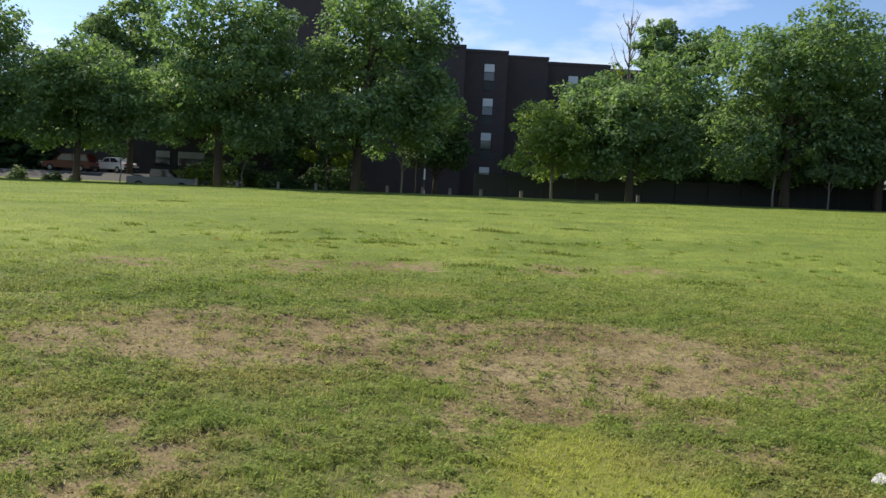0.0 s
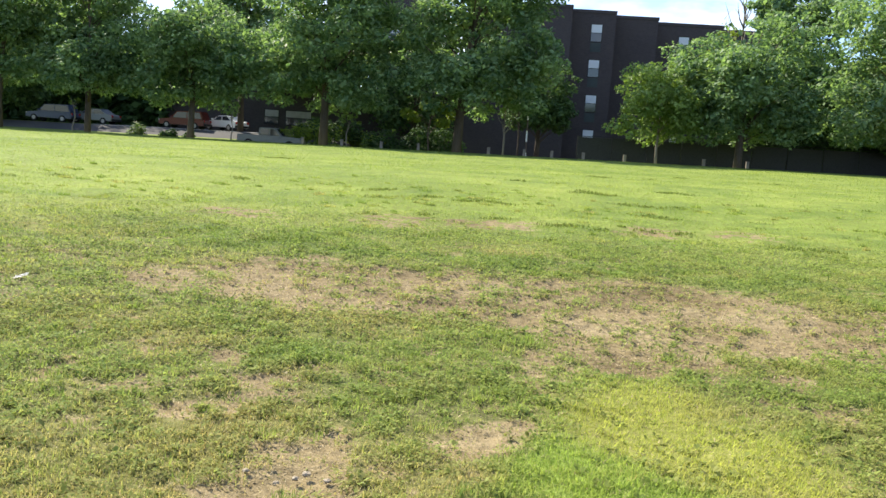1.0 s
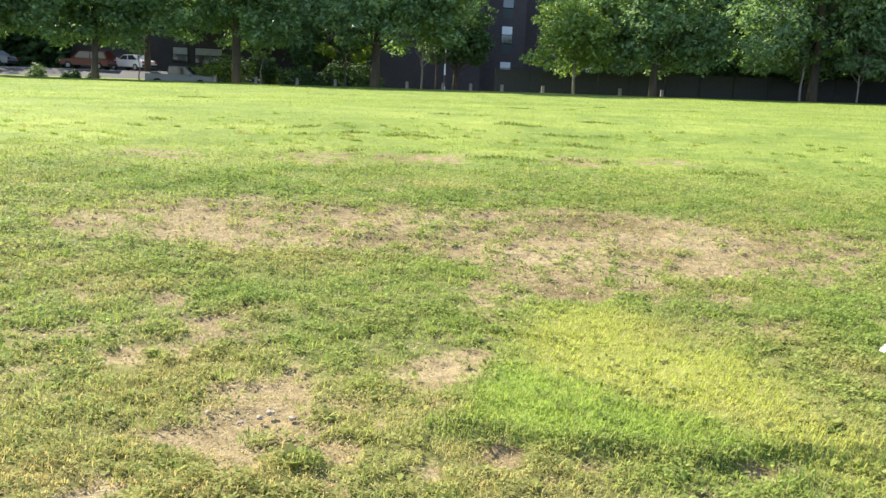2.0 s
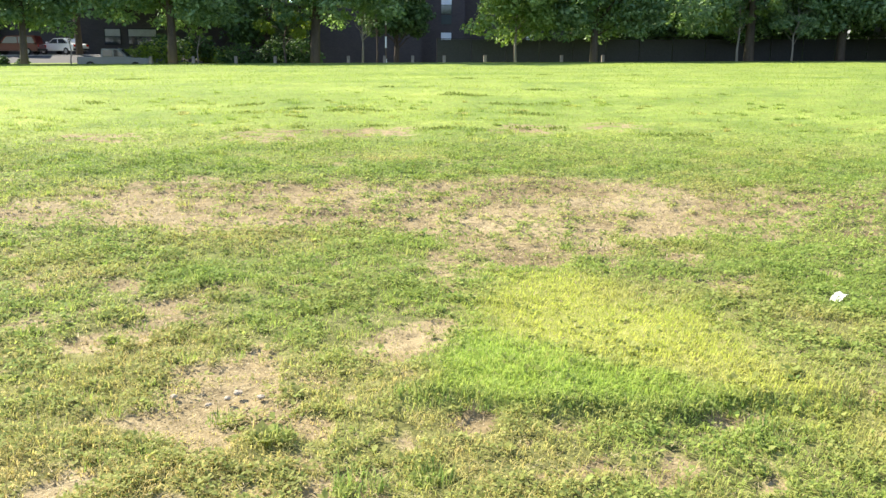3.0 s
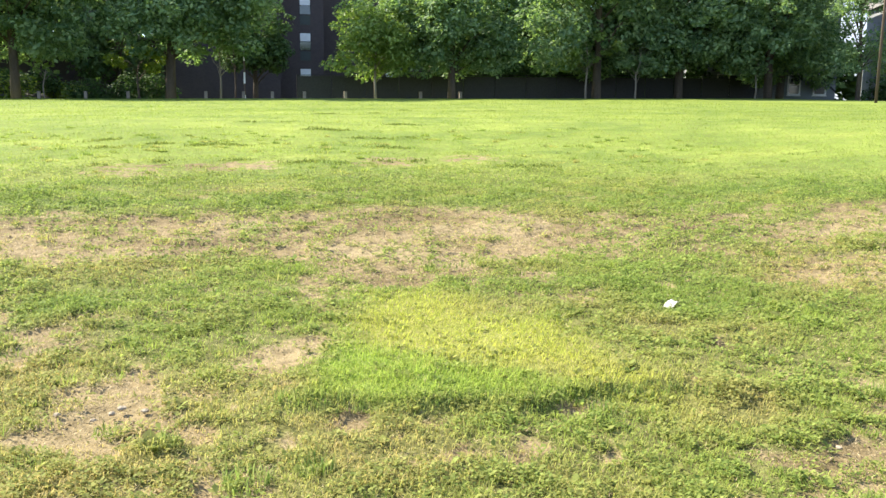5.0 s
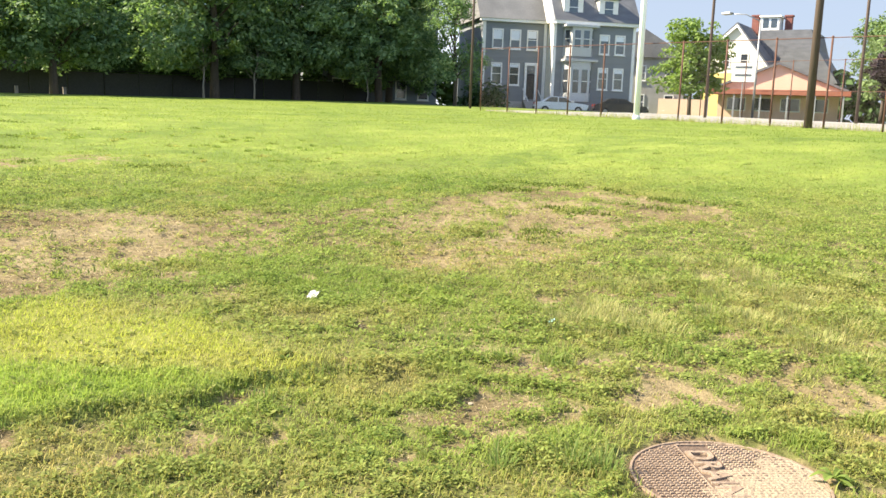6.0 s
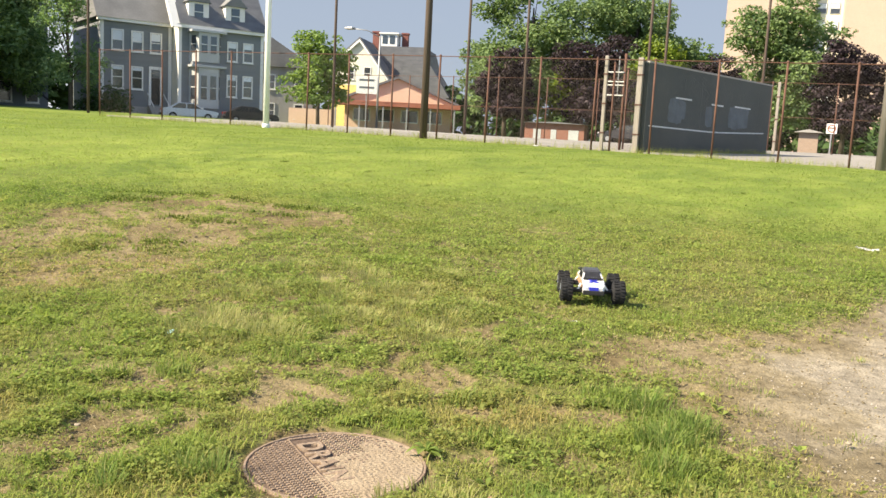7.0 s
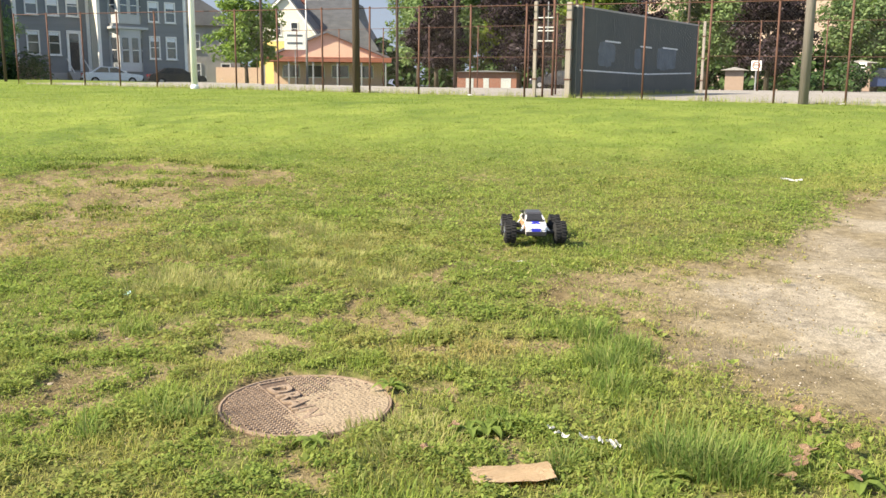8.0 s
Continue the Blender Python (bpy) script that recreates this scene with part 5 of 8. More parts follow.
# golden leaf colour here stands for sun on the low branches
tree("sapling", -6.6, 62.0, 4.0, 2.3, 2.2, 17, 900, 0.28, M_LEAF_GOLD, "small tree with yellow-green leaves coloured as if sunlit", 0.07, M_BARK, sparse=True)
tree("sapling", -0.4, 70.5, 5.5, 1.8, 2.6, 18, 500, 0.26, M_LEAF_DARK, "slim dark young tree", 0.07, sparse=True)
tree("thin_tree", 41.2, 52.0, 12.5, 2.4, 0.8, 19, 3600, 0.22, M_LEAF, "thin-leaved tree in front of the pale house", 0.14, clump=0.42)


def bare_tree(x, y, tall, seed, label, r=0.07, spread=0.35, start=0.3, count=22):
    rng = random.Random(seed)
    z = height(x, y)
    ob = thing("bare_tree", Matrix.Translation((x, y, z)), label, "tree", "trees round the field")
    bm = bmesh.new()
    tube(bm, [(0, 0, -0.2), (0.05, 0, tall * 0.35), (0.0, 0.05, tall * 0.7), (0.05, 0, tall)], [r, r * 0.8, r * 0.45, r * 0.1], 8)
    for k in range(count):
        h = tall * rng.uniform(start, 0.9)
        a = rng.uniform(0, 6.28)
        ln = tall * spread * rng.uniform(0.4, 1) * (1.1 - h / tall)
        mid = Vector((math.cos(a) * ln * 0.45, math.sin(a) * ln * 0.45, h + ln * 0.5))
        end = Vector((math.cos(a) * ln * 0.7, math.sin(a) * ln * 0.7, h + ln * 1.15))
        tube(bm, [(0, 0, h), mid, end], [r * 0.35, r * 0.22, r * 0.06], 5)
        for _ in range(2):
            q = mid.lerp(end, rng.random())
            tube(bm, [q, q + Vector((rng.uniform(-1, 1), rng.uniform(-1, 1), 1.2)) * ln * 0.25], [r * 0.14, r * 0.05], 4)
    part("trunk", bm, M_BARK_PALE, ob, smooth=True)
    return ob


bare_tree(-1.37, 61.8, 4.3, 5, "young bare tree with upswept pale branches", 0.085, 0.5, 0.42, 16)
bare_tree(17.2, 74.0, 17.2, 6, "leafless tree top above the green crowns", 0.16, 0.3, 0.55, 30)
tree("maple_tree", 16.0, 73.5, 12.6, 2.8, 5.0, 20, 3500, 0.34, M_LEAF_GOLD, "pale yellow-green tree behind the maples", 0.18)

# trees round the court and the street
tree("street_tree", 48.0, 35.6, 7.2, 2.4, 1.4, 30, 3200, 0.28, M_LEAF_YOUNG, "bushy light green tree inside the court fence", 0.12, shape=1.3, low=((-1.5, 2.0, 0.8), (1.6, 2.4, 0.8)))
tree("street_tree", 86.5, 36.6, 18.0, 7.8, 2.5, 31, 15000, 0.42, M_LEAF_OLIVE, "broad dark green street tree", 0.35)
tree("street_tree", 92.0, 27.0, 17.0, 6.8, 3.0, 32, 12000, 0.42, M_LEAF_OLIVE, "broad full green street tree", 0.35)
tree("purple_tree", 77.0, 34.8, 9.6, 3.2, 1.8, 33, 5000, 0.36, M_LEAF_PURPLE, "dark purple-leaved ornamental tree", 0.2)
tree("purple_tree", 80.6, 27.6, 10.6, 3.9, 1.8, 34, 6500, 0.36, M_LEAF_PURPLE, "dark purple-leaved ornamental tree", 0.2)
tree("street_tree", 82.0, 29.4, 10.2, 2.6, 2.0, 35, 2600, 0.34, M_LEAF_GOLD, "bright yellow-green tree between purple trees", 0.15)
tree("street_tree", 88.0, 22.5, 11.8, 3.6, 3.0, 36, 4500, 0.4, M_LEAF_GOLD, "bright yellow-green street tree", 0.2)
tree("street_tree", 100.0, 22.5, 13.2, 4.6, 3.0, 37, 5500, 0.42, M_LEAF_YOUNG, "pale green street tree", 0.25)
tree("purple_tree", 91.5, 17.8, 11.0, 3.0, 2.4, 38, 4500, 0.38, M_LEAF_PURPLE, "dark purple-leaved ornamental tree", 0.2)
tree("street_tree", 83.8, 10.6, 14.6, 5.4, 2.0, 39, 9500, 0.38, M_LEAF_OLIVE, "full green street tree", 0.3)
tree("purple_tree", 80.5, 5.0, 10.2, 3.6, 1.6, 40, 6000, 0.36, M_LEAF_PURPLE, "dark purple-leaved ornamental tree", 0.2)
tree("street_tree", 84.0, -3.5, 12.0, 5.0, 1.8, 41, 8000, 0.38, M_LEAF_OLIVE, "full green street tree", 0.3)
tree("purple_tree", 79.0, -10.0, 10.0, 4.0, 1.4, 42, 6000, 0.36, M_LEAF_PURPLE, "dark purple-leaved ornamental tree", 0.2)
tree("purple_tree", 76.0, 77.0, 12.6, 4.5, 2.5, 43, 4500, 0.4, M_LEAF_PURPLE, "dark purple-leaved tree behind the town house", 0.25)
tree("street_tree", 92.0, 44.0, 12.0, 3.8, 3.0, 44, 2600, 0.4, M_LEAF_OLIVE, "airy dark green tree behind the diner", 0.2)


def shrub(name, x, y, w, d, h, seed, count, size, leaf_mat, label, group="hedges along the street"):
    rng = np.random.default_rng(seed)
    ob = thing(name, Matrix.Translation((x, y, height(x, y))), label, "shrub", group)
    n = max(int(w * 1.6), 3)
    clumps = [(-w / 2 + w * (k + 0.5) / n + rng.uniform(-0.2, 0.2), rng.uniform(-d / 2, d / 2), h * rng.uniform(0.35, 0.72), h * rng.uniform(0.28, 0.42)) for k in range(n)]
    clumps += [(-w / 2 + w * (k + 0.5) / n, 0, h * 0.25, h * 0.3) for k in range(n)]
    for k in range(n):
        part("stem", tube(bmesh.new(), [(clumps[k][0], 0, -0.1), (clumps[k][0] + 0.05, 0.03, h * 0.3), clumps[k][:3]], [0.035, 0.025, 0.01], 5), M_BARK, ob)
    v, f = leaf_cloud(rng, clumps, count, size, 0.9, 0.1)
    quads_object("leaves", v, f, leaf_mat, ob)
    return ob


shrub("clipped_hedge", -10.0, 63.0, 2.8, 1.4, 1.9, 50, 1500, 0.2, M_HEDGE_SHADED, "clipped dark green hedge beside the street")
shrub("clipped_hedge", -6.6, 63.2, 4.2, 1.6, 2.3, 51, 2300, 0.2, M_HEDGE_SHADED, "rounded dark green hedge beside the street")
shrub("garden_shrub", -17.5, 77.5, 6.0, 2.0, 2.2, 52, 1800, 0.26, M_HEDGE_SHADED, "dark green garden shrub by the driveway")
shrub("garden_shrub", -14.0, 78.0, 3.0, 1.6, 1.7, 53, 900, 0.24, M_LEAF_GOLD, "yellowish garden shrub by the building")
shrub("garden_shrub", -26.7, 65.5, 2.3, 1.2, 1.25, 54, 900, 0.2, M_HEDGE_SHADED, "grey-green garden shrub along the street")
shrub("garden_shrub", -18.6, 73.6, 5.0, 1.4, 2.3, 59, 1500, 0.22, M_LEAF_GOLD, "yellow-green shrub behind the parked pickup")
shrub("garden_shrub", -31.0, 68.0, 1.6, 1.2, 1.5, 55, 700, 0.2, M_LEAF_OLIVE, "green garden shrub along the street")
shrub("garden_shrub", 47.5, 56.0, 5.0, 2.0, 2.6, 56, 2200, 0.24, M_HEDGE_SHADED, "dark overgrown shrub beside the town house")
shrub("garden_shrub", 60.0, -1.5, 4.0, 1.6, 2.0, 57, 1500, 0.24, M_HEDGE_SHADED, "dark green bush beyond the court fence")
shrub("garden_shrub", 64.5, 1.0, 4.0, 1.6, 1.8, 58, 1300, 0.24, M_HEDGE_SHADED, "dark green bush beyond the court fence")


def understory():
    """Shaded undergrowth behind the tree row."""
    rng = np.random.default_rng(77)
    clumps = []
    for k in range(110):
        x = -48 + 94 * k / 110 + rng.uniform(-0.8, 0.8)
        if x < 12:
            continue
        h = rng.uniform(2.2, 5.0) + (1.5 if x > 20 else 0)
        y = rng.uniform(66, 67.6)
        z = float(land(np.array([x]), np.array([y]))[0])
        for q in np.arange(0.6, h, 1.1):
            clumps.append((x + rng.uniform(-0.5, 0.5), y + rng.uniform(-0.4, 0.6), z + q, rng.uniform(0.8, 1.2)))
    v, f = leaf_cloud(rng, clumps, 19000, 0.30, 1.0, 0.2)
    ob = quads_object("undergrowth", v, f, M_HEDGE_SHADED)
    return tagged(ob, "dark shaded undergrowth behind the rows of trees", "undergrowth", kind="stuff")


understory()


def far_shade_woods():
    """Dense shrubbery added to close the view beyond the streets; its dark stands for tree shade."""
    rng = np.random.default_rng(78)
    clumps = []
    for k in range(75):
        y = -60 + 2.0 * k
        for q in np.arange(0.2, rng.uniform(3.5, 6.5), 1.3):
            clumps.append((104 + rng.uniform(-2, 2), y + rng.uniform(-0.6, 0.6), 0.8 + q, 1.6))
    for k in range(22):
        for q in np.arange(0.2, rng.uniform(4.0, 7.0), 1.3):
            clumps.append((39 + 1.7 * k, 84 - 0.5 * k, 0.8 + q, 1.5))
    for k in range(19):
        for q in np.arange(0.2, rng.uniform(8.0, 11.0), 1.5):
            clumps.append((-72 + 2.0 * k, 92 + rng.uniform(-1, 1), 0.2 + q, 1.7))
    for k in range(30):
        for q in np.arange(0.2, rng.uniform(3.5, 6.0), 1.0):
            clumps.append((-75 + 1.3 * k, 87 + rng.uniform(-0.6, 0.6), 0.9 + q, 1.5))
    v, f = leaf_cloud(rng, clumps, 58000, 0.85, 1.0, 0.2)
    ob = quads_object("far_shade_woods", v, f, M_HEDGE_SHADED)
    return tagged(ob, "dense added shrubbery, dark like the shade beyond the streets", "woods", kind="stuff")


far_shade_woods()


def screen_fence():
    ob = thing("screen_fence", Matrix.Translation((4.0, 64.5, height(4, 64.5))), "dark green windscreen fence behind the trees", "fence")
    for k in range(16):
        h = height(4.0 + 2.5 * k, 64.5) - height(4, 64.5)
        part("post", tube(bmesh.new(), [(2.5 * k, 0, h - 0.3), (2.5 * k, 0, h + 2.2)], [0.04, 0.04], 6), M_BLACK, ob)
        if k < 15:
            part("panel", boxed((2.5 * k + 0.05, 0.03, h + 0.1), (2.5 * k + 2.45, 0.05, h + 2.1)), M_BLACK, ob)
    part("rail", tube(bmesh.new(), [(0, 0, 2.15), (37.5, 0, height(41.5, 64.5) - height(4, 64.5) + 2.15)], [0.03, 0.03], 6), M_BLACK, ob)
    return ob


screen_fence()


# ---- street things ----
def bollard():
    ob = thing("bollard", Matrix.Translation((-12.6, 60.4, height(-12.6, 60.4))), "squat weathered timber bollard on the field edge", "bollard", "bollards along the field edge")
    part("shaft", boxed((-0.10, -0.10, -0.2), (0.10, 0.10, 0.66), 0.03), M_BARK_PALE, ob)
    part("cap", boxed((-0.11, -0.11, 0.66), (0.11, 0.11, 0.70), 0.02), M_BARK_PALE, ob)
    return ob


first = bollard()
for bx in (-9.8, -7.2, -2.3, 0.15, 2.05, 4.2, 7.0, 12.3, 15.2, -15.4):
    copy_thing(first, Matrix.Translation((bx, 60.4, height(bx, 60.4))))


def sign_pole():
    x, y = 0.24, 60.8
    ob = thing("street_light_pole", Matrix.Translation((x, y, height(x, y))), "thin grey banded street pole with a short arm", "pole")
    for k in range(6):
        part("shaft_band", tube(bmesh.new(), [(0, 0, -0.2 + 0.75 * k), (0, 0, 0.55 + 0.75 * k)], [0.07 - 0.004 * k, 0.067 - 0.004 * k], 8), M_TRIM if k % 2 == 0 else M_POLEWOOD, ob)
    part("arm", tube(bmesh.new(), [(0, 0, 3.9), (0.3, 0, 4.05), (0.6, 0, 4.1)], [0.03, 0.025, 0.02], 6), M_STEEL, ob)
    part("lamp_head", boxed((0.5, -0.06, 4.05), (0.8, 0.06, 4.13), 0.02), M_STEEL, ob)
    return ob


sign_pole()


def street_lamp():
    x, y = 71.1, 45.7
    ob = thing("street_lamp", Matrix.Translation((x, y, height(x, y))), "tall grey steel street lamp with a curved arm", "street lamp")
    part("pole", tube(bmesh.new(), [(0, 0, -0.3), (0, 0, 9.0)], [0.12, 0.07], 10), M_STEEL, ob, smooth=True)
    part("arm", tube(bmesh.new(), [(0, 0, 8.9), (-0.6, 1.1, 9.5), (-1.3, 2.4, 9.6)], [0.05, 0.045, 0.04], 8), M_STEEL, ob, smooth=True)
    part("lamp_head", boxed((-1.7, 2.1, 9.5), (-1.1, 3.0, 9.7), 0.05), M_STEEL, ob)
    return ob


street_lamp()


def sign_board(x, y, w, h, lift, ang, label, bars, face=None):
    z = height(x, y)
    ob = thing("sign", Matrix.Translation((x, y, z)) @ Matrix.Rotation(radians(ang), 4, "Z"), label, "sign")
    part("post", tube(bmesh.new(), [(0, 0.05, -0.3), (0, 0.05, lift + h)], [0.05, 0.05], 8), M_STEEL, ob)
    b = part("board", boxed((-w / 2, -0.04, lift), (w / 2, 0.04, lift + h), 0.01), face or M_TRIM, ob)
    for k in range(bars):
        zz = lift + h * (k + 0.7) / (bars + 0.4)
        part("text_bar", boxed((-w * 0.36, -0.048, zz), (w * 0.36, -0.042, zz + h * 0.12)), M_BLUEPAINT if bars > 1 else M_RUST, b)
    return ob


sign_board(66.4, 43.9, 1.9, 1.6, 3.3, -62, "tall white street sign with faded lettering", 2)
ring_sign = sign_board(59.0, 4.2, 0.62, 0.62, 1.3, -88, "small square white and red warning sign", 1)
bm = bmesh.new()
hoop = [[bm.verts.new((q * math.cos(2 * math.pi * k / 24), z, 1.61 + q * math.sin(2 * math.pi * k / 24))) for k in range(24)] for q, z in ((0.18, -0.042), (0.18, -0.05), (0.25, -0.05), (0.25, -0.042))]
for a, b in zip(hoop, hoop[1:]):
    for k in range(24):
        bm.faces.new((a[k], a[(k + 1) % 24], b[(k + 1) % 24], b[k]))
part("red_ring", bm, M_TILE, ring_sign, "red ring")
sign_board(65.5, -2.1, 0.5, 0.6, 1.4, -88, "plain white sign panel on a post", 1)


def paint(name, c, rough=0.3):
    return surface(name, tuple(v * 0.85 for v in c), c, 0.8, rough, grain=6, relief=0, spec=0.6)


P_WHITE, P_RED, P_SILVER = paint("white_car_paint", (0.72, 0.73, 0.74)), paint("red_car_paint", (0.13, 0.018, 0.014)), paint("silver_car_paint", (0.19, 0.21, 0.23))
P_BLUE, P_DARK = paint("blue_car_paint", (0.03, 0.05, 0.12)), paint("black_car_paint", (0.02, 0.02, 0.024))
P_LAMP, P_TAIL = paint("headlight_glass", (0.8, 0.8, 0.78), 0.1), paint("tail_light", (0.5, 0.02, 0.01), 0.2)


def car(x, y, ang, colour, label, style="sedan"):
    z = height(x, y) + 0.04 - (0.25 if style == "pickup" else 0)
    ob = thing("pickup_truck" if style == "pickup" else "parked_car", Matrix.Translation((x, y, z)) @ Matrix.Rotation(radians(ang), 4, "Z"), label, "truck" if style == "pickup" else "car", "vehicles parked on the streets")
    if style == "pickup":
        low = [(-2.7, 0.45), (2.7, 0.45), (2.75, 0.75), (2.65, 1.02), (0.95, 1.1), (-2.7, 1.1)]
        cab, glass = [(-0.95, 1.08), (1.15, 1.08), (0.45, 1.74), (-0.85, 1.76)], [(-0.8, 1.14), (0.9, 1.14), (0.4, 1.66), (-0.72, 1.66)]
    else:
        low = [(-2.25, 0.35), (2.2, 0.35), (2.28, 0.62), (2.1, 0.82), (0.95, 0.95), (-1.9, 0.98), (-2.25, 0.85)]
        cab, glass = [(-1.75, 0.95), (1.15, 0.93), (0.35, 1.40), (-0.95, 1.44)], [(-1.45, 0.98), (0.9, 0.98), (0.3, 1.35), (-0.9, 1.38)]
        if style == "suv":
            cab, glass = [(-2.15, 0.95), (1.15, 0.95), (0.5, 1.62), (-1.9, 1.66)], [(-1.95, 1.0), (0.9, 1.0), (0.42, 1.54), (-1.75, 1.56)]
    bm = prism(bmesh.new(), low, 1.76, Matrix.Translation((0, -0.88, 0)))
    bmesh.ops.bevel(bm, geom=bm.edges[:], offset=0.05, segments=2, affect="EDGES")
    part("body", bm, colour, ob)
    bm = prism(bmesh.new(), cab, 1.5, Matrix.Translation((0, -0.75, 0)))
    bmesh.ops.bevel(bm, geom=bm.edges[:], offset=0.06, segments=2, affect="EDGES")
    part("cabin", bm, colour, ob)
    for side in (-1, 1):
        y0 = -0.765 if side < 0 else 0.75
        w = part("side_window", prism(bmesh.new(), glass, 0.015, Matrix.Translation((0, y0, 0))), M_GLASS, ob)
        mx = (glass[0][0] + glass[1][0]) / 2
        part("pillar", boxed((mx - 0.04, y0 - 0.006, glass[0][1]), (mx + 0.04, y0 + 0.021, glass[2][1])), colour, w)
    fx, fz = cab[1], cab[2]
    bm = bmesh.new()
    q = [bm.verts.new(v) for v in ((fx[0] - 0.05, -0.62, fx[1] + 0.06), (fx[0] - 0.05, 0.62, fx[1] + 0.06), (fz[0] + 0.09, 0.56, fz[1] - 0.04), (fz[0] + 0.09, -0.56, fz[1] - 0.04))]
    bm.faces.new(q)
    bmesh.ops.solidify(bm, geom=bm.faces[:], thickness=0.02)
    part("windscreen", bm, M_GLASS, ob)
    r = 0.38 if style == "pickup" else 0.32
    for wx in ((1.75, -1.7) if style == "pickup" else (1.42, -1.35)):
        for side in (-1, 1):
            t = part("tyre", tube(bmesh.new(), [(wx, side * 0.70, r), (wx, side * 0.72, r), (wx, side * 0.88, r), (wx, side * 0.90, r)], [r * 0.92, r, r, r * 0.92], 20), M_TYRE, ob, smooth=False)
            part("rim", tube(bmesh.new(), [(wx, side * 0.86, r), (wx, side * 0.915, r)], [r * 0.62, r * 0.55], 14), M_STEEL, t)
    for side in (-1, 1):
        part("headlight", boxed((low[2][0] - 0.14, side * 0.66 - 0.16, 0.62), (low[2][0] - 0.02, side * 0.66 + 0.16, 0.78), 0.03), P_LAMP, ob)
        part("tail_light", boxed((low[0][0] - 0.02, side * 0.7 - 0.12, 0.7), (low[0][0] + 0.06, side * 0.7 + 0.12, 0.9), 0.02), P_TAIL, ob)
        part("mirror", boxed((cab[1][0] - 0.25, side * 0.86 - 0.08, 0.98), (cab[1][0] - 0.1, side * 0.86 + 0.08, 1.12), 0.03), colour, ob)
    part("bumper", boxed((low[1][0] - 0.04, -0.85, 0.36), (low[1][0] + 0.1, 0.85, 0.56), 0.04), M_BLACK, ob)
    part("bumper", boxed((low[0][0] - 0.1, -0.85, 0.36), (low[0][0] + 0.04, 0.85, 0.56), 0.04), M_BLACK, ob)
    return ob


car(-21.0, 72.0, 0, P_SILVER, "silver pickup truck parked on the street", "pickup")
car(-31.6, 79.8, 176, P_RED, "dark red car parked by the shrubs", "suv")
car(-28.2, 81.4, 150, P_WHITE, "white car parked on the driveway")
car(-44.3, 79.4, 180, P_BLUE, "dark blue car parked in the shade", "suv")
car(-41.0, 81.0, 175, P_SILVER, "silver car parked in the shade")
car(53.0, 52.4, -40, P_WHITE, "white car parked before the town house")
car(57.2, 49.5, -40, P_DARK, "dark red-brown car parked before the town house")
car(67.0, 19.5, 95, P_DARK, "black car on the street with red tail lights")
car(69.0, -3.5, 95, P_BLUE, "dark blue car parked beyond the court", "suv")


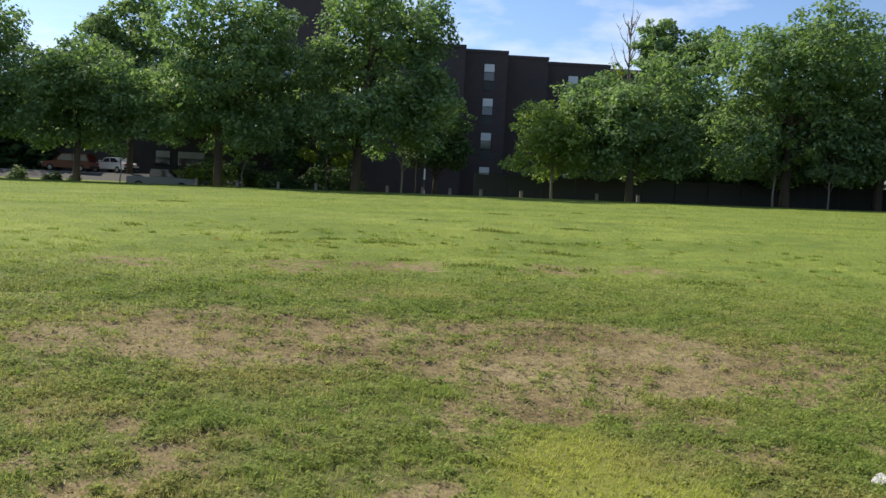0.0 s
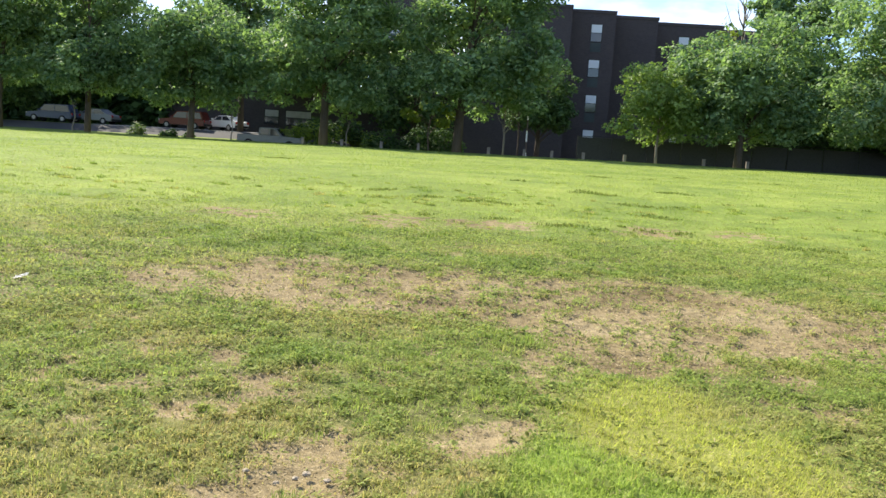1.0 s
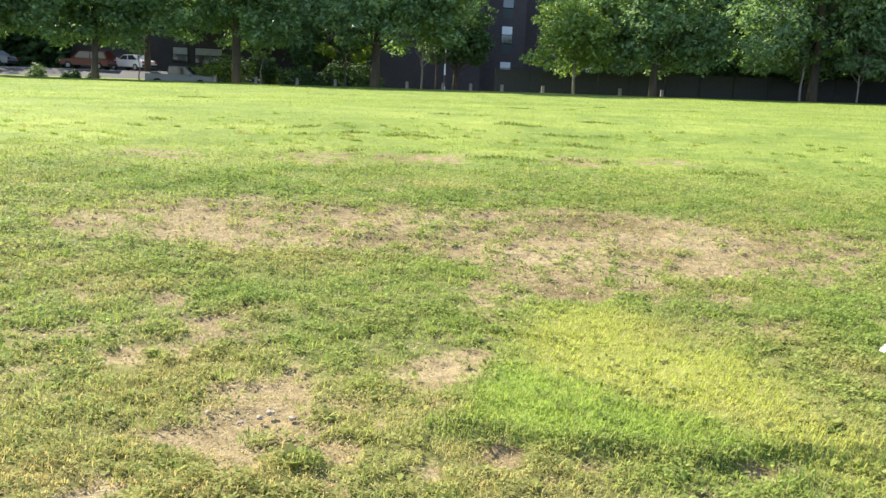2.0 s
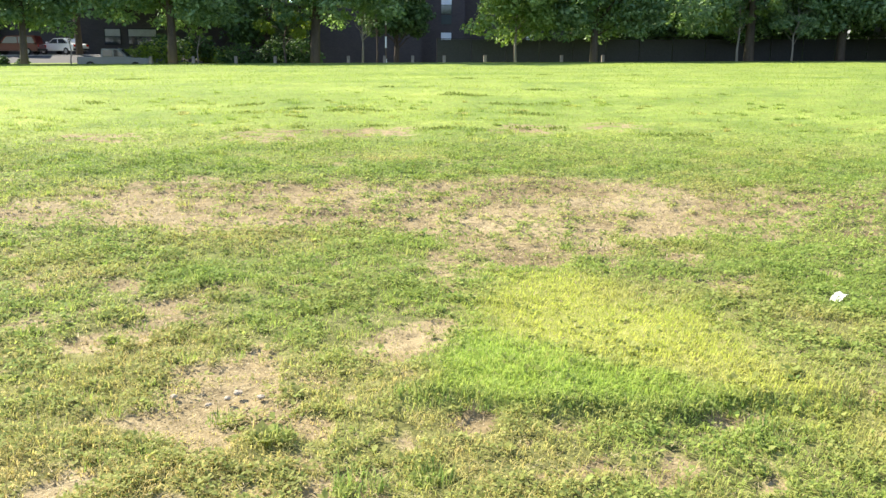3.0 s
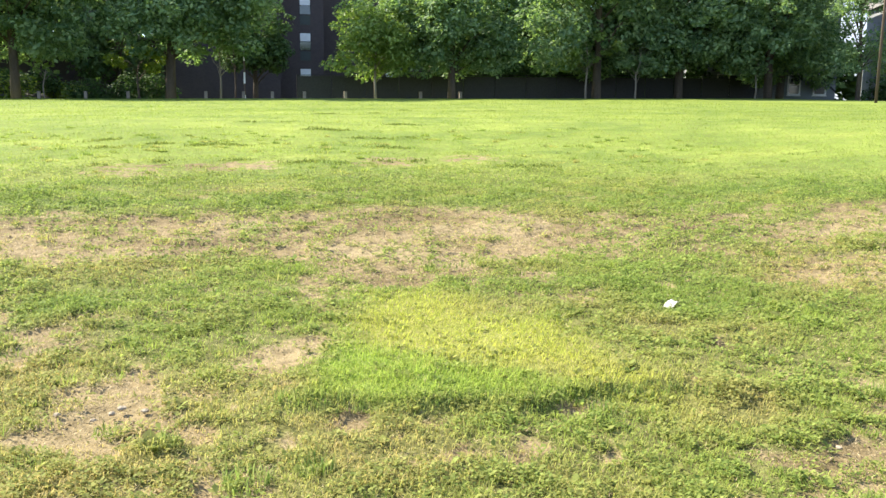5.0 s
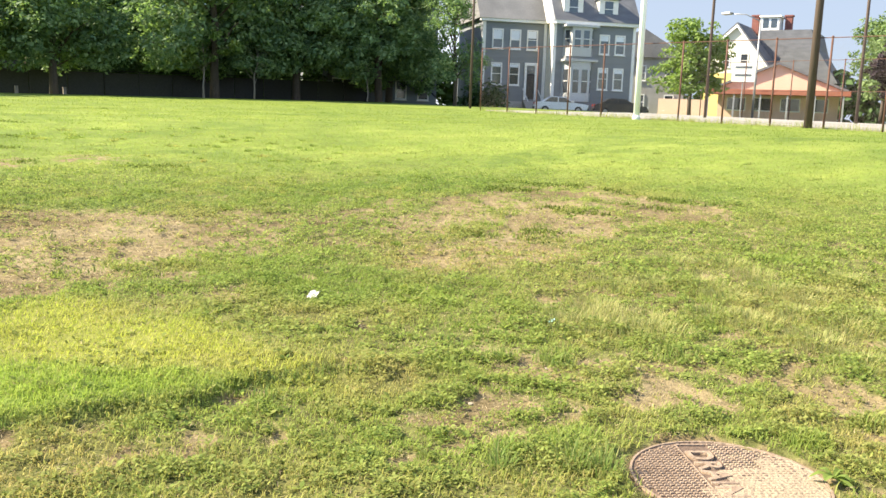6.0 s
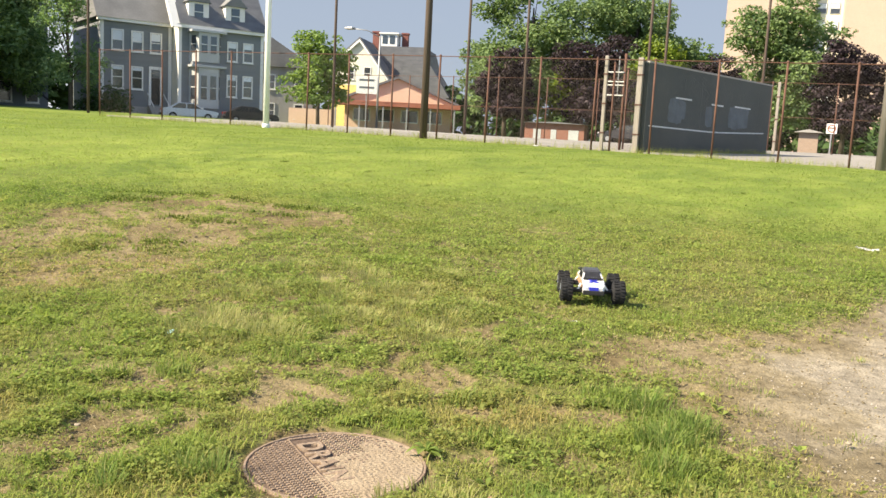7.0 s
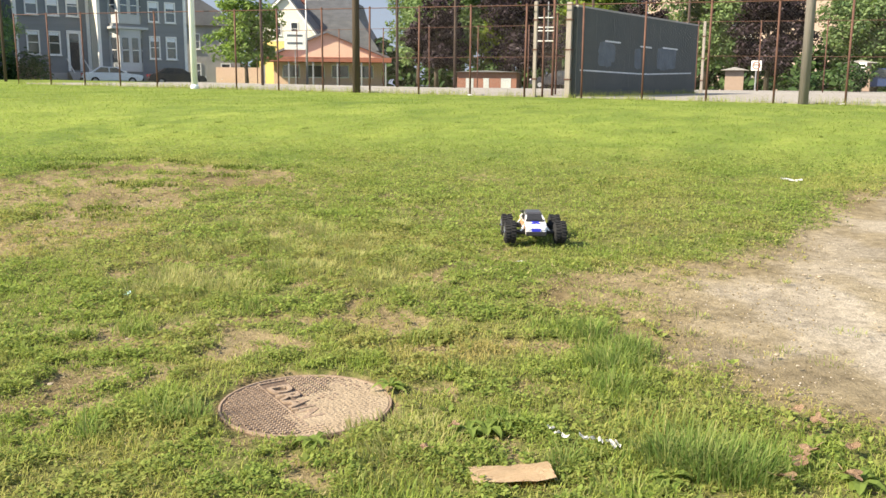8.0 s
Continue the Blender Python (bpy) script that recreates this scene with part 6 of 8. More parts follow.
# ---- things on the grass ----
def drain_cover():
    """The cover's x runs along its lettering, y up the letters."""
    x, y = COVER
    z = height(x, y) - 0.010
    ob = thing("drain_cover", Matrix.Translation((x, y, z)) @ Matrix.Rotation(math.atan2(-0.83, -0.56), 4, "Z"), "round rusty cast-iron drain cover half filled with dry soil", "manhole cover")
    iron = surface("cover_iron", (0.20, 0.140, 0.098), (0.37, 0.280, 0.200), 6, 0.75, metal=0.1, grain=60, relief=0.5)
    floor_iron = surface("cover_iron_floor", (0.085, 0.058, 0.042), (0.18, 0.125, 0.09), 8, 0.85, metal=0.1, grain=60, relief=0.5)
    dusty = surface("dusty_iron", (0.255, 0.195, 0.130), (0.36, 0.285, 0.195), 9, 0.95, grain=70, relief=0.6)
    R = 0.33
    bm = bmesh.new()
    tube(bm, [(0, 0, -0.05), (0, 0, -0.004), (0, 0, 0.0)], [R, R, R - 0.006], 64)
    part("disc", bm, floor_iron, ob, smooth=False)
    n = 72
    bm = bmesh.new()
    rings = []
    for rr, zz in ((R - 0.012, -0.001), (R - 0.010, 0.005), (R - 0.002, 0.005), (R, -0.01)):
        rings.append([bm.verts.new((rr * math.cos(2 * math.pi * k / n), rr * math.sin(2 * math.pi * k / n), zz)) for k in range(n)])
    for a, b in zip(rings, rings[1:]):
        for k in range(n):
            bm.faces.new((a[k], a[(k + 1) % n], b[(k + 1) % n], b[k]))
    part("rim", bm, iron, ob)
    rng = random.Random(4)
    # raised tread bars in rows; the side above the letters is clogged with soil
    verts, faces, dv, df = [], [], [], []
    pitch = 0.0195
    k = int(R / pitch) + 1
    for i in range(-k, k + 1):
        for j in range(-k, k + 1):
            px, py = i * pitch, j * pitch
            if math.hypot(px, py) > R - 0.022 or (-0.29 < px < 0.22 and -0.085 < py < 0.022):
                continue
            soil = py > -0.03 and px > -0.28 and rng.random() < 0.5 + 2.2 * (px + 0.12) + 0.8 * py
            h = 0.0065 * (0.72 if soil else 1) * rng.uniform(0.85, 1.1)
            a, b = 0.0052, 0.0078
            V, F = (dv, df) if soil else (verts, faces)
            q = len(V)
            for s, zz in ((1.0, -0.001), (0.74, h)):
                for cx, cy in ((-a, -b), (a, -b), (a, b), (-a, b)):
                    V.append((px + s * cx, py + s * cy, zz))
            F += [(q + 4, q + 5, q + 6, q + 7)] + [(q + e, q + (e + 1) % 4, q + 4 + (e + 1) % 4, q + 4 + e) for e in range(4)]
    for V, F, mm, lb in ((verts, faces, iron, "small raised iron treads"), (dv, df, dusty, "soil-clogged raised treads")):
        t = new("treads", mesh_of("treads", V, F, mm))
        t.parent = ob
        tagged(t, lb, kind="stuff")
    # dry soil lying over one side, with a ragged margin
    bm = bmesh.new()
    pts = []
    for q in range(50):
        a = -0.55 + 2.75 * q / 49
        pts.append(((R - 0.014) * math.cos(a), (R - 0.014) * math.sin(a)))
    x0, y0, x1, y1 = *pts[-1], *pts[0]
    for q in range(1, 26):
        f = q / 26
        wv = 0.035 * math.sin(f * 19) + 0.02 * math.sin(f * 43 + 1)
        pts.append((x0 + (x1 - x0) * f - wv * 0.6 - 0.05 * math.sin(math.pi * f), y0 + (y1 - y0) * f - wv * 0.6 - 0.06 * math.sin(math.pi * f)))
    vs = [bm.verts.new((px, py, 0.0036)) for px, py in pts]
    bm.faces.new(vs)
    part("soil_film", bm, dusty, ob, "thin film of dry soil")
    # raised lettering across the middle
    cu = bpy.data.curves.new("letters", "FONT")
    cu.body, cu.size, cu.extrude, cu.align_x, cu.align_y = "DRAIN", 0.115, 0.005, "CENTER", "CENTER"
    cu.offset = 0.0025
    cu.space_character = 1.12
    tmp = new("letters", cu)
    bpy.context.view_layer.update()
    me = bpy.data.meshes.new_from_object(tmp.evaluated_get(bpy.context.evaluated_depsgraph_get()))
    bpy.data.objects.remove(tmp)
    me.materials.clear()
    me.materials.append(iron)
    letters = new("letters", me)
    letters.parent = ob
    letters.matrix_basis = Matrix.Translation((-0.035, -0.036, 0.003)) @ Matrix.Rotation(0.016, 4, "Y") @ Matrix.Diagonal((1.0, 1.1, 1.0, 1))
    tagged(letters, "raised worn letters reading DRAIN")
    part("letter_border", boxed((-0.29, -0.091, -0.001), (0.22, -0.086, 0.007)), iron, ob)
    part("letter_border", boxed((-0.29, -0.088, -0.001), (-0.285, 0.02, 0.006)), iron, ob)
    return ob


drain_cover()


def rc_truck():
    """Model monster truck standing on the grass, its nose along +x."""
    x, y = 5.65, 1.60
    z = height(x, y) + 0.015
    ob = thing("toy_monster_truck", Matrix.Translation((x, y, z)) @ Matrix.Rotation(radians(-156), 4, "Z"), "radio-controlled toy monster truck with white and orange body", "toy truck")
    ob.scale = (0.96, 0.96, 0.96)
    white = paint("toy_white_shell", (0.75, 0.74, 0.72), 0.25)
    orange = paint("toy_orange_shell", (0.75, 0.36, 0.20), 0.3)
    M_SMOKE = paint("toy_smoked_shell", (0.06, 0.06, 0.065), 0.3)
    blue = paint("toy_blue_sticker", (0.03, 0.04, 0.45), 0.3)
    r = 0.086
    for wx in (0.185, -0.185):
        for side in (-1, 1):
            cy = side * 0.198
            bm = tube(bmesh.new(), [(wx, cy - 0.048, r), (wx, cy - 0.036, r), (wx, cy, r), (wx, cy + 0.036, r), (wx, cy + 0.048, r)], [r * 0.82, r * 0.97, r, r * 0.97, r * 0.82], 22)
            t = part("tyre", bm, M_TYRE, ob, smooth=True)
            bm = bmesh.new()
            for k in range(22):
                a = 2 * math.pi * k / 22
                for q in (-0.024, 0.024):
                    m = Matrix.Translation((wx, cy + q, r)) @ Matrix.Rotation(a + (0.14 if q > 0 else 0), 4, "Y") @ Matrix.Translation((0, 0, r * 0.99))
                    box(bm, (-0.006, -0.017, -0.003), (0.006, 0.017, 0.006), 0, m)
            part("tread_lugs", bm, M_TYRE, t)
            rim = part("rim", tube(bmesh.new(), [(wx, cy + side * 0.03, r), (wx, cy + side * 0.05, r), (wx, cy + side * 0.046, r)], [r * 0.60, r * 0.56, r * 0.3], 18), M_CHROME, ob, "dull chrome wheel rim")
            part("hub_nut", tube(bmesh.new(), [(wx, cy + side * 0.044, r), (wx, cy + side * 0.062, r)], [0.011, 0.010], 6), M_BLACK, rim)
            for dz in (-0.012, 0.014):
                part("suspension_arm", tube(bmesh.new(), [(wx * 0.8, side * 0.04, 0.085 + dz), (wx, cy - side * 0.04, r + dz)], [0.007, 0.007], 6), M_BLACK, ob)
            part("shock_absorber", tube(bmesh.new(), [(wx * 0.9, side * 0.06, 0.165), (wx * 0.97, side * 0.12, 0.085)], [0.011, 0.011], 8), M_CHROME, ob)
    part("chassis", boxed((-0.24, -0.055, 0.066), (0.24, 0.055, 0.11), 0.012), M_BLACK, ob)
    for s in (-0.175, 0.175):
        part("shock_tower", boxed((s - 0.006, -0.075, 0.1), (s + 0.006, 0.075, 0.185), 0.003), M_BLACK, ob)
        part("axle", tube(bmesh.new(), [(s + 0.01, -0.18, r), (s + 0.01, 0.18, r)], [0.012, 0.012], 8), M_BLACK, ob)
    # moulded shell: bonnet, cab, rear deck
    side_view = [(-0.255, 0.120), (0.245, 0.096), (0.285, 0.125), (0.268, 0.190), (0.13, 0.210), (0.06, 0.252), (-0.07, 0.258), (-0.125, 0.205), (-0.27, 0.21)]
    bm = prism(bmesh.new(), side_view, 0.20, Matrix.Translation((0, -0.10, 0)))
    for v in bm.verts:
        v.co.y *= 0.86
        if v.co.z > 0.23:
            v.co.y *= 0.74
        elif v.co.z < 0.14:
            v.co.y *= 0.9
    bmesh.ops.bevel(bm, geom=bm.edges[:], offset=0.012, segments=2, affect="EDGES")
    shell = part("body_shell", bm, white, ob)
    shell.matrix_basis = Matrix.Translation((0, 0, -0.036))
    bm = prism(bmesh.new(), [(-0.16, 0.2), (0.10, 0.2), (0.052, 0.262), (-0.08, 0.268)], 0.148, Matrix.Translation((0, -0.074, 0)))
    for v in bm.verts:
        if v.co.z > 0.23:
            v.co.y *= 0.84
    bmesh.ops.bevel(bm, geom=bm.edges[:], offset=0.008, segments=2, affect="EDGES")
    part("cab_roof", bm, M_SMOKE, shell, "black smoked cab roof")
    bm = bmesh.new()
    q = [bm.verts.new(v) for v in ((0.133, -0.066, 0.213), (0.133, 0.066, 0.213), (0.066, 0.054, 0.252), (0.066, -0.054, 0.252))]
    bm.faces.new(q)
    bmesh.ops.solidify(bm, geom=bm.faces[:], thickness=-0.004)
    part("windscreen", bm, M_SMOKE, shell)
    for side in (-1, 1):
        bm = bmesh.new()
        pts = [(-0.10, 0.208), (0.10, 0.204), (0.055, 0.243), (-0.062, 0.248)]
        q = [bm.verts.new((px, side * (0.0895 - (pz - 0.2) * 0.42), pz)) for px, pz in pts]
        bm.faces.new(q)
        bmesh.ops.solidify(bm, geom=bm.faces[:], thickness=0.004)
        part("side_window", bm, M_BLACK, shell)
        part("side_stripe", boxed((-0.25, side * 0.0875 - 0.002, 0.15), (0.2, side * 0.0875 + 0.002, 0.19), 0.001), orange if side < 0 else white, shell)
        part("headlight", boxed((0.264, side * 0.056 - 0.014, 0.150), (0.2835, side * 0.056 + 0.014, 0.168), 0.004), P_LAMP, shell)
    bm = bmesh.new()
    for sgn in (-1, 1):
        m = Matrix.Translation((0.205, 0, 0.2005)) @ Matrix.Rotation(radians(8.7), 4, "Y") @ Matrix.Rotation(radians(38 * sgn), 4, "Z")
        box(bm, (-0.05, -0.013, 0), (0.05, 0.013, 0.003), 0, m)
    part("bonnet_sticker", bm, blue, shell, "blue crossed bonnet mark")
    part("grille_sticker", boxed((0.268, -0.035, 0.130), (0.2865, 0.035, 0.165), 0.002), blue, shell)
    part("rear_wing", boxed((-0.30, -0.08, 0.222), (-0.245, 0.08, 0.229), 0.002), M_BLACK, shell)
    for side in (-1, 1):
        part("wing_strut", boxed((-0.275, side * 0.06 - 0.004, 0.2), (-0.255, side * 0.06 + 0.004, 0.238)), M_BLACK, shell)
    part("front_bumper", boxed((0.27, -0.08, 0.07), (0.30, 0.08, 0.105), 0.008), M_BLACK, ob)
    part("rear_bumper", boxed((-0.30, -0.07, 0.08), (-0.27, 0.07, 0.115), 0.008), M_BLACK, ob)
    part("aerial", tube(bmesh.new(), [(-0.1, 0.05, 0.2), (-0.13, 0.055, 0.36)], [0.0016, 0.0012], 5), M_BLACK, ob)
    return ob


rc_truck()


def crumpled(name, x, y, ang, w, d, h, material, label, category, seed, n=8, fold=0.03, tilt=(0, 0)):
    """A creased sheet lying on the turf."""
    rng = random.Random(seed)
    ob = thing(name, Matrix.Translation((x, y, height(x, y) + h)) @ Matrix.Rotation(radians(ang), 4, "Z") @ Matrix.Rotation(radians(tilt[0]), 4, "X") @ Matrix.Rotation(radians(tilt[1]), 4, "Y"), label, category)
    bm = bmesh.new()
    grid = [[bm.verts.new((w * (i / n - 0.5) + rng.uniform(-1, 1) * w * 0.012, d * (j / n - 0.5) + rng.uniform(-1, 1) * d * 0.02, fold * (math.sin(3.1 * i / n + seed) * 0.5 + math.sin(5.3 * j / n + seed * 2) * 0.25 + rng.uniform(-0.12, 0.12)))) for i in range(n + 1)] for j in range(n + 1)]
    for j in range(n):
        for i in range(n):
            bm.faces.new((grid[j][i], grid[j][i + 1], grid[j + 1][i + 1], grid[j + 1][i]))
    bmesh.ops.solidify(bm, geom=bm.faces[:], thickness=0.003)
    part("sheet", bm, material, ob)
    return ob


BITS = [(1.92, 0.31, 0.035), (1.90, 0.28, 0.03), (1.89, 0.25, 0.025), (1.90, 0.19, 0.03), (1.89, 0.16, 0.035), (1.88, 0.13, 0.03), (1.86, 0.09, 0.035), (1.87, 0.07, 0.02)]
M_CARD = surface("brown_cardboard", (0.52, 0.38, 0.23), (0.64, 0.49, 0.32), 5, 0.85, grain=70, relief=0.2)
M_PAPER = surface("white_paper", (0.72, 0.71, 0.68), (0.82, 0.81, 0.79), 8, 0.7, grain=60, relief=0.1)
M_CYAN = surface("pale_cyan_film", (0.35, 0.58, 0.55), (0.5, 0.7, 0.68), 8, 0.4, grain=60, relief=0.1)
M_DEADLEAF = surface("dead_leaf", (0.27, 0.17, 0.10), (0.45, 0.31, 0.20), 20, 0.85, grain=90, relief=0.4)
M_STONE = surface("pebble", (0.24, 0.20, 0.14), (0.38, 0.32, 0.24), 10, 0.9, grain=60, relief=0.4)
crumpled("cardboard_scrap", 1.58, 0.33, -60, 0.25, 0.12, 0.03, M_CARD, "creased scrap of brown cardboard on the grass", "cardboard", 2, fold=0.02, tilt=(-3, -6))
crumpled("paper_scrap", 2.07, 4.40, 20, 0.085, 0.075, 0.016, M_PAPER, "crumpled white paper scrap on the grass", "litter", 5, fold=0.03, tilt=(-12, -8))
for k, (lx, ly, ls) in enumerate(BITS):
    crumpled("paper_bit", lx, ly, 40 * k, ls, ls * 0.55, 0.045, M_PAPER, "torn bit of white paper in the weeds", "litter", 20 + k, n=4, fold=0.018)
crumpled("plastic_wrapper", 10.18, -0.10, -65, 0.24, 0.09, 0.03, M_PAPER, "white plastic wrapper on the grass", "litter", 9, fold=0.04)
crumpled("plastic_wrapper", 2.89, 3.11, 30, 0.045, 0.03, 0.03, M_CYAN, "small pale cyan wrapper scrap in the grass", "litter", 10, fold=0.015)
crumpled("paper_scrap", -3.97, 6.47, 10, 0.10, 0.06, 0.02, M_PAPER, "small white paper scrap on the grass", "litter", 11)
crumpled("paper_scrap", 27.3, 11.0, 40, 0.28, 0.15, 0.05, M_PAPER, "white paper scrap near the fence", "litter", 12)
crumpled("paper_scrap", 27.6, -0.7, 10, 0.28, 0.15, 0.05, M_PAPER, "white paper scrap near the fence", "litter", 13)
crumpled("paper_scrap", 4.7, 1.38, 60, 0.05, 0.03, 0.03, M_PAPER, "small white paper scrap on the grass", "litter", 14, fold=0.01)


def dead_leaf(x, y, ang, s, seed, lift):
    rng = random.Random(seed)
    ob = thing("dead_leaf", Matrix.Translation((x, y, height(x, y) + lift)) @ Matrix.Rotation(ang, 4, "Z") @ Matrix.Rotation(rng.uniform(-0.5, 0.5), 4, "X"), "dry curled brown maple leaf on the grass", "leaf", "dead leaves in the weeds")
    bm = bmesh.new()
    pts = []
    for k in range(20):
        a = 2 * math.pi * k / 20
        rr = s * (0.55 + 0.45 * abs(math.cos(2.5 * a))) * rng.uniform(0.85, 1.1)
        pts.append((rr * math.cos(a), rr * math.sin(a), s * 0.35 * math.sin(2 * a + seed) * rng.uniform(0.6, 1)))
    c = bm.verts.new((0, 0, 0))
    vs = [bm.verts.new(p) for p in pts]
    for k in range(20):
        bm.faces.new((c, vs[k], vs[(k + 1) % 20]))
    bmesh.ops.solidify(bm, geom=bm.faces[:], thickness=0.001)
    tube(bm, [(-s, 0, 0.0), (-s * 1.7, 0.01, 0.01)], [0.0012, 0.0008], 4)
    part("leaf_blade", bm, M_DEADLEAF, ob)
    return ob


for k, (lx, ly, ls) in enumerate(((2.47, -0.44, 0.045), (2.39, -0.52, 0.05), (2.12, -0.5, 0.05), (2.02, -0.47, 0.055), (1.87, -0.44, 0.05), (1.80, 0.62, 0.035), (1.58, 0.62, 0.03), (2.2, -0.62, 0.05), (1.95, -0.62, 0.05))):
    dead_leaf(lx, ly, k * 1.3, ls * 0.68, k + 3, 0.05)


def pebble(x, y, s, seed):
    rng = random.Random(seed)
    bm = bmesh.new()
    bmesh.ops.create_icosphere(bm, subdivisions=2, radius=1.0)
    for v in bm.verts:
        v.co *= rng.uniform(0.8, 1.15)
        v.co.z *= 0.6
        v.co *= s
    ob = part("pebble", bm, M_STONE, None, smooth=False)
    ob.matrix_basis = Matrix.Translation((x, y, height(x, y) + s * 0.02)) @ Matrix.Rotation(rng.uniform(0, 6), 4, "Z")
    return tagged(ob, "small tan stone lying on bare soil", "stone", "stones on bare soil")


prng = random.Random(8)
for sx, sy, ss in ((-0.92, 3.17, 0.015), (-0.89, 3.22, 0.019), (-0.80, 3.18, 0.015), (-0.98, 3.12, 0.012), (-1.12, 3.2, 0.014), (2.25, 2.5, 0.011), (2.65, 2.28, 0.012), (1.62, 2.3, 0.012)):
    pebble(sx, sy, ss, int(sx * 1000) % 997)
for k in range(46):
    sx = prng.uniform(2.9, 7.5)
    sy = prng.uniform(-1.2, 0.3) - 0.05 * sx
    pebble(sx, sy, prng.uniform(0.006, 0.016), k + 40)


def clods(name, seed, n, where, material, label, category, small, large):
    """Tiny lumps on bare ground, each an uneven eight-sided stone."""
    rng = np.random.default_rng(seed)
    x, y = where(rng, n)
    s = rng.uniform(small, large, len(x)) * rng.uniform(0.4, 1.0, len(x))
    shape = np.array([(1, 0, 0), (0, 1, 0), (-1, 0, 0), (0, -1, 0), (0, 0, 0.8), (0, 0, -0.8)], float)
    v = shape[None] * rng.uniform(0.6, 1.25, (len(x), 6, 1)) * s[:, None, None]
    a = rng.uniform(0, 6.28, len(x))[:, None]
    vx, vy = v[:, :, 0] * np.cos(a) - v[:, :, 1] * np.sin(a), v[:, :, 0] * np.sin(a) + v[:, :, 1] * np.cos(a)
    bare = cover_maps(x, y)[0]
    z = land(x, y) - 0.026 * bare + s * 0.2
    v = np.stack([x[:, None] + vx, y[:, None] + vy, z[:, None] + v[:, :, 2]], 2)
    faces = np.array([(0, 1, 4), (1, 2, 4), (2, 3, 4), (3, 0, 4), (1, 0, 5), (2, 1, 5), (3, 2, 5), (0, 3, 5)])
    f = (np.arange(len(x))[:, None, None] * 6 + faces[None]).reshape(-1, 3)
    return tagged(quads_object(name, v.reshape(-1, 3), f, material), label, category, kind="stuff")


def on_sand(rng, n):
    x, y = rng.uniform(2.6, 9.5, n), rng.uniform(-3.0, 0.4, n)
    keep = rng.random(n) < inside(x, y, SAND, 0.4) * (0.15 + 0.85 * step(0.40, 0.62, fbm(x * 1.4, y * 1.4, 44))) * np.clip(4.0 / x - 0.3, 0.1, 1)
    return x[keep], y[keep]


def on_soil(rng, n):
    x, y = rng.uniform(-4, 8.5, n), rng.uniform(-0.5, 8.5, n)
    bare = cover_maps(x, y)[0]
    keep = (rng.random(n) < step(0.25, 0.7, bare) * 0.9) & (np.hypot(x - COVER[0], y - COVER[1]) > 0.35)
    return x[keep], y[keep]


M_GRIT = surface("sand_grit", (0.16, 0.125, 0.09), (0.46, 0.41, 0.34), 4.0, 0.9, grain=40, relief=0, island=1.0)
M_CLOD = surface("soil_crumb", (0.13, 0.10, 0.055), (0.30, 0.24, 0.135), 4.0, 0.95, grain=40, relief=0, island=0.9)
clods("path_grit", 201, 16000, on_sand, M_GRIT, "fine pale and dark grit on the sandy path", "grit", 0.003, 0.009)
clods("soil_crumbs", 202, 40000, on_soil, M_CLOD, "small brown soil crumbs on the worn patches", "soil", 0.004, 0.0105)


# ---- turf ----
def grass_material(name, a, b, dry, through_light=0.5, tint=(1.0, 1.0, 0.9)):
    m = bpy.data.materials.new(name)
    m.use_nodes = True
    n, l = m.node_tree.nodes, m.node_tree.links
    p = n["Principled BSDF"]
    geo, at = n.new("ShaderNodeNewGeometry"), n.new("ShaderNodeAttribute")
    at.attribute_name = "yellow"
    fresh = ramp_node(n, [(0.0, a), (1.0, b)])
    l.new(geo.outputs["Random Per Island"], fresh.inputs[0])
    mx = n.new("ShaderNodeMixRGB")
    l.new(at.outputs["Fac"], mx.inputs[0])
    l.new(fresh.outputs[0], mx.inputs[1])
    mx.inputs[2].default_value = (*dry, 1)
    rich = n.new("ShaderNodeAttribute")
    rich.attribute_name = "lush"
    old = mx
    mx = n.new("ShaderNodeMixRGB")
    l.new(rich.outputs["Fac"], mx.inputs[0])
    l.new(old.outputs[0], mx.inputs[1])
    mx.inputs[2].default_value = (0.305, 0.425, 0.070, 1)
    thick = n.new("ShaderNodeAttribute")
    thick.attribute_name = "deep"
    old = mx
    mx = n.new("ShaderNodeMixRGB")
    l.new(thick.outputs["Fac"], mx.inputs[0])
    l.new(old.outputs[0], mx.inputs[1])
    mx.inputs[2].default_value = (0.165, 0.255, 0.050, 1)
    gold = n.new("ShaderNodeAttribute")
    gold.attribute_name = "lime"
    old = mx
    mx = n.new("ShaderNodeMixRGB")
    l.new(gold.outputs["Fac"], mx.inputs[0])
    l.new(old.outputs[0], mx.inputs[1])
    mx.inputs[2].default_value = (0.45, 0.50, 0.085, 1)
    l.new(mx.outputs[0], p.inputs["Base Color"])
    p.inputs["Roughness"].default_value, p.inputs["Specular IOR Level"].default_value = 0.75, 0.12
    tr, ms, lit = n.new("ShaderNodeBsdfTranslucent"), n.new("ShaderNodeMixShader"), n.new("ShaderNodeMixRGB")
    lit.blend_type = "MULTIPLY"
    lit.inputs[0].default_value, lit.inputs[2].default_value = 1.0, (*tint, 1)
    l.new(mx.outputs[0], lit.inputs[1])
    l.new(lit.outputs[0], tr.inputs["Color"])
    ms.inputs[0].default_value = through_light
    l.new(p.outputs[0], ms.inputs[1])
    l.new(tr.outputs[0], ms.inputs[2])
    l.new(ms.outputs[0], n["Material Output"].inputs["Surface"])
    return m


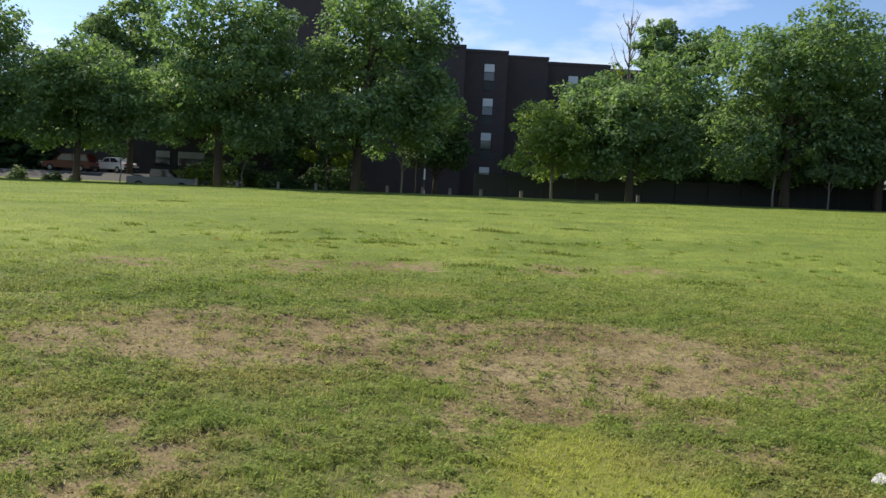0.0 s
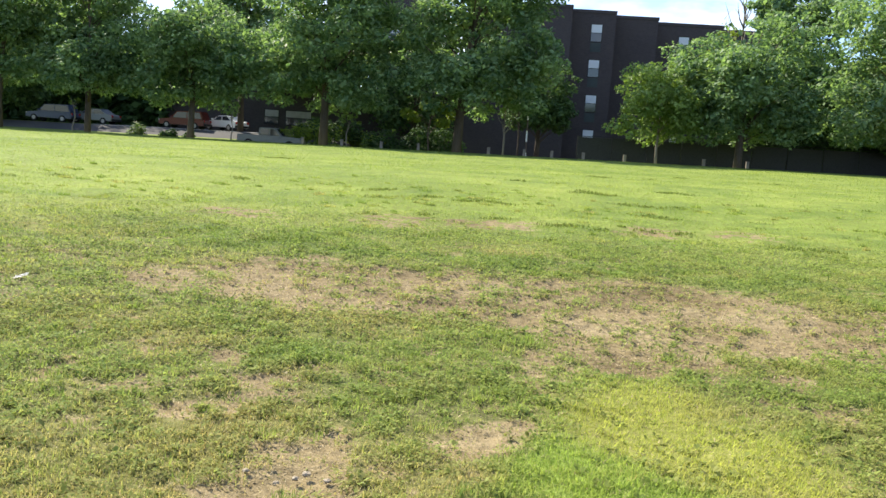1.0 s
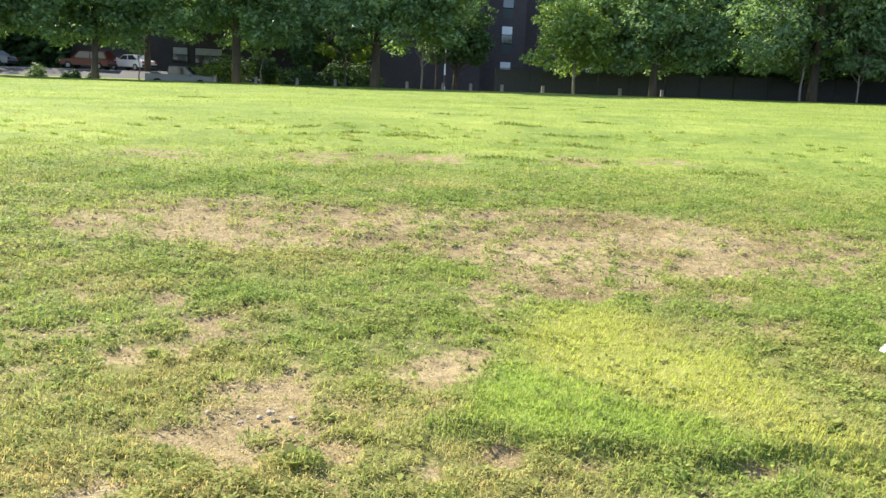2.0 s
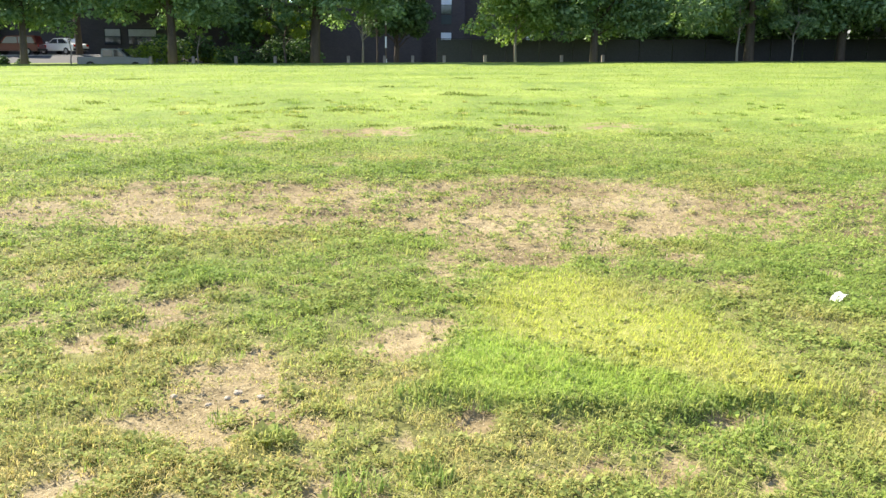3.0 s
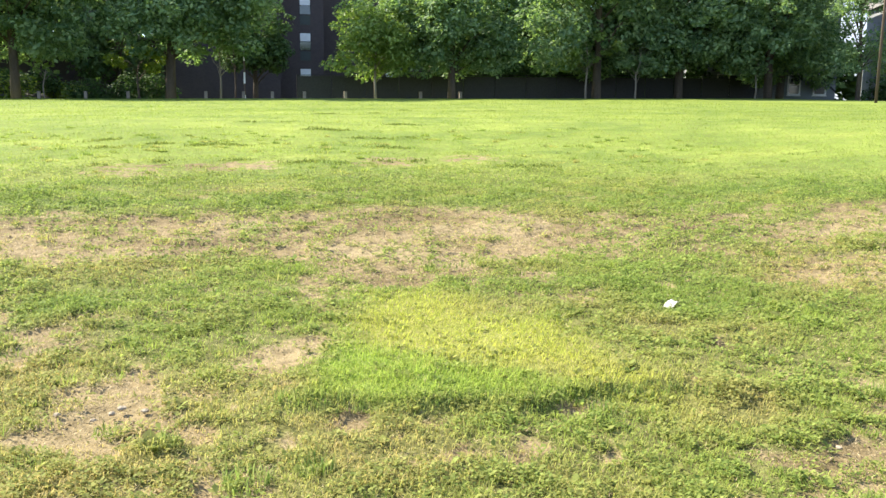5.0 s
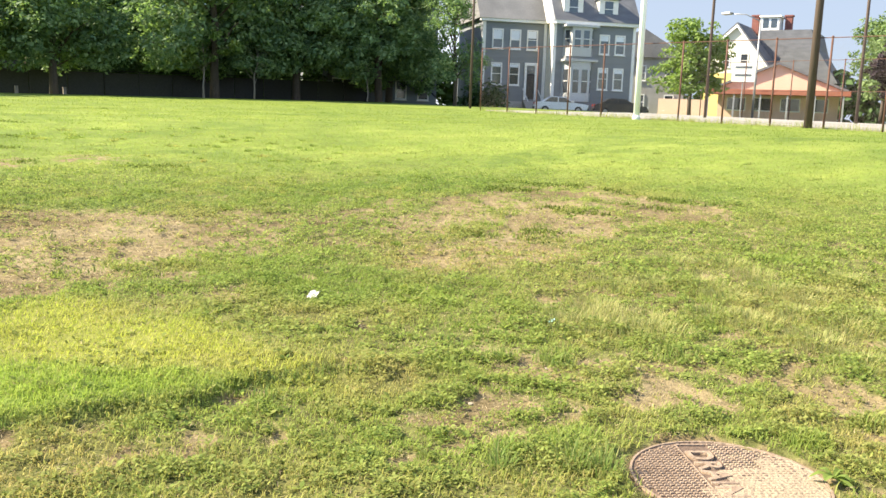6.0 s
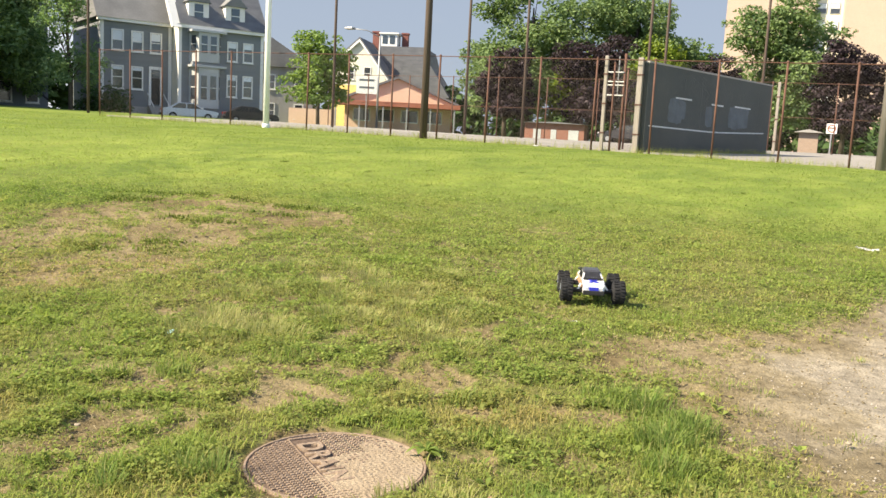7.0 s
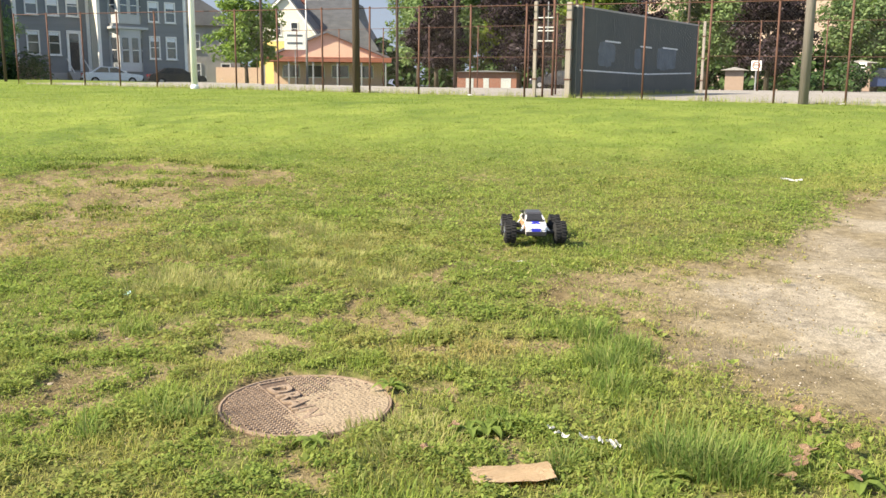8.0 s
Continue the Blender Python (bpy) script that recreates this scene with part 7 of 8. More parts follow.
M_BLADE = grass_material("grass_blade", (0.205, 0.290, 0.058), (0.365, 0.440, 0.105), (0.47, 0.385, 0.155))
M_WEED = grass_material("weed_leaf", (0.115, 0.185, 0.042), (0.340, 0.420, 0.104), (0.35, 0.325, 0.115))


def scatter(rng, r0, r1, per_m2, a0=-40, a1=106):
    """Random places in a ring sector round the standpoint; angles are degrees right of +y."""
    r0, r1 = (r0 if r0 < 2 else r0 * 0.86), r1 * 1.14
    area = math.pi * (r1 * r1 - r0 * r0) * (a1 - a0) / 360
    n = int(area * per_m2)
    r = np.sqrt(rng.uniform(r0 * r0, r1 * r1, n))
    a = np.radians(rng.uniform(a0 - 12, a1 + 10, n))
    return EYE_X + r * np.sin(a), EYE_Y + r * np.cos(a)


def soft_edge(x, y, r0, r1):
    """Thins the sown ring out towards its limits, so that it shows no edge."""
    r, a = np.hypot(x - EYE_X, y - EYE_Y), np.degrees(np.arctan2(x - EYE_X, y - EYE_Y))
    near = 1.0 if r0 < 2 else step(r0 * 0.86, r0 * 1.14, r)
    return near * step(r1 * 1.14, r1 * 0.86, r) * step(-54, -34, a) * step(116, 100, a)


def cushion(x, y):
    """Height of the little humps that the low leaves form."""
    r = np.hypot(x, y)
    small = 0.040 * step(0.39, 0.74, fbm(x * 9, y * 9, 73, 2))
    large = 0.060 * step(0.44, 0.72, fbm(x * 3.6, y * 4.2, 75, 2)) * step(4.0, 7.0, r)
    return (small + large) * step(16, 10, r) * (1 - 0.6 * fresh_map(x, y))


def turf(name, label, seed, r0, r1, per_m2, long, wide, material, segments, lush_gain=0.4, clump=5.0, sod_only=False, thin=0.10):
    rng = np.random.default_rng(seed)
    x, y = scatter(rng, r0, r1, per_m2)
    bare, lush, yellow = cover_maps(x, y)
    tuft = fbm(x * clump, y * clump, 61, 3)
    keep = rng.random(len(x)) < np.clip((1 - bare) ** 1.5 + 0.08, 0, 1) * np.clip(0.42 + 2.2 * (tuft - 0.33) + 0.35 * lush + 0.6 * inside(x, y, YELLOW_TURF, 0.15) + 0.4 * fresh_map(x, y) + 0.35 * inside(x, y, VERGE, 0.4), thin, 1)
    keep &= np.hypot(x - COVER[0], y - COVER[1]) > 0.295 + 0.09 * rng.random(len(x)) ** 0.5
    keep &= rng.random(len(x)) < soft_edge(x, y, r0, r1)
    if sod_only:
        keep = rng.random(len(x)) < 0.75 * fresh_map(x, y) ** 1.5 * (0.15 + 0.85 * step(0.36, 0.62, fbm(x * 5.5, y * 5.5, 97)))
    keep &= (inside(x, y, SAND, 0.3) * (bare > 0.6) < 0.5) | (rng.random(len(x)) < 0.02)
    keep &= (x < 28.3) & (y < 59.0)
    x, y, bare, lush, yellow, tuft = (v[keep] for v in (x, y, bare, lush, yellow, tuft))
    n = len(x)
    z = land(x, y) - 0.026 * bare * step(14, 8, np.hypot(x, y)) - 0.004 + 0.5 * cushion(x, y) * (1 - bare) * rng.random(n)
    ln = long * rng.uniform(0.5, 1.3, n) * (0.7 + 0.7 * tuft) * (1 + lush_gain * lush * rng.uniform(0.5, 1.2, n)) * (1 - 0.45 * bare)
    w = wide * rng.uniform(0.7, 1.3, n)
    a = rng.uniform(0, 2 * np.pi, n)
    out = rng.uniform(0.45, 1.35, n)
    dx, dy = np.cos(a), np.sin(a)
    sx, sy = -dy * w / 2, dx * w / 2
    dryness = np.clip(0.62 * yellow + 0.35 * bare - 0.15 * lush - 0.18 * inside(x, y, VERGE, 0.5) + 0.9 * (fbm(x * 2.2, y * 2.2, 91) - 0.46) + 0.9 * (fbm(x * 0.45, y * 0.6, 93) - 0.5) + rng.normal(0, 0.14, n) + 0.06 + 0.12 * step(0.8, 2.2, x) * step(5.5, 3.5, np.hypot(x, y)), 0, 1)
    base = np.stack([x, y, z], 1)
    side = np.stack([sx, sy, np.zeros(n)], 1)
    tip = base + np.stack([dx * ln * np.sin(out), dy * ln * np.sin(out), ln * np.cos(out)], 1)
    if segments == 1:
        v = np.stack([base - side, base + side, tip], 1)
        f = np.arange(n * 3).reshape(-1, 3)
        per = 3
    else:
        o1 = out * 0.45
        mid = base + 0.55 * np.stack([dx * ln * np.sin(o1), dy * ln * np.sin(o1), ln * np.cos(o1)], 1)
        v = np.stack([base - side, base + side, mid - side * 0.8, mid + side * 0.8, tip], 1)
        k = np.arange(n)[:, None] * 5
        f = np.concatenate([k + np.array([[0, 1, 3]]), k + np.array([[0, 3, 2]]), k + np.array([[2, 3, 4]])])
        per = 5
    ob = quads_object(name, v.reshape(-1, 3), f, material)
    at = ob.data.attributes.new("yellow", "FLOAT", "POINT")
    at.data.foreach_set("value", np.repeat(dryness, per).astype(np.float32))
    at = ob.data.attributes.new("lime", "FLOAT", "POINT")
    at.data.foreach_set("value", np.repeat(inside(x + 0.3 * (fbm(x * 2.6, y * 2.6, 51) - 0.5), y + 0.3 * (fbm(x * 2.6, y * 2.6, 53) - 0.5), YELLOW_TURF, 0.2) * np.clip(rng.normal(0.75, 0.25, n), 0, 1), per).astype(np.float32))
    at = ob.data.attributes.new("deep", "FLOAT", "POINT")
    at.data.foreach_set("value", np.repeat(np.clip(deep_map(x, y) * rng.uniform(0.6, 1.1, n), 0, 1), per).astype(np.float32))
    at = ob.data.attributes.new("lush", "FLOAT", "POINT")
    at.data.foreach_set("value", np.repeat(np.clip(0.3 * lush + 0.85 * fresh_map(x, y) * rng.uniform(0.3, 1.1, n), 0, 1), per).astype(np.float32))
    return tagged(ob, label, "grass", kind="stuff")


def weeds(seed, r0, r1, per_m2, size):
    """Low broad leaves in rosettes, as of clover and plantain."""
    rng = np.random.default_rng(seed)
    x, y = scatter(rng, r0, r1, per_m2)
    bare, lush, yellow = cover_maps(x, y)
    t = fbm(x * 1.7, y * 1.7, 71, 3)
    keep = rng.random(len(x)) < np.clip((1 - bare) * (step(0.40, 0.60, t) * 0.65 + 0.35) * np.clip(2.5 * (fbm(x * 9, y * 9, 73) - 0.28), 0.05, 1), 0, 1)
    keep &= np.hypot(x - COVER[0], y - COVER[1]) > 0.40
    keep &= inside(x, y, SAND, 0.1) < 0.5
    x, y, lush, yellow = x[keep], y[keep], lush[keep], yellow[keep]
    m = 5
    n = len(x) * m
    cx, cy = np.repeat(x, m), np.repeat(y, m)
    s = np.repeat(size * rng.uniform(0.6, 1.3, len(x)) * (1 + 0.8 * lush), m) * rng.uniform(0.7, 1.2, n)
    a = rng.uniform(0, 2 * np.pi, n)
    up = rng.uniform(0.15, 0.9, n)
    d = np.stack([np.cos(a) * np.cos(up), np.sin(a) * np.cos(up), np.sin(up)], 1)
    b = np.stack([-np.sin(a), np.cos(a), rng.uniform(-0.3, 0.3, n)], 1)
    base = np.stack([cx, cy, land(cx, cy) + 0.004], 1)
    v = np.empty((n, 4, 3))
    v[:, 0] = base
    v[:, 1] = base + d * (s * 0.55)[:, None] + b * (s * 0.26)[:, None]
    v[:, 2] = base + d * s[:, None] - np.array([0, 0, 0.15]) * s[:, None]
    v[:, 3] = base + d * (s * 0.55)[:, None] - b * (s * 0.26)[:, None]
    ob = quads_object("broadleaf_weeds", v.reshape(-1, 3), np.arange(n * 4).reshape(-1, 4), M_WEED)
    at = ob.data.attributes.new("yellow", "FLOAT", "POINT")
    at.data.foreach_set("value", np.repeat(np.clip(0.35 * np.repeat(yellow, m) + 1.0 * (np.repeat(fbm(x * 11, y * 11, 91), m) - 0.45) + rng.normal(0.12, 0.15, n), 0, 1), 4).astype(np.float32))
    return tagged(ob, "low broad-leaved weeds among the grass", "weeds", kind="stuff")


M_FAR = grass_material("far_grass_blade", (0.160, 0.240, 0.062), (0.265, 0.345, 0.102), (0.36, 0.365, 0.13), 0.66, (1.02, 1.03, 0.58))
BLADES = "short green grass blades with dry yellow ones between"
turf("short_grass", BLADES, 101, 1.5, 3.6, 9500, 0.036, 0.0038, M_BLADE, 2, clump=11.0)
turf("short_grass", BLADES, 102, 3.6, 6.2, 6500, 0.036, 0.0052, M_BLADE, 1, clump=8.0)
turf("short_grass", BLADES, 103, 6.2, 11.0, 2200, 0.034, 0.0085, M_BLADE, 1, clump=4.0)
turf("field_grass", BLADES, 104, 11.0, 18.0, 900, 0.032, 0.009, M_FAR, 1, clump=2.4, thin=0.45)
turf("field_grass", BLADES, 106, 18.0, 32.0, 240, 0.034, 0.018, M_FAR, 1, clump=1.2, thin=0.45)
turf("field_grass", BLADES, 107, 32.0, 60.0, 52, 0.040, 0.035, M_FAR, 1, clump=0.6, thin=0.5)

turf("sod_grass", "bright fresh green grass on the raised sod", 105, 2.6, 4.4, 9000, 0.042, 0.0042, M_BLADE, 2, clump=9.0, sod_only=True)


def leaflets(seed, r0, r1, per_m2, size, material, behind=False):
    """Small clover-like leaves that close into low humps with dark gaps between."""
    rng = np.random.default_rng(seed)
    x, y = scatter(rng, r0, r1, per_m2, -168, 170) if behind else scatter(rng, r0, r1, per_m2)
    bare, lush, yellow = cover_maps(x, y)
    hump = cushion(x, y)
    fill = step(0.003, 0.016, hump)
    keep = rng.random(len(x)) < np.clip(np.clip(1.12 - 1.6 * bare, 0, 1) * (0.10 + 0.90 * fill) * (0.42 + 0.58 * step(0.42, 0.60, fbm(x * 1.1, y * 1.1, 79))) + 0.05 * fill, 0, 1) * (np.clip(1 - soft_edge(x, y, 1.5, 11.5), 0, 1) if behind else soft_edge(x, y, r0, r1))
    keep &= rng.random(len(x)) < (1.0 if behind else step(15.0, 8.0, np.hypot(x - EYE_X, y - EYE_Y)))
    keep &= rng.random(len(x)) > 0.8 * fresh_map(x, y) + 0.85 * inside(x, y, YELLOW_TURF, 0.2) + 0.65 * inside(x, y, VERGE, 0.5)
    keep &= np.hypot(x - COVER[0], y - COVER[1]) > 0.36 + 0.05 * rng.random(len(x))
    keep &= (inside(x, y, SAND, 0.3) * (bare > 0.6) < 0.5) | (rng.random(len(x)) < 0.02)
    x, y, bare, yellow, hump = (v[keep] for v in (x, y, bare, yellow, hump))
    n = len(x)
    s = size * rng.uniform(0.6, 1.35, n)
    a, up = rng.uniform(0, 2 * np.pi, n), rng.uniform(-0.2, 0.75, n)
    d = np.stack([np.cos(a) * np.cos(up), np.sin(a) * np.cos(up), np.sin(up)], 1)
    b = np.stack([-np.sin(a), np.cos(a), rng.uniform(-0.6, 0.6, n)], 1)
    base = np.stack([x, y, land(x, y) - 0.026 * bare + 0.002 + hump * rng.uniform(0.2, 1.0, n)], 1)
    v = np.empty((n, 4, 3))
    v[:, 0] = base
    v[:, 1] = base + d * (s * 0.6)[:, None] + b * (s * 0.30)[:, None]
    v[:, 2] = base + d * s[:, None] - np.array([0, 0, 0.12]) * s[:, None]
    v[:, 3] = base + d * (s * 0.6)[:, None] - b * (s * 0.30)[:, None]
    ob = quads_object("clover_leaves", v.reshape(-1, 3), np.arange(n * 4).reshape(-1, 4), material)
    at = ob.data.attributes.new("yellow", "FLOAT", "POINT")
    dryness = np.clip(0.45 * yellow + 0.3 * bare + 0.9 * (fbm(x * 2.2, y * 2.2, 91) - 0.48) + rng.normal(0.02, 0.14, n) + 0.10 * step(0.8, 2.2, x) * step(5.5, 3.5, np.hypot(x, y)), 0, 1)
    at.data.foreach_set("value", np.repeat(dryness, 4).astype(np.float32))
    at = ob.data.attributes.new("deep", "FLOAT", "POINT")
    at.data.foreach_set("value", np.repeat(0.7 * deep_map(x, y), 4).astype(np.float32))
    return tagged(ob, "low clover and weed leaves closing the turf", "weeds", kind="stuff")


leaflets(301, 1.5, 3.6, 16500, 0.0165, M_WEED)
leaflets(302, 3.6, 6.2, 7400, 0.0225, M_WEED)
leaflets(303, 6.2, 13.5, 2500, 0.031, M_WEED)
leaflets(304, 0.0, 3.5, 2200, 0.026, M_WEED, True)
leaflets(305, 3.5, 8.0, 420, 0.05, M_WEED, True)


def thatch(seed, r0, r1, per_m2, long, wide):
    """Dry straw and clippings lying flat, most of it on the worn soil."""
    rng = np.random.default_rng(seed)
    x, y = scatter(rng, r0, r1, per_m2)
    bare, lush, yellow = cover_maps(x, y)
    keep = rng.random(len(x)) < (0.35 + 0.5 * bare) * soft_edge(x, y, r0, r1)
    keep &= np.hypot(x - COVER[0], y - COVER[1]) > 0.36
    keep &= inside(x, y, SAND, 0.3) < 0.6
    x, y = x[keep], y[keep]
    n = len(x)
    z = land(x, y) + rng.uniform(0.002, 0.012, n)
    a = rng.uniform(0, 2 * np.pi, n)
    ln, w = long * rng.uniform(0.4, 1.3, n), wide * rng.uniform(0.7, 1.3, n)
    d = np.stack([np.cos(a) * ln, np.sin(a) * ln, rng.uniform(-0.1, 0.5, n) * ln], 1)
    s = np.stack([-np.sin(a) * w, np.cos(a) * w, np.zeros(n)], 1)
    p = np.stack([x, y, z], 1)
    v = np.stack([p - s, p + s, p + d], 1)
    ob = quads_object("straw_thatch", v.reshape(-1, 3), np.arange(n * 3).reshape(-1, 3), M_STRAW)
    return tagged(ob, "dry pale straw lying on the worn turf", "straw", kind="stuff")


M_STRAW = surface("dry_straw", (0.11, 0.085, 0.04), (0.42, 0.335, 0.185), 3.0, 0.8, grain=30, relief=0, island=0.9)
thatch(121, 1.5, 4.5, 4400, 0.022, 0.0012)
thatch(122, 4.5, 9.5, 1400, 0.032, 0.0026)
weeds(111, 1.5, 4.0, 260, 0.034)
weeds(112, 4.0, 8.5, 60, 0.040)


def tall_tufts(seed):
    """Long uncut grass in the clumps that stand out of the turf."""
    rng = np.random.default_rng(seed)
    xs, ys, ln = [], [], []
    sod_edge = [(ex, float(np.interp(ex, LEDGE_X, LEDGE_Y)) + 0.02, 0.05) for ex in np.arange(-0.3, 1.5, 0.075)]
    for cx, cy, cr in CLUMPS + sod_edge:
        if cr > 0.26 or math.hypot(cx, cy) > 5:
            continue
        n = int(3200 * cr * cr * 3.14) + (50 if cr > 0.05 else 26)
        r = cr * 1.15 * np.sqrt(rng.random(n))
        a = rng.uniform(0, 2 * np.pi, n)
        xs.append(cx + r * np.cos(a))
        ys.append(cy + r * np.sin(a))
        ln.append(rng.uniform(0.03, 0.13, n) * (1.15 - 0.5 * r / cr) * (0.8 + 0.8 * cr) * (0.62 if cr <= 0.05 else 1.0))
    x, y, ln = np.concatenate(xs), np.concatenate(ys), np.concatenate(ln)
    keep = np.hypot(x - COVER[0], y - COVER[1]) > 0.36
    x, y, ln = x[keep], y[keep], ln[keep]
    n = len(x)
    a, out = rng.uniform(0, 2 * np.pi, n), rng.uniform(0.15, 1.15, n)
    d = np.stack([np.cos(a), np.sin(a)], 1)
    w = rng.uniform(0.0025, 0.0065, n)
    side = np.stack([-d[:, 1] * w / 2, d[:, 0] * w / 2, np.zeros(n)], 1)
    base = np.stack([x, y, land(x, y) - 0.005], 1)
    mid = base + np.stack([d[:, 0] * ln * 0.5 * np.sin(out * 0.5), d[:, 1] * ln * 0.5 * np.sin(out * 0.5), ln * 0.55 * np.cos(out * 0.5)], 1)
    tip = base + np.stack([d[:, 0] * ln * np.sin(out), d[:, 1] * ln * np.sin(out), ln * np.cos(out)], 1)
    v = np.stack([base - side, base + side, mid - side * 0.8, mid + side * 0.8, tip], 1)
    k = np.arange(n)[:, None] * 5
    f = np.concatenate([k + np.array([[0, 1, 3]]), k + np.array([[0, 3, 2]]), k + np.array([[2, 3, 4]])])
    ob = quads_object("tall_grass", v.reshape(-1, 3), f, M_TUFT)
    at = ob.data.attributes.new("yellow", "FLOAT", "POINT")
    at.data.foreach_set("value", np.repeat(np.clip(rng.normal(0.15, 0.25, n), 0, 1), 5).astype(np.float32))
    return tagged(ob, "long uncut grass tufts at the path edge and round the cover", "grass", kind="stuff")


M_TUFT = grass_material("tuft_blade", (0.12, 0.200, 0.042), (0.25, 0.345, 0.080), (0.50, 0.45, 0.20))
tall_tufts(131)


RIDGES = [(-1.04, 11.4, -0.46, 11.31), (-0.6, 11.3, 0.61, 11.16), (0.34, 12.6, 1.29, 12.4), (1.6, 12.45, 2.31, 12.57), (-1.92, 15.33, -1.23, 14.95), (-1.3, 14.95, 0.0, 14.84), (1.87, 25.0, 2.35, 24.96), (1.11, 17.92, 1.45, 17.81), (-5.55, 16.12, -5.19, 16.05), (-6.2, 14.6, -5.63, 14.71), (-3.87, 9.81, -3.58, 9.84), (-4.43, 10.06, -4.31, 10.04), (2.39, 12.21, 4.07, 11.45), (-2.4, 12.55, -1.4, 12.7), (-0.9, 12.85, 0.2, 12.85), (6.3, 8.0, 7.5, 8.2), (7.6, 8.2, 8.4, 7.8), (8.25, 7.2, 8.15, 6.3), (8.15, 6.3, 8.5, 5.75), (7.55, 8.4, 8.2, 7.95), (8.2, 7.9, 8.2, 7.3), (7.6, 6.0, 7.4, 5.6), (5.4, 5.7, 4.9, 5.4), (4.7, 5.9, 4.4, 5.7), (6.3, 6.7, 6.7, 6.2)]


def ridge_tufts(seed):
    """Low dark tufts on the edges of old wheel ruts across the field."""
    rng = np.random.default_rng(seed)
    xs, ys = [], []
    rows = list(RIDGES)
    for _ in range(14):
        ax, ay, run = rng.uniform(-9, 11), rng.uniform(10.5, 30), rng.uniform(0.3, 1.2)
        rows.append((ax, ay, ax + run, ay + rng.uniform(-0.15, 0.15)))
    for ax, ay, bx, by in rows:
        n = int(520 * math.hypot(bx - ax, by - ay))
        f = rng.random(n)
        k = fbm(f * 2.5 * math.hypot(bx - ax, by - ay) + ax * 7, f * 0 + ay, 95) > 0.5
        xs.append((ax + (bx - ax) * f + rng.normal(0, 0.08, n))[k])
        ys.append((ay + (by - ay) * f + rng.normal(0, 0.10, n) + 0.15 * np.sin(f * 5 + ax))[k])
    x, y = np.concatenate(xs), np.concatenate(ys)
    n = len(x)
    ln = rng.uniform(0.02, 0.06, n)
    a, out, w = rng.uniform(0, 2 * np.pi, n), rng.uniform(0.2, 1.0, n), rng.uniform(0.016, 0.036, n)
    d = np.stack([np.cos(a), np.sin(a)], 1)
    side = np.stack([-d[:, 1] * w / 2, d[:, 0] * w / 2, np.zeros(n)], 1)
    base = np.stack([x, y, land(x, y) - 0.01], 1)
    tip = base + np.stack([d[:, 0] * ln * np.sin(out), d[:, 1] * ln * np.sin(out), ln * np.cos(out)], 1)
    v = np.stack([base - side, base + side, tip], 1)
    ob = quads_object("rut_tufts", v.reshape(-1, 3), np.arange(n * 3).reshape(-1, 3), M_RUT)
    at = ob.data.attributes.new("yellow", "FLOAT", "POINT")
    at.data.foreach_set("value", np.repeat(np.clip(rng.normal(0.1, 0.15, n), 0, 1), 3).astype(np.float32))
    return tagged(ob, "dark low grass tufts along old ruts in the field", "grass", kind="stuff")


M_RUT = grass_material("rut_grass", (0.075, 0.115, 0.024), (0.17, 0.235, 0.046), (0.25, 0.22, 0.07))
ridge_tufts(151)


def fence_weeds(seed):
    """Rank grass and weeds left unmown along the fence foot and the wall."""
    rng = np.random.default_rng(seed)
    n = 9000
    y = rng.uniform(-9, 34, n)
    keep = rng.random(n) < np.clip(2.6 * (fbm(y * 0.9, y * 0 + 3.3, 83) - 0.28), 0.15, 1)
    y = y[keep]
    x = 28.45 + rng.normal(0, 0.16, len(y))
    m = 1400
    s = rng.random(m)
    x = np.concatenate([x, 28.9 + 11.9 * s])
    y = np.concatenate([y, 7.55 - 2.3 * s - np.abs(rng.normal(0, 0.08, m))])
    n = len(x)
    ln = rng.uniform(0.08, 0.30, n) * (0.6 + 0.8 * fbm(x * 2, y * 2, 85))
    a, out, w = rng.uniform(0, 2 * np.pi, n), rng.uniform(0.1, 0.7, n), rng.uniform(0.008, 0.016, n)
    d = np.stack([np.cos(a), np.sin(a)], 1)
    side = np.stack([-d[:, 1] * w / 2, d[:, 0] * w / 2, np.zeros(n)], 1)
    base = np.stack([x, y, land(x, y) + 0.03], 1)
    tip = base + np.stack([d[:, 0] * ln * np.sin(out), d[:, 1] * ln * np.sin(out), ln * np.cos(out)], 1)
    v = np.stack([base - side - np.array([0, 0, 0.06]), base + side - np.array([0, 0, 0.06]), tip], 1)
    ob = quads_object("fence_weeds", v.reshape(-1, 3), np.arange(n * 3).reshape(-1, 3), M_BLADE)
    at = ob.data.attributes.new("yellow", "FLOAT", "POINT")
    at.data.foreach_set("value", np.repeat(np.clip(rng.normal(0.25, 0.2, n), 0, 1), 3).astype(np.float32))
    return tagged(ob, "unmown grass and weeds along the foot of the fence", "weeds", kind="stuff")


fence_weeds(141)


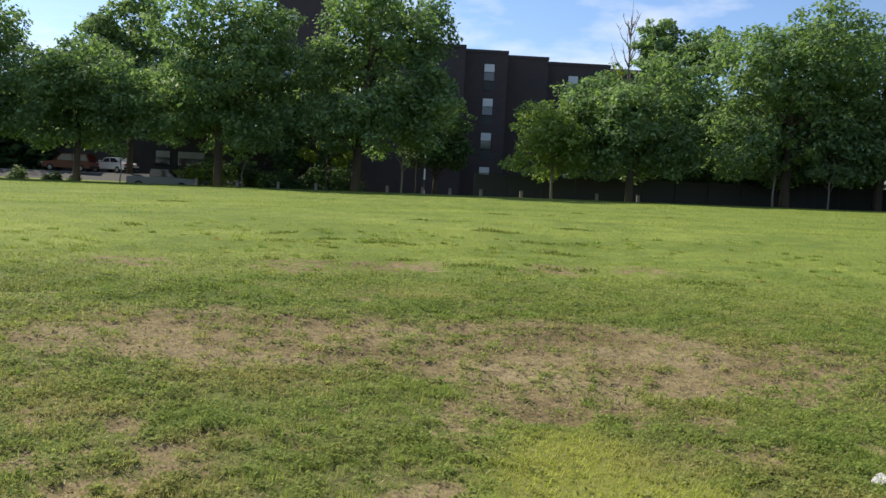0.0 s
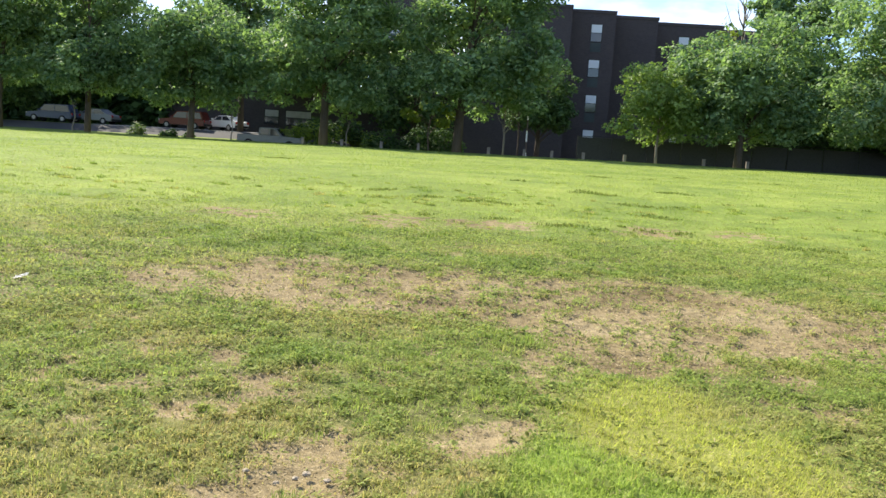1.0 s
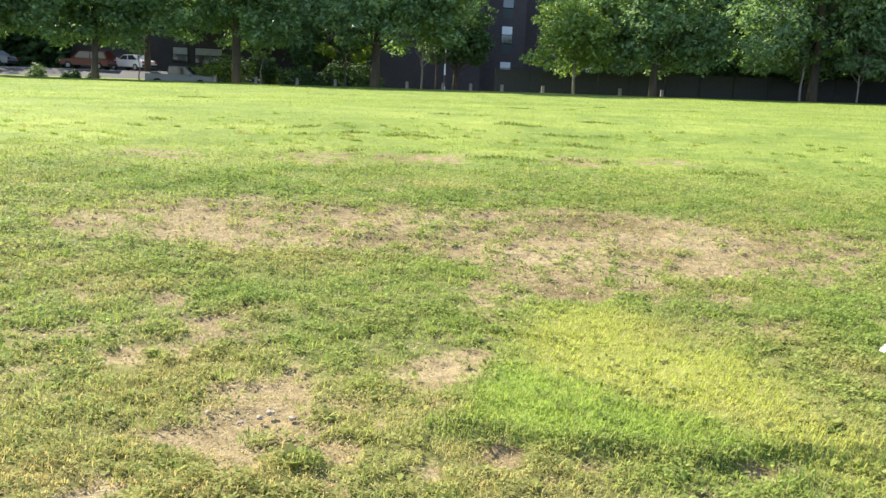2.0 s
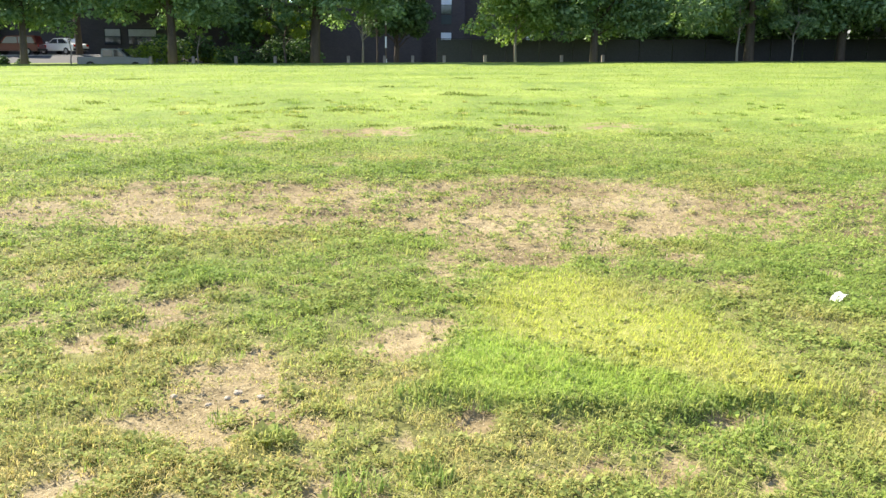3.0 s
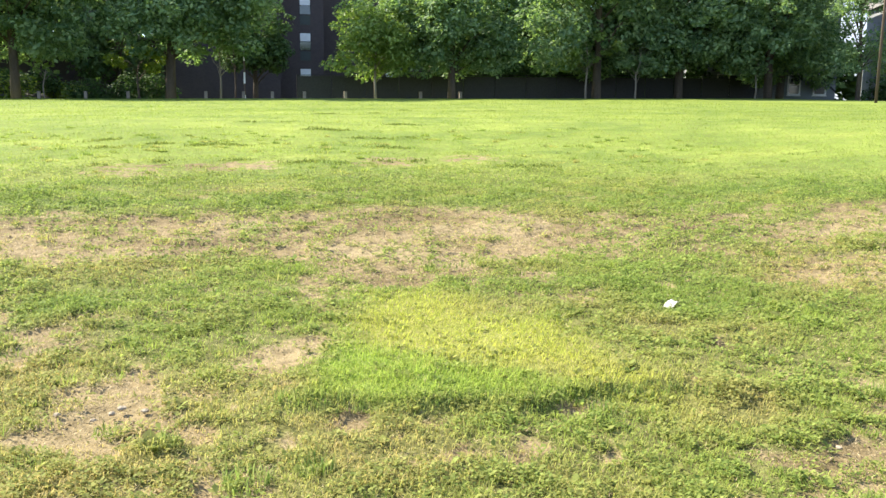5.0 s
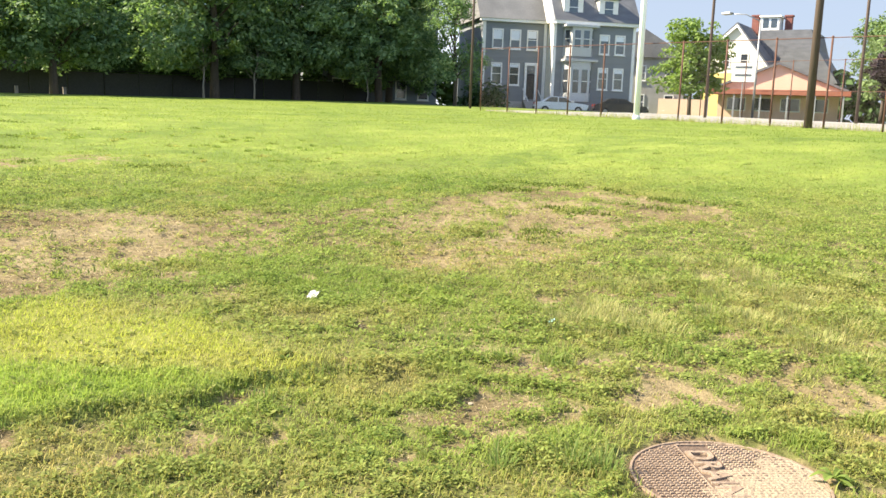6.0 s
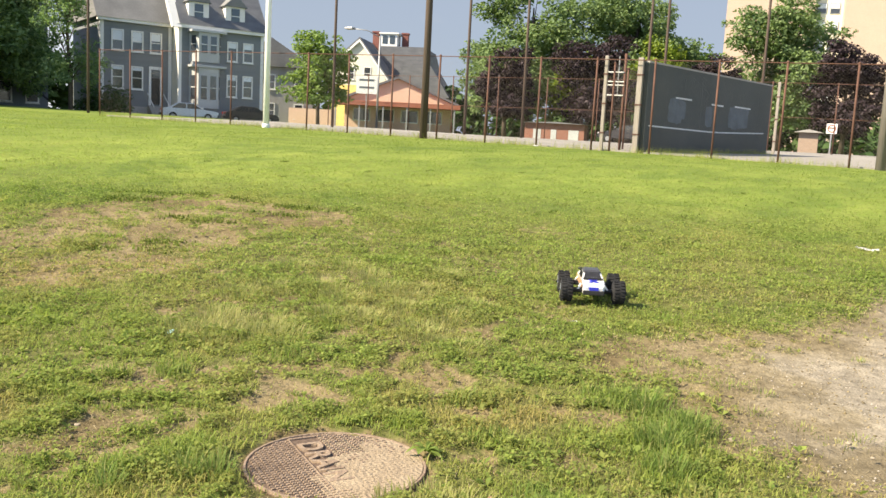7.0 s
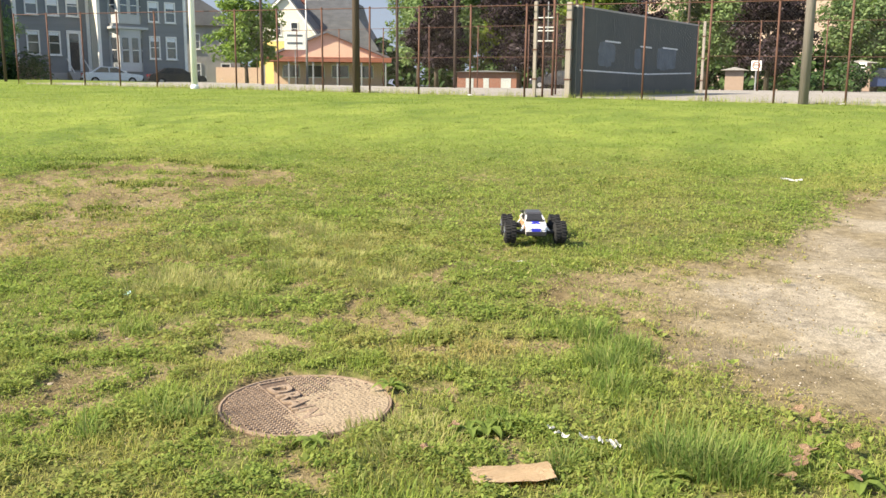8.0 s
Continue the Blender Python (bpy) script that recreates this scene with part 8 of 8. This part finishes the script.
def tall_grass(seed):
    """Bushy unmown grass by the path, and pale longer tufts in the turf."""
    rng = np.random.default_rng(seed)
    rows = []
    for cx, cy, cr in TALL:
        n = int(16000 * cr * cr) + 60
        r = cr * np.sqrt(rng.random(n))
        a = rng.uniform(0, 2 * np.pi, n)
        rows.append(np.stack([cx + r * np.cos(a), cy + r * np.sin(a), rng.uniform(0.35, 1.0, n) * (0.05 + 1.05 * cr) * (1.15 - 0.5 * r / cr), a + rng.normal(0, 0.7, n), np.clip(rng.normal(0.10, 0.22, n), 0, 1)], 1))
    for cx, cy in PALE:
        n = 330
        r = 0.2 * np.sqrt(rng.random(n))
        a = rng.uniform(0, 2 * np.pi, n)
        rows.append(np.stack([cx + r * np.cos(a), cy + r * np.sin(a), rng.uniform(0.03, 0.065, n) * (1.25 if cx > 2.5 else 0.85), a, np.clip(rng.normal(0.6, 0.2, n), 0, 1)], 1))
    for cx, cy in SPRIGS:
        n, wide = int(rng.integers(25, 65)), rng.uniform(0.03, 0.085)
        a = rng.uniform(0, 2 * np.pi, n)
        r = wide * np.sqrt(rng.random(n))
        rows.append(np.stack([cx + r * np.cos(a), cy + 1.5 * r * np.sin(a), rng.uniform(0.012, 0.034, n), a, np.clip(rng.normal(0.5, 0.22, n), 0, 1)], 1))
    x, y, ln, a, dry = np.concatenate(rows).T
    n = len(x)
    out = rng.uniform(0.1, 1.15, n)
    d = np.stack([np.cos(a), np.sin(a)], 1)
    w = rng.uniform(0.0025, 0.0055, n)
    side = np.stack([-d[:, 1] * w / 2, d[:, 0] * w / 2, np.zeros(n)], 1)
    base = np.stack([x, y, land(x, y) - 0.005], 1)
    rings = []
    for f, taper in ((0.0, 1.0), (0.4, 0.9), (0.75, 0.6)):
        bend = out * f
        c = base + np.stack([d[:, 0] * ln * f * np.sin(bend), d[:, 1] * ln * f * np.sin(bend), ln * f * np.cos(bend * 0.8)], 1)
        rings += [c - side * taper, c + side * taper]
    tip = base + np.stack([d[:, 0] * ln * np.sin(out), d[:, 1] * ln * np.sin(out), ln * np.cos(out * 0.8)], 1)
    v = np.stack(rings + [tip], 1)
    k = np.arange(n)[:, None] * 7
    f = np.concatenate([k + np.array([q]) for q in ((0, 1, 3), (0, 3, 2), (2, 3, 5), (2, 5, 4), (4, 5, 6))])
    ob = quads_object("tall_grass", v.reshape(-1, 3), f, M_TALL)
    at = ob.data.attributes.new("yellow", "FLOAT", "POINT")
    at.data.foreach_set("value", np.repeat(dry, 7).astype(np.float32))
    return tagged(ob, "bushy long grass beside the sandy path", "grass", kind="stuff")


M_TALL = grass_material("tall_grass_blade", (0.105, 0.190, 0.042), (0.225, 0.325, 0.080), (0.50, 0.45, 0.20))
tall_grass(161)


def broad_plant(x, y, seed):
    """A rosette of long ribbed leaves, each a folded blade."""
    rng = random.Random(seed)
    ob = thing("broadleaf_plant", Matrix.Translation((x, y, height(x, y))), "low rosette weed with broad green leaves", "weed", "rosette weeds in the turf")
    for k in range(11):
        a = k * 2.4 + rng.uniform(-0.4, 0.4)
        ln, w, up = rng.uniform(0.05, 0.10), rng.uniform(0.012, 0.02), rng.uniform(0.25, 0.95)
        bm = bmesh.new()
        rows = []
        for f, wf in ((0.0, 0.15), (0.3, 0.7), (0.6, 1.0), (0.85, 0.65), (1.0, 0.06)):
            e = up - 0.9 * f
            r, z = ln * f * math.cos(up * 0.6), 0.012 + ln * f * math.sin(max(e, -0.2)) + 0.01 * f
            rows.append([bm.verts.new((r * math.cos(a) - s * w * wf * math.sin(a), r * math.sin(a) + s * w * wf * math.cos(a), z + (0.006 if s else 0) * wf)) for s in (-1, 0, 1)])
        for p, q in zip(rows, rows[1:]):
            for s in (0, 1):
                bm.faces.new((p[s], p[s + 1], q[s + 1], q[s]))
        part("leaf", bm, M_WEED, ob)
    return ob


for k, (px, py) in enumerate(PLANTS):
    broad_plant(px, py, 300 + k)


def low_clumps(seed):
    """Darker flattened clumps of coarse grass scattered over the thin turf and along the worn margins."""
    rng = np.random.default_rng(seed)
    cx, cy = scatter(rng, 5.0, 16.0, 5.0)
    bare, lush, yellow = cover_maps(cx, cy)
    margin = step(0.08, 0.3, bare) * step(1.0, 0.6, bare)
    keep = rng.random(len(cx)) < np.clip(0.10 + 0.45 * margin + 0.8 * inside(cx, cy, DARK_STRIP, 0.4), 0, 1) * soft_edge(cx, cy, 5.0, 16.0) * (inside(cx, cy, SAND, 0.3) < 0.3)
    cx, cy = cx[keep], cy[keep]
    m = 46
    n = len(cx) * m
    wide = np.repeat(rng.uniform(0.05, 0.24, len(cx)) * (0.7 + 0.05 * np.hypot(cx, cy)), m)
    x = np.repeat(cx, m) + wide * rng.normal(0, 0.55, n)
    y = np.repeat(cy, m) + 0.45 * wide * rng.normal(0, 0.55, n)
    ln = np.repeat(rng.uniform(0.022, 0.050, len(cx)), m) * rng.uniform(0.5, 1.3, n)
    a, out, w = rng.uniform(0, 2 * np.pi, n), rng.uniform(0.3, 1.25, n), rng.uniform(0.007, 0.016, n)
    d = np.stack([np.cos(a), np.sin(a)], 1)
    side = np.stack([-d[:, 1] * w / 2, d[:, 0] * w / 2, np.zeros(n)], 1)
    base = np.stack([x, y, land(x, y) + 0.35 * cushion(x, y)], 1)
    tip = base + np.stack([d[:, 0] * ln * np.sin(out), d[:, 1] * ln * np.sin(out), ln * np.cos(out)], 1)
    v = np.stack([base - side, base + side, tip], 1)
    ob = quads_object("grass_clumps", v.reshape(-1, 3), np.arange(n * 3).reshape(-1, 3), M_CLUMP)
    at = ob.data.attributes.new("yellow", "FLOAT", "POINT")
    at.data.foreach_set("value", np.repeat(np.clip(rng.normal(0.12, 0.2, n), 0, 1), 3).astype(np.float32))
    return tagged(ob, "low darker clumps of coarse grass in the thin turf", "grass", kind="stuff")


def tussocks(seed, r0, r1, per_m2):
    """Little mounds of longer grass that catch the light and throw shade."""
    rng = np.random.default_rng(seed)
    cx, cy = scatter(rng, r0, r1, per_m2)
    bare, lush, yellow = cover_maps(cx, cy)
    keep = rng.random(len(cx)) < soft_edge(cx, cy, r0, r1) * (1 - 0.75 * bare) * step(0.34, 0.58, fbm(cx * 0.8, cy * 1.1, 65)) * np.where(r0 > 8, step(9, 5, cx), 1.0) * (inside(cx, cy, SAND, 0.3) < 0.3)
    keep &= np.hypot(cx - COVER[0], cy - COVER[1]) > 0.45
    cx, cy, bare = cx[keep], cy[keep], bare[keep]
    m = 44
    n = len(cx) * m
    wide = np.repeat(rng.uniform(0.03, 0.10, len(cx)) * (1 - 0.6 * bare), m)
    px, py = rng.normal(0, 0.6, n), rng.normal(0, 0.6, n)
    x, y = np.repeat(cx, m) + wide * px * 1.4, np.repeat(cy, m) + wide * py
    ln = np.repeat(rng.uniform(0.030, 0.062, len(cx)) * (1 - 0.4 * bare), m) * rng.uniform(0.5, 1.2, n)
    a, out, w = np.arctan2(py, px) + rng.normal(0, 0.8, n), rng.uniform(0.15, 1.0, n), 0.0011 * np.hypot(x, y) * rng.uniform(0.7, 1.4, n)
    d = np.stack([np.cos(a), np.sin(a)], 1)
    side = np.stack([-d[:, 1] * w / 2, d[:, 0] * w / 2, np.zeros(n)], 1)
    base = np.stack([x, y, land(x, y) - 0.026 * np.repeat(bare, m)], 1)
    tip = base + np.stack([d[:, 0] * ln * np.sin(out), d[:, 1] * ln * np.sin(out), ln * np.cos(out)], 1)
    v = np.stack([base - side, base + side, tip], 1)
    ob = quads_object("grass_tussocks", v.reshape(-1, 3), np.arange(n * 3).reshape(-1, 3), M_BLADE)
    at = ob.data.attributes.new("yellow", "FLOAT", "POINT")
    at.data.foreach_set("value", np.repeat(np.clip(np.repeat(rng.normal(0.2, 0.22, len(cx)), m) + rng.normal(0, 0.1, n), 0, 1), 3).astype(np.float32))
    at = ob.data.attributes.new("deep", "FLOAT", "POINT")
    at.data.foreach_set("value", np.repeat(np.clip(np.repeat(rng.uniform(-0.2, 0.9, len(cx)), m), 0, 1), 3).astype(np.float32))
    return tagged(ob, "small mounds of longer grass standing out of the turf", "grass", kind="stuff")


tussocks(181, 2.2, 5.0, 22)
tussocks(182, 5.0, 9.0, 13)
tussocks(183, 9.0, 17.0, 5)

M_CLUMP = grass_material("clump_grass", (0.085, 0.140, 0.030), (0.185, 0.260, 0.055), (0.36, 0.32, 0.12))
low_clumps(171)
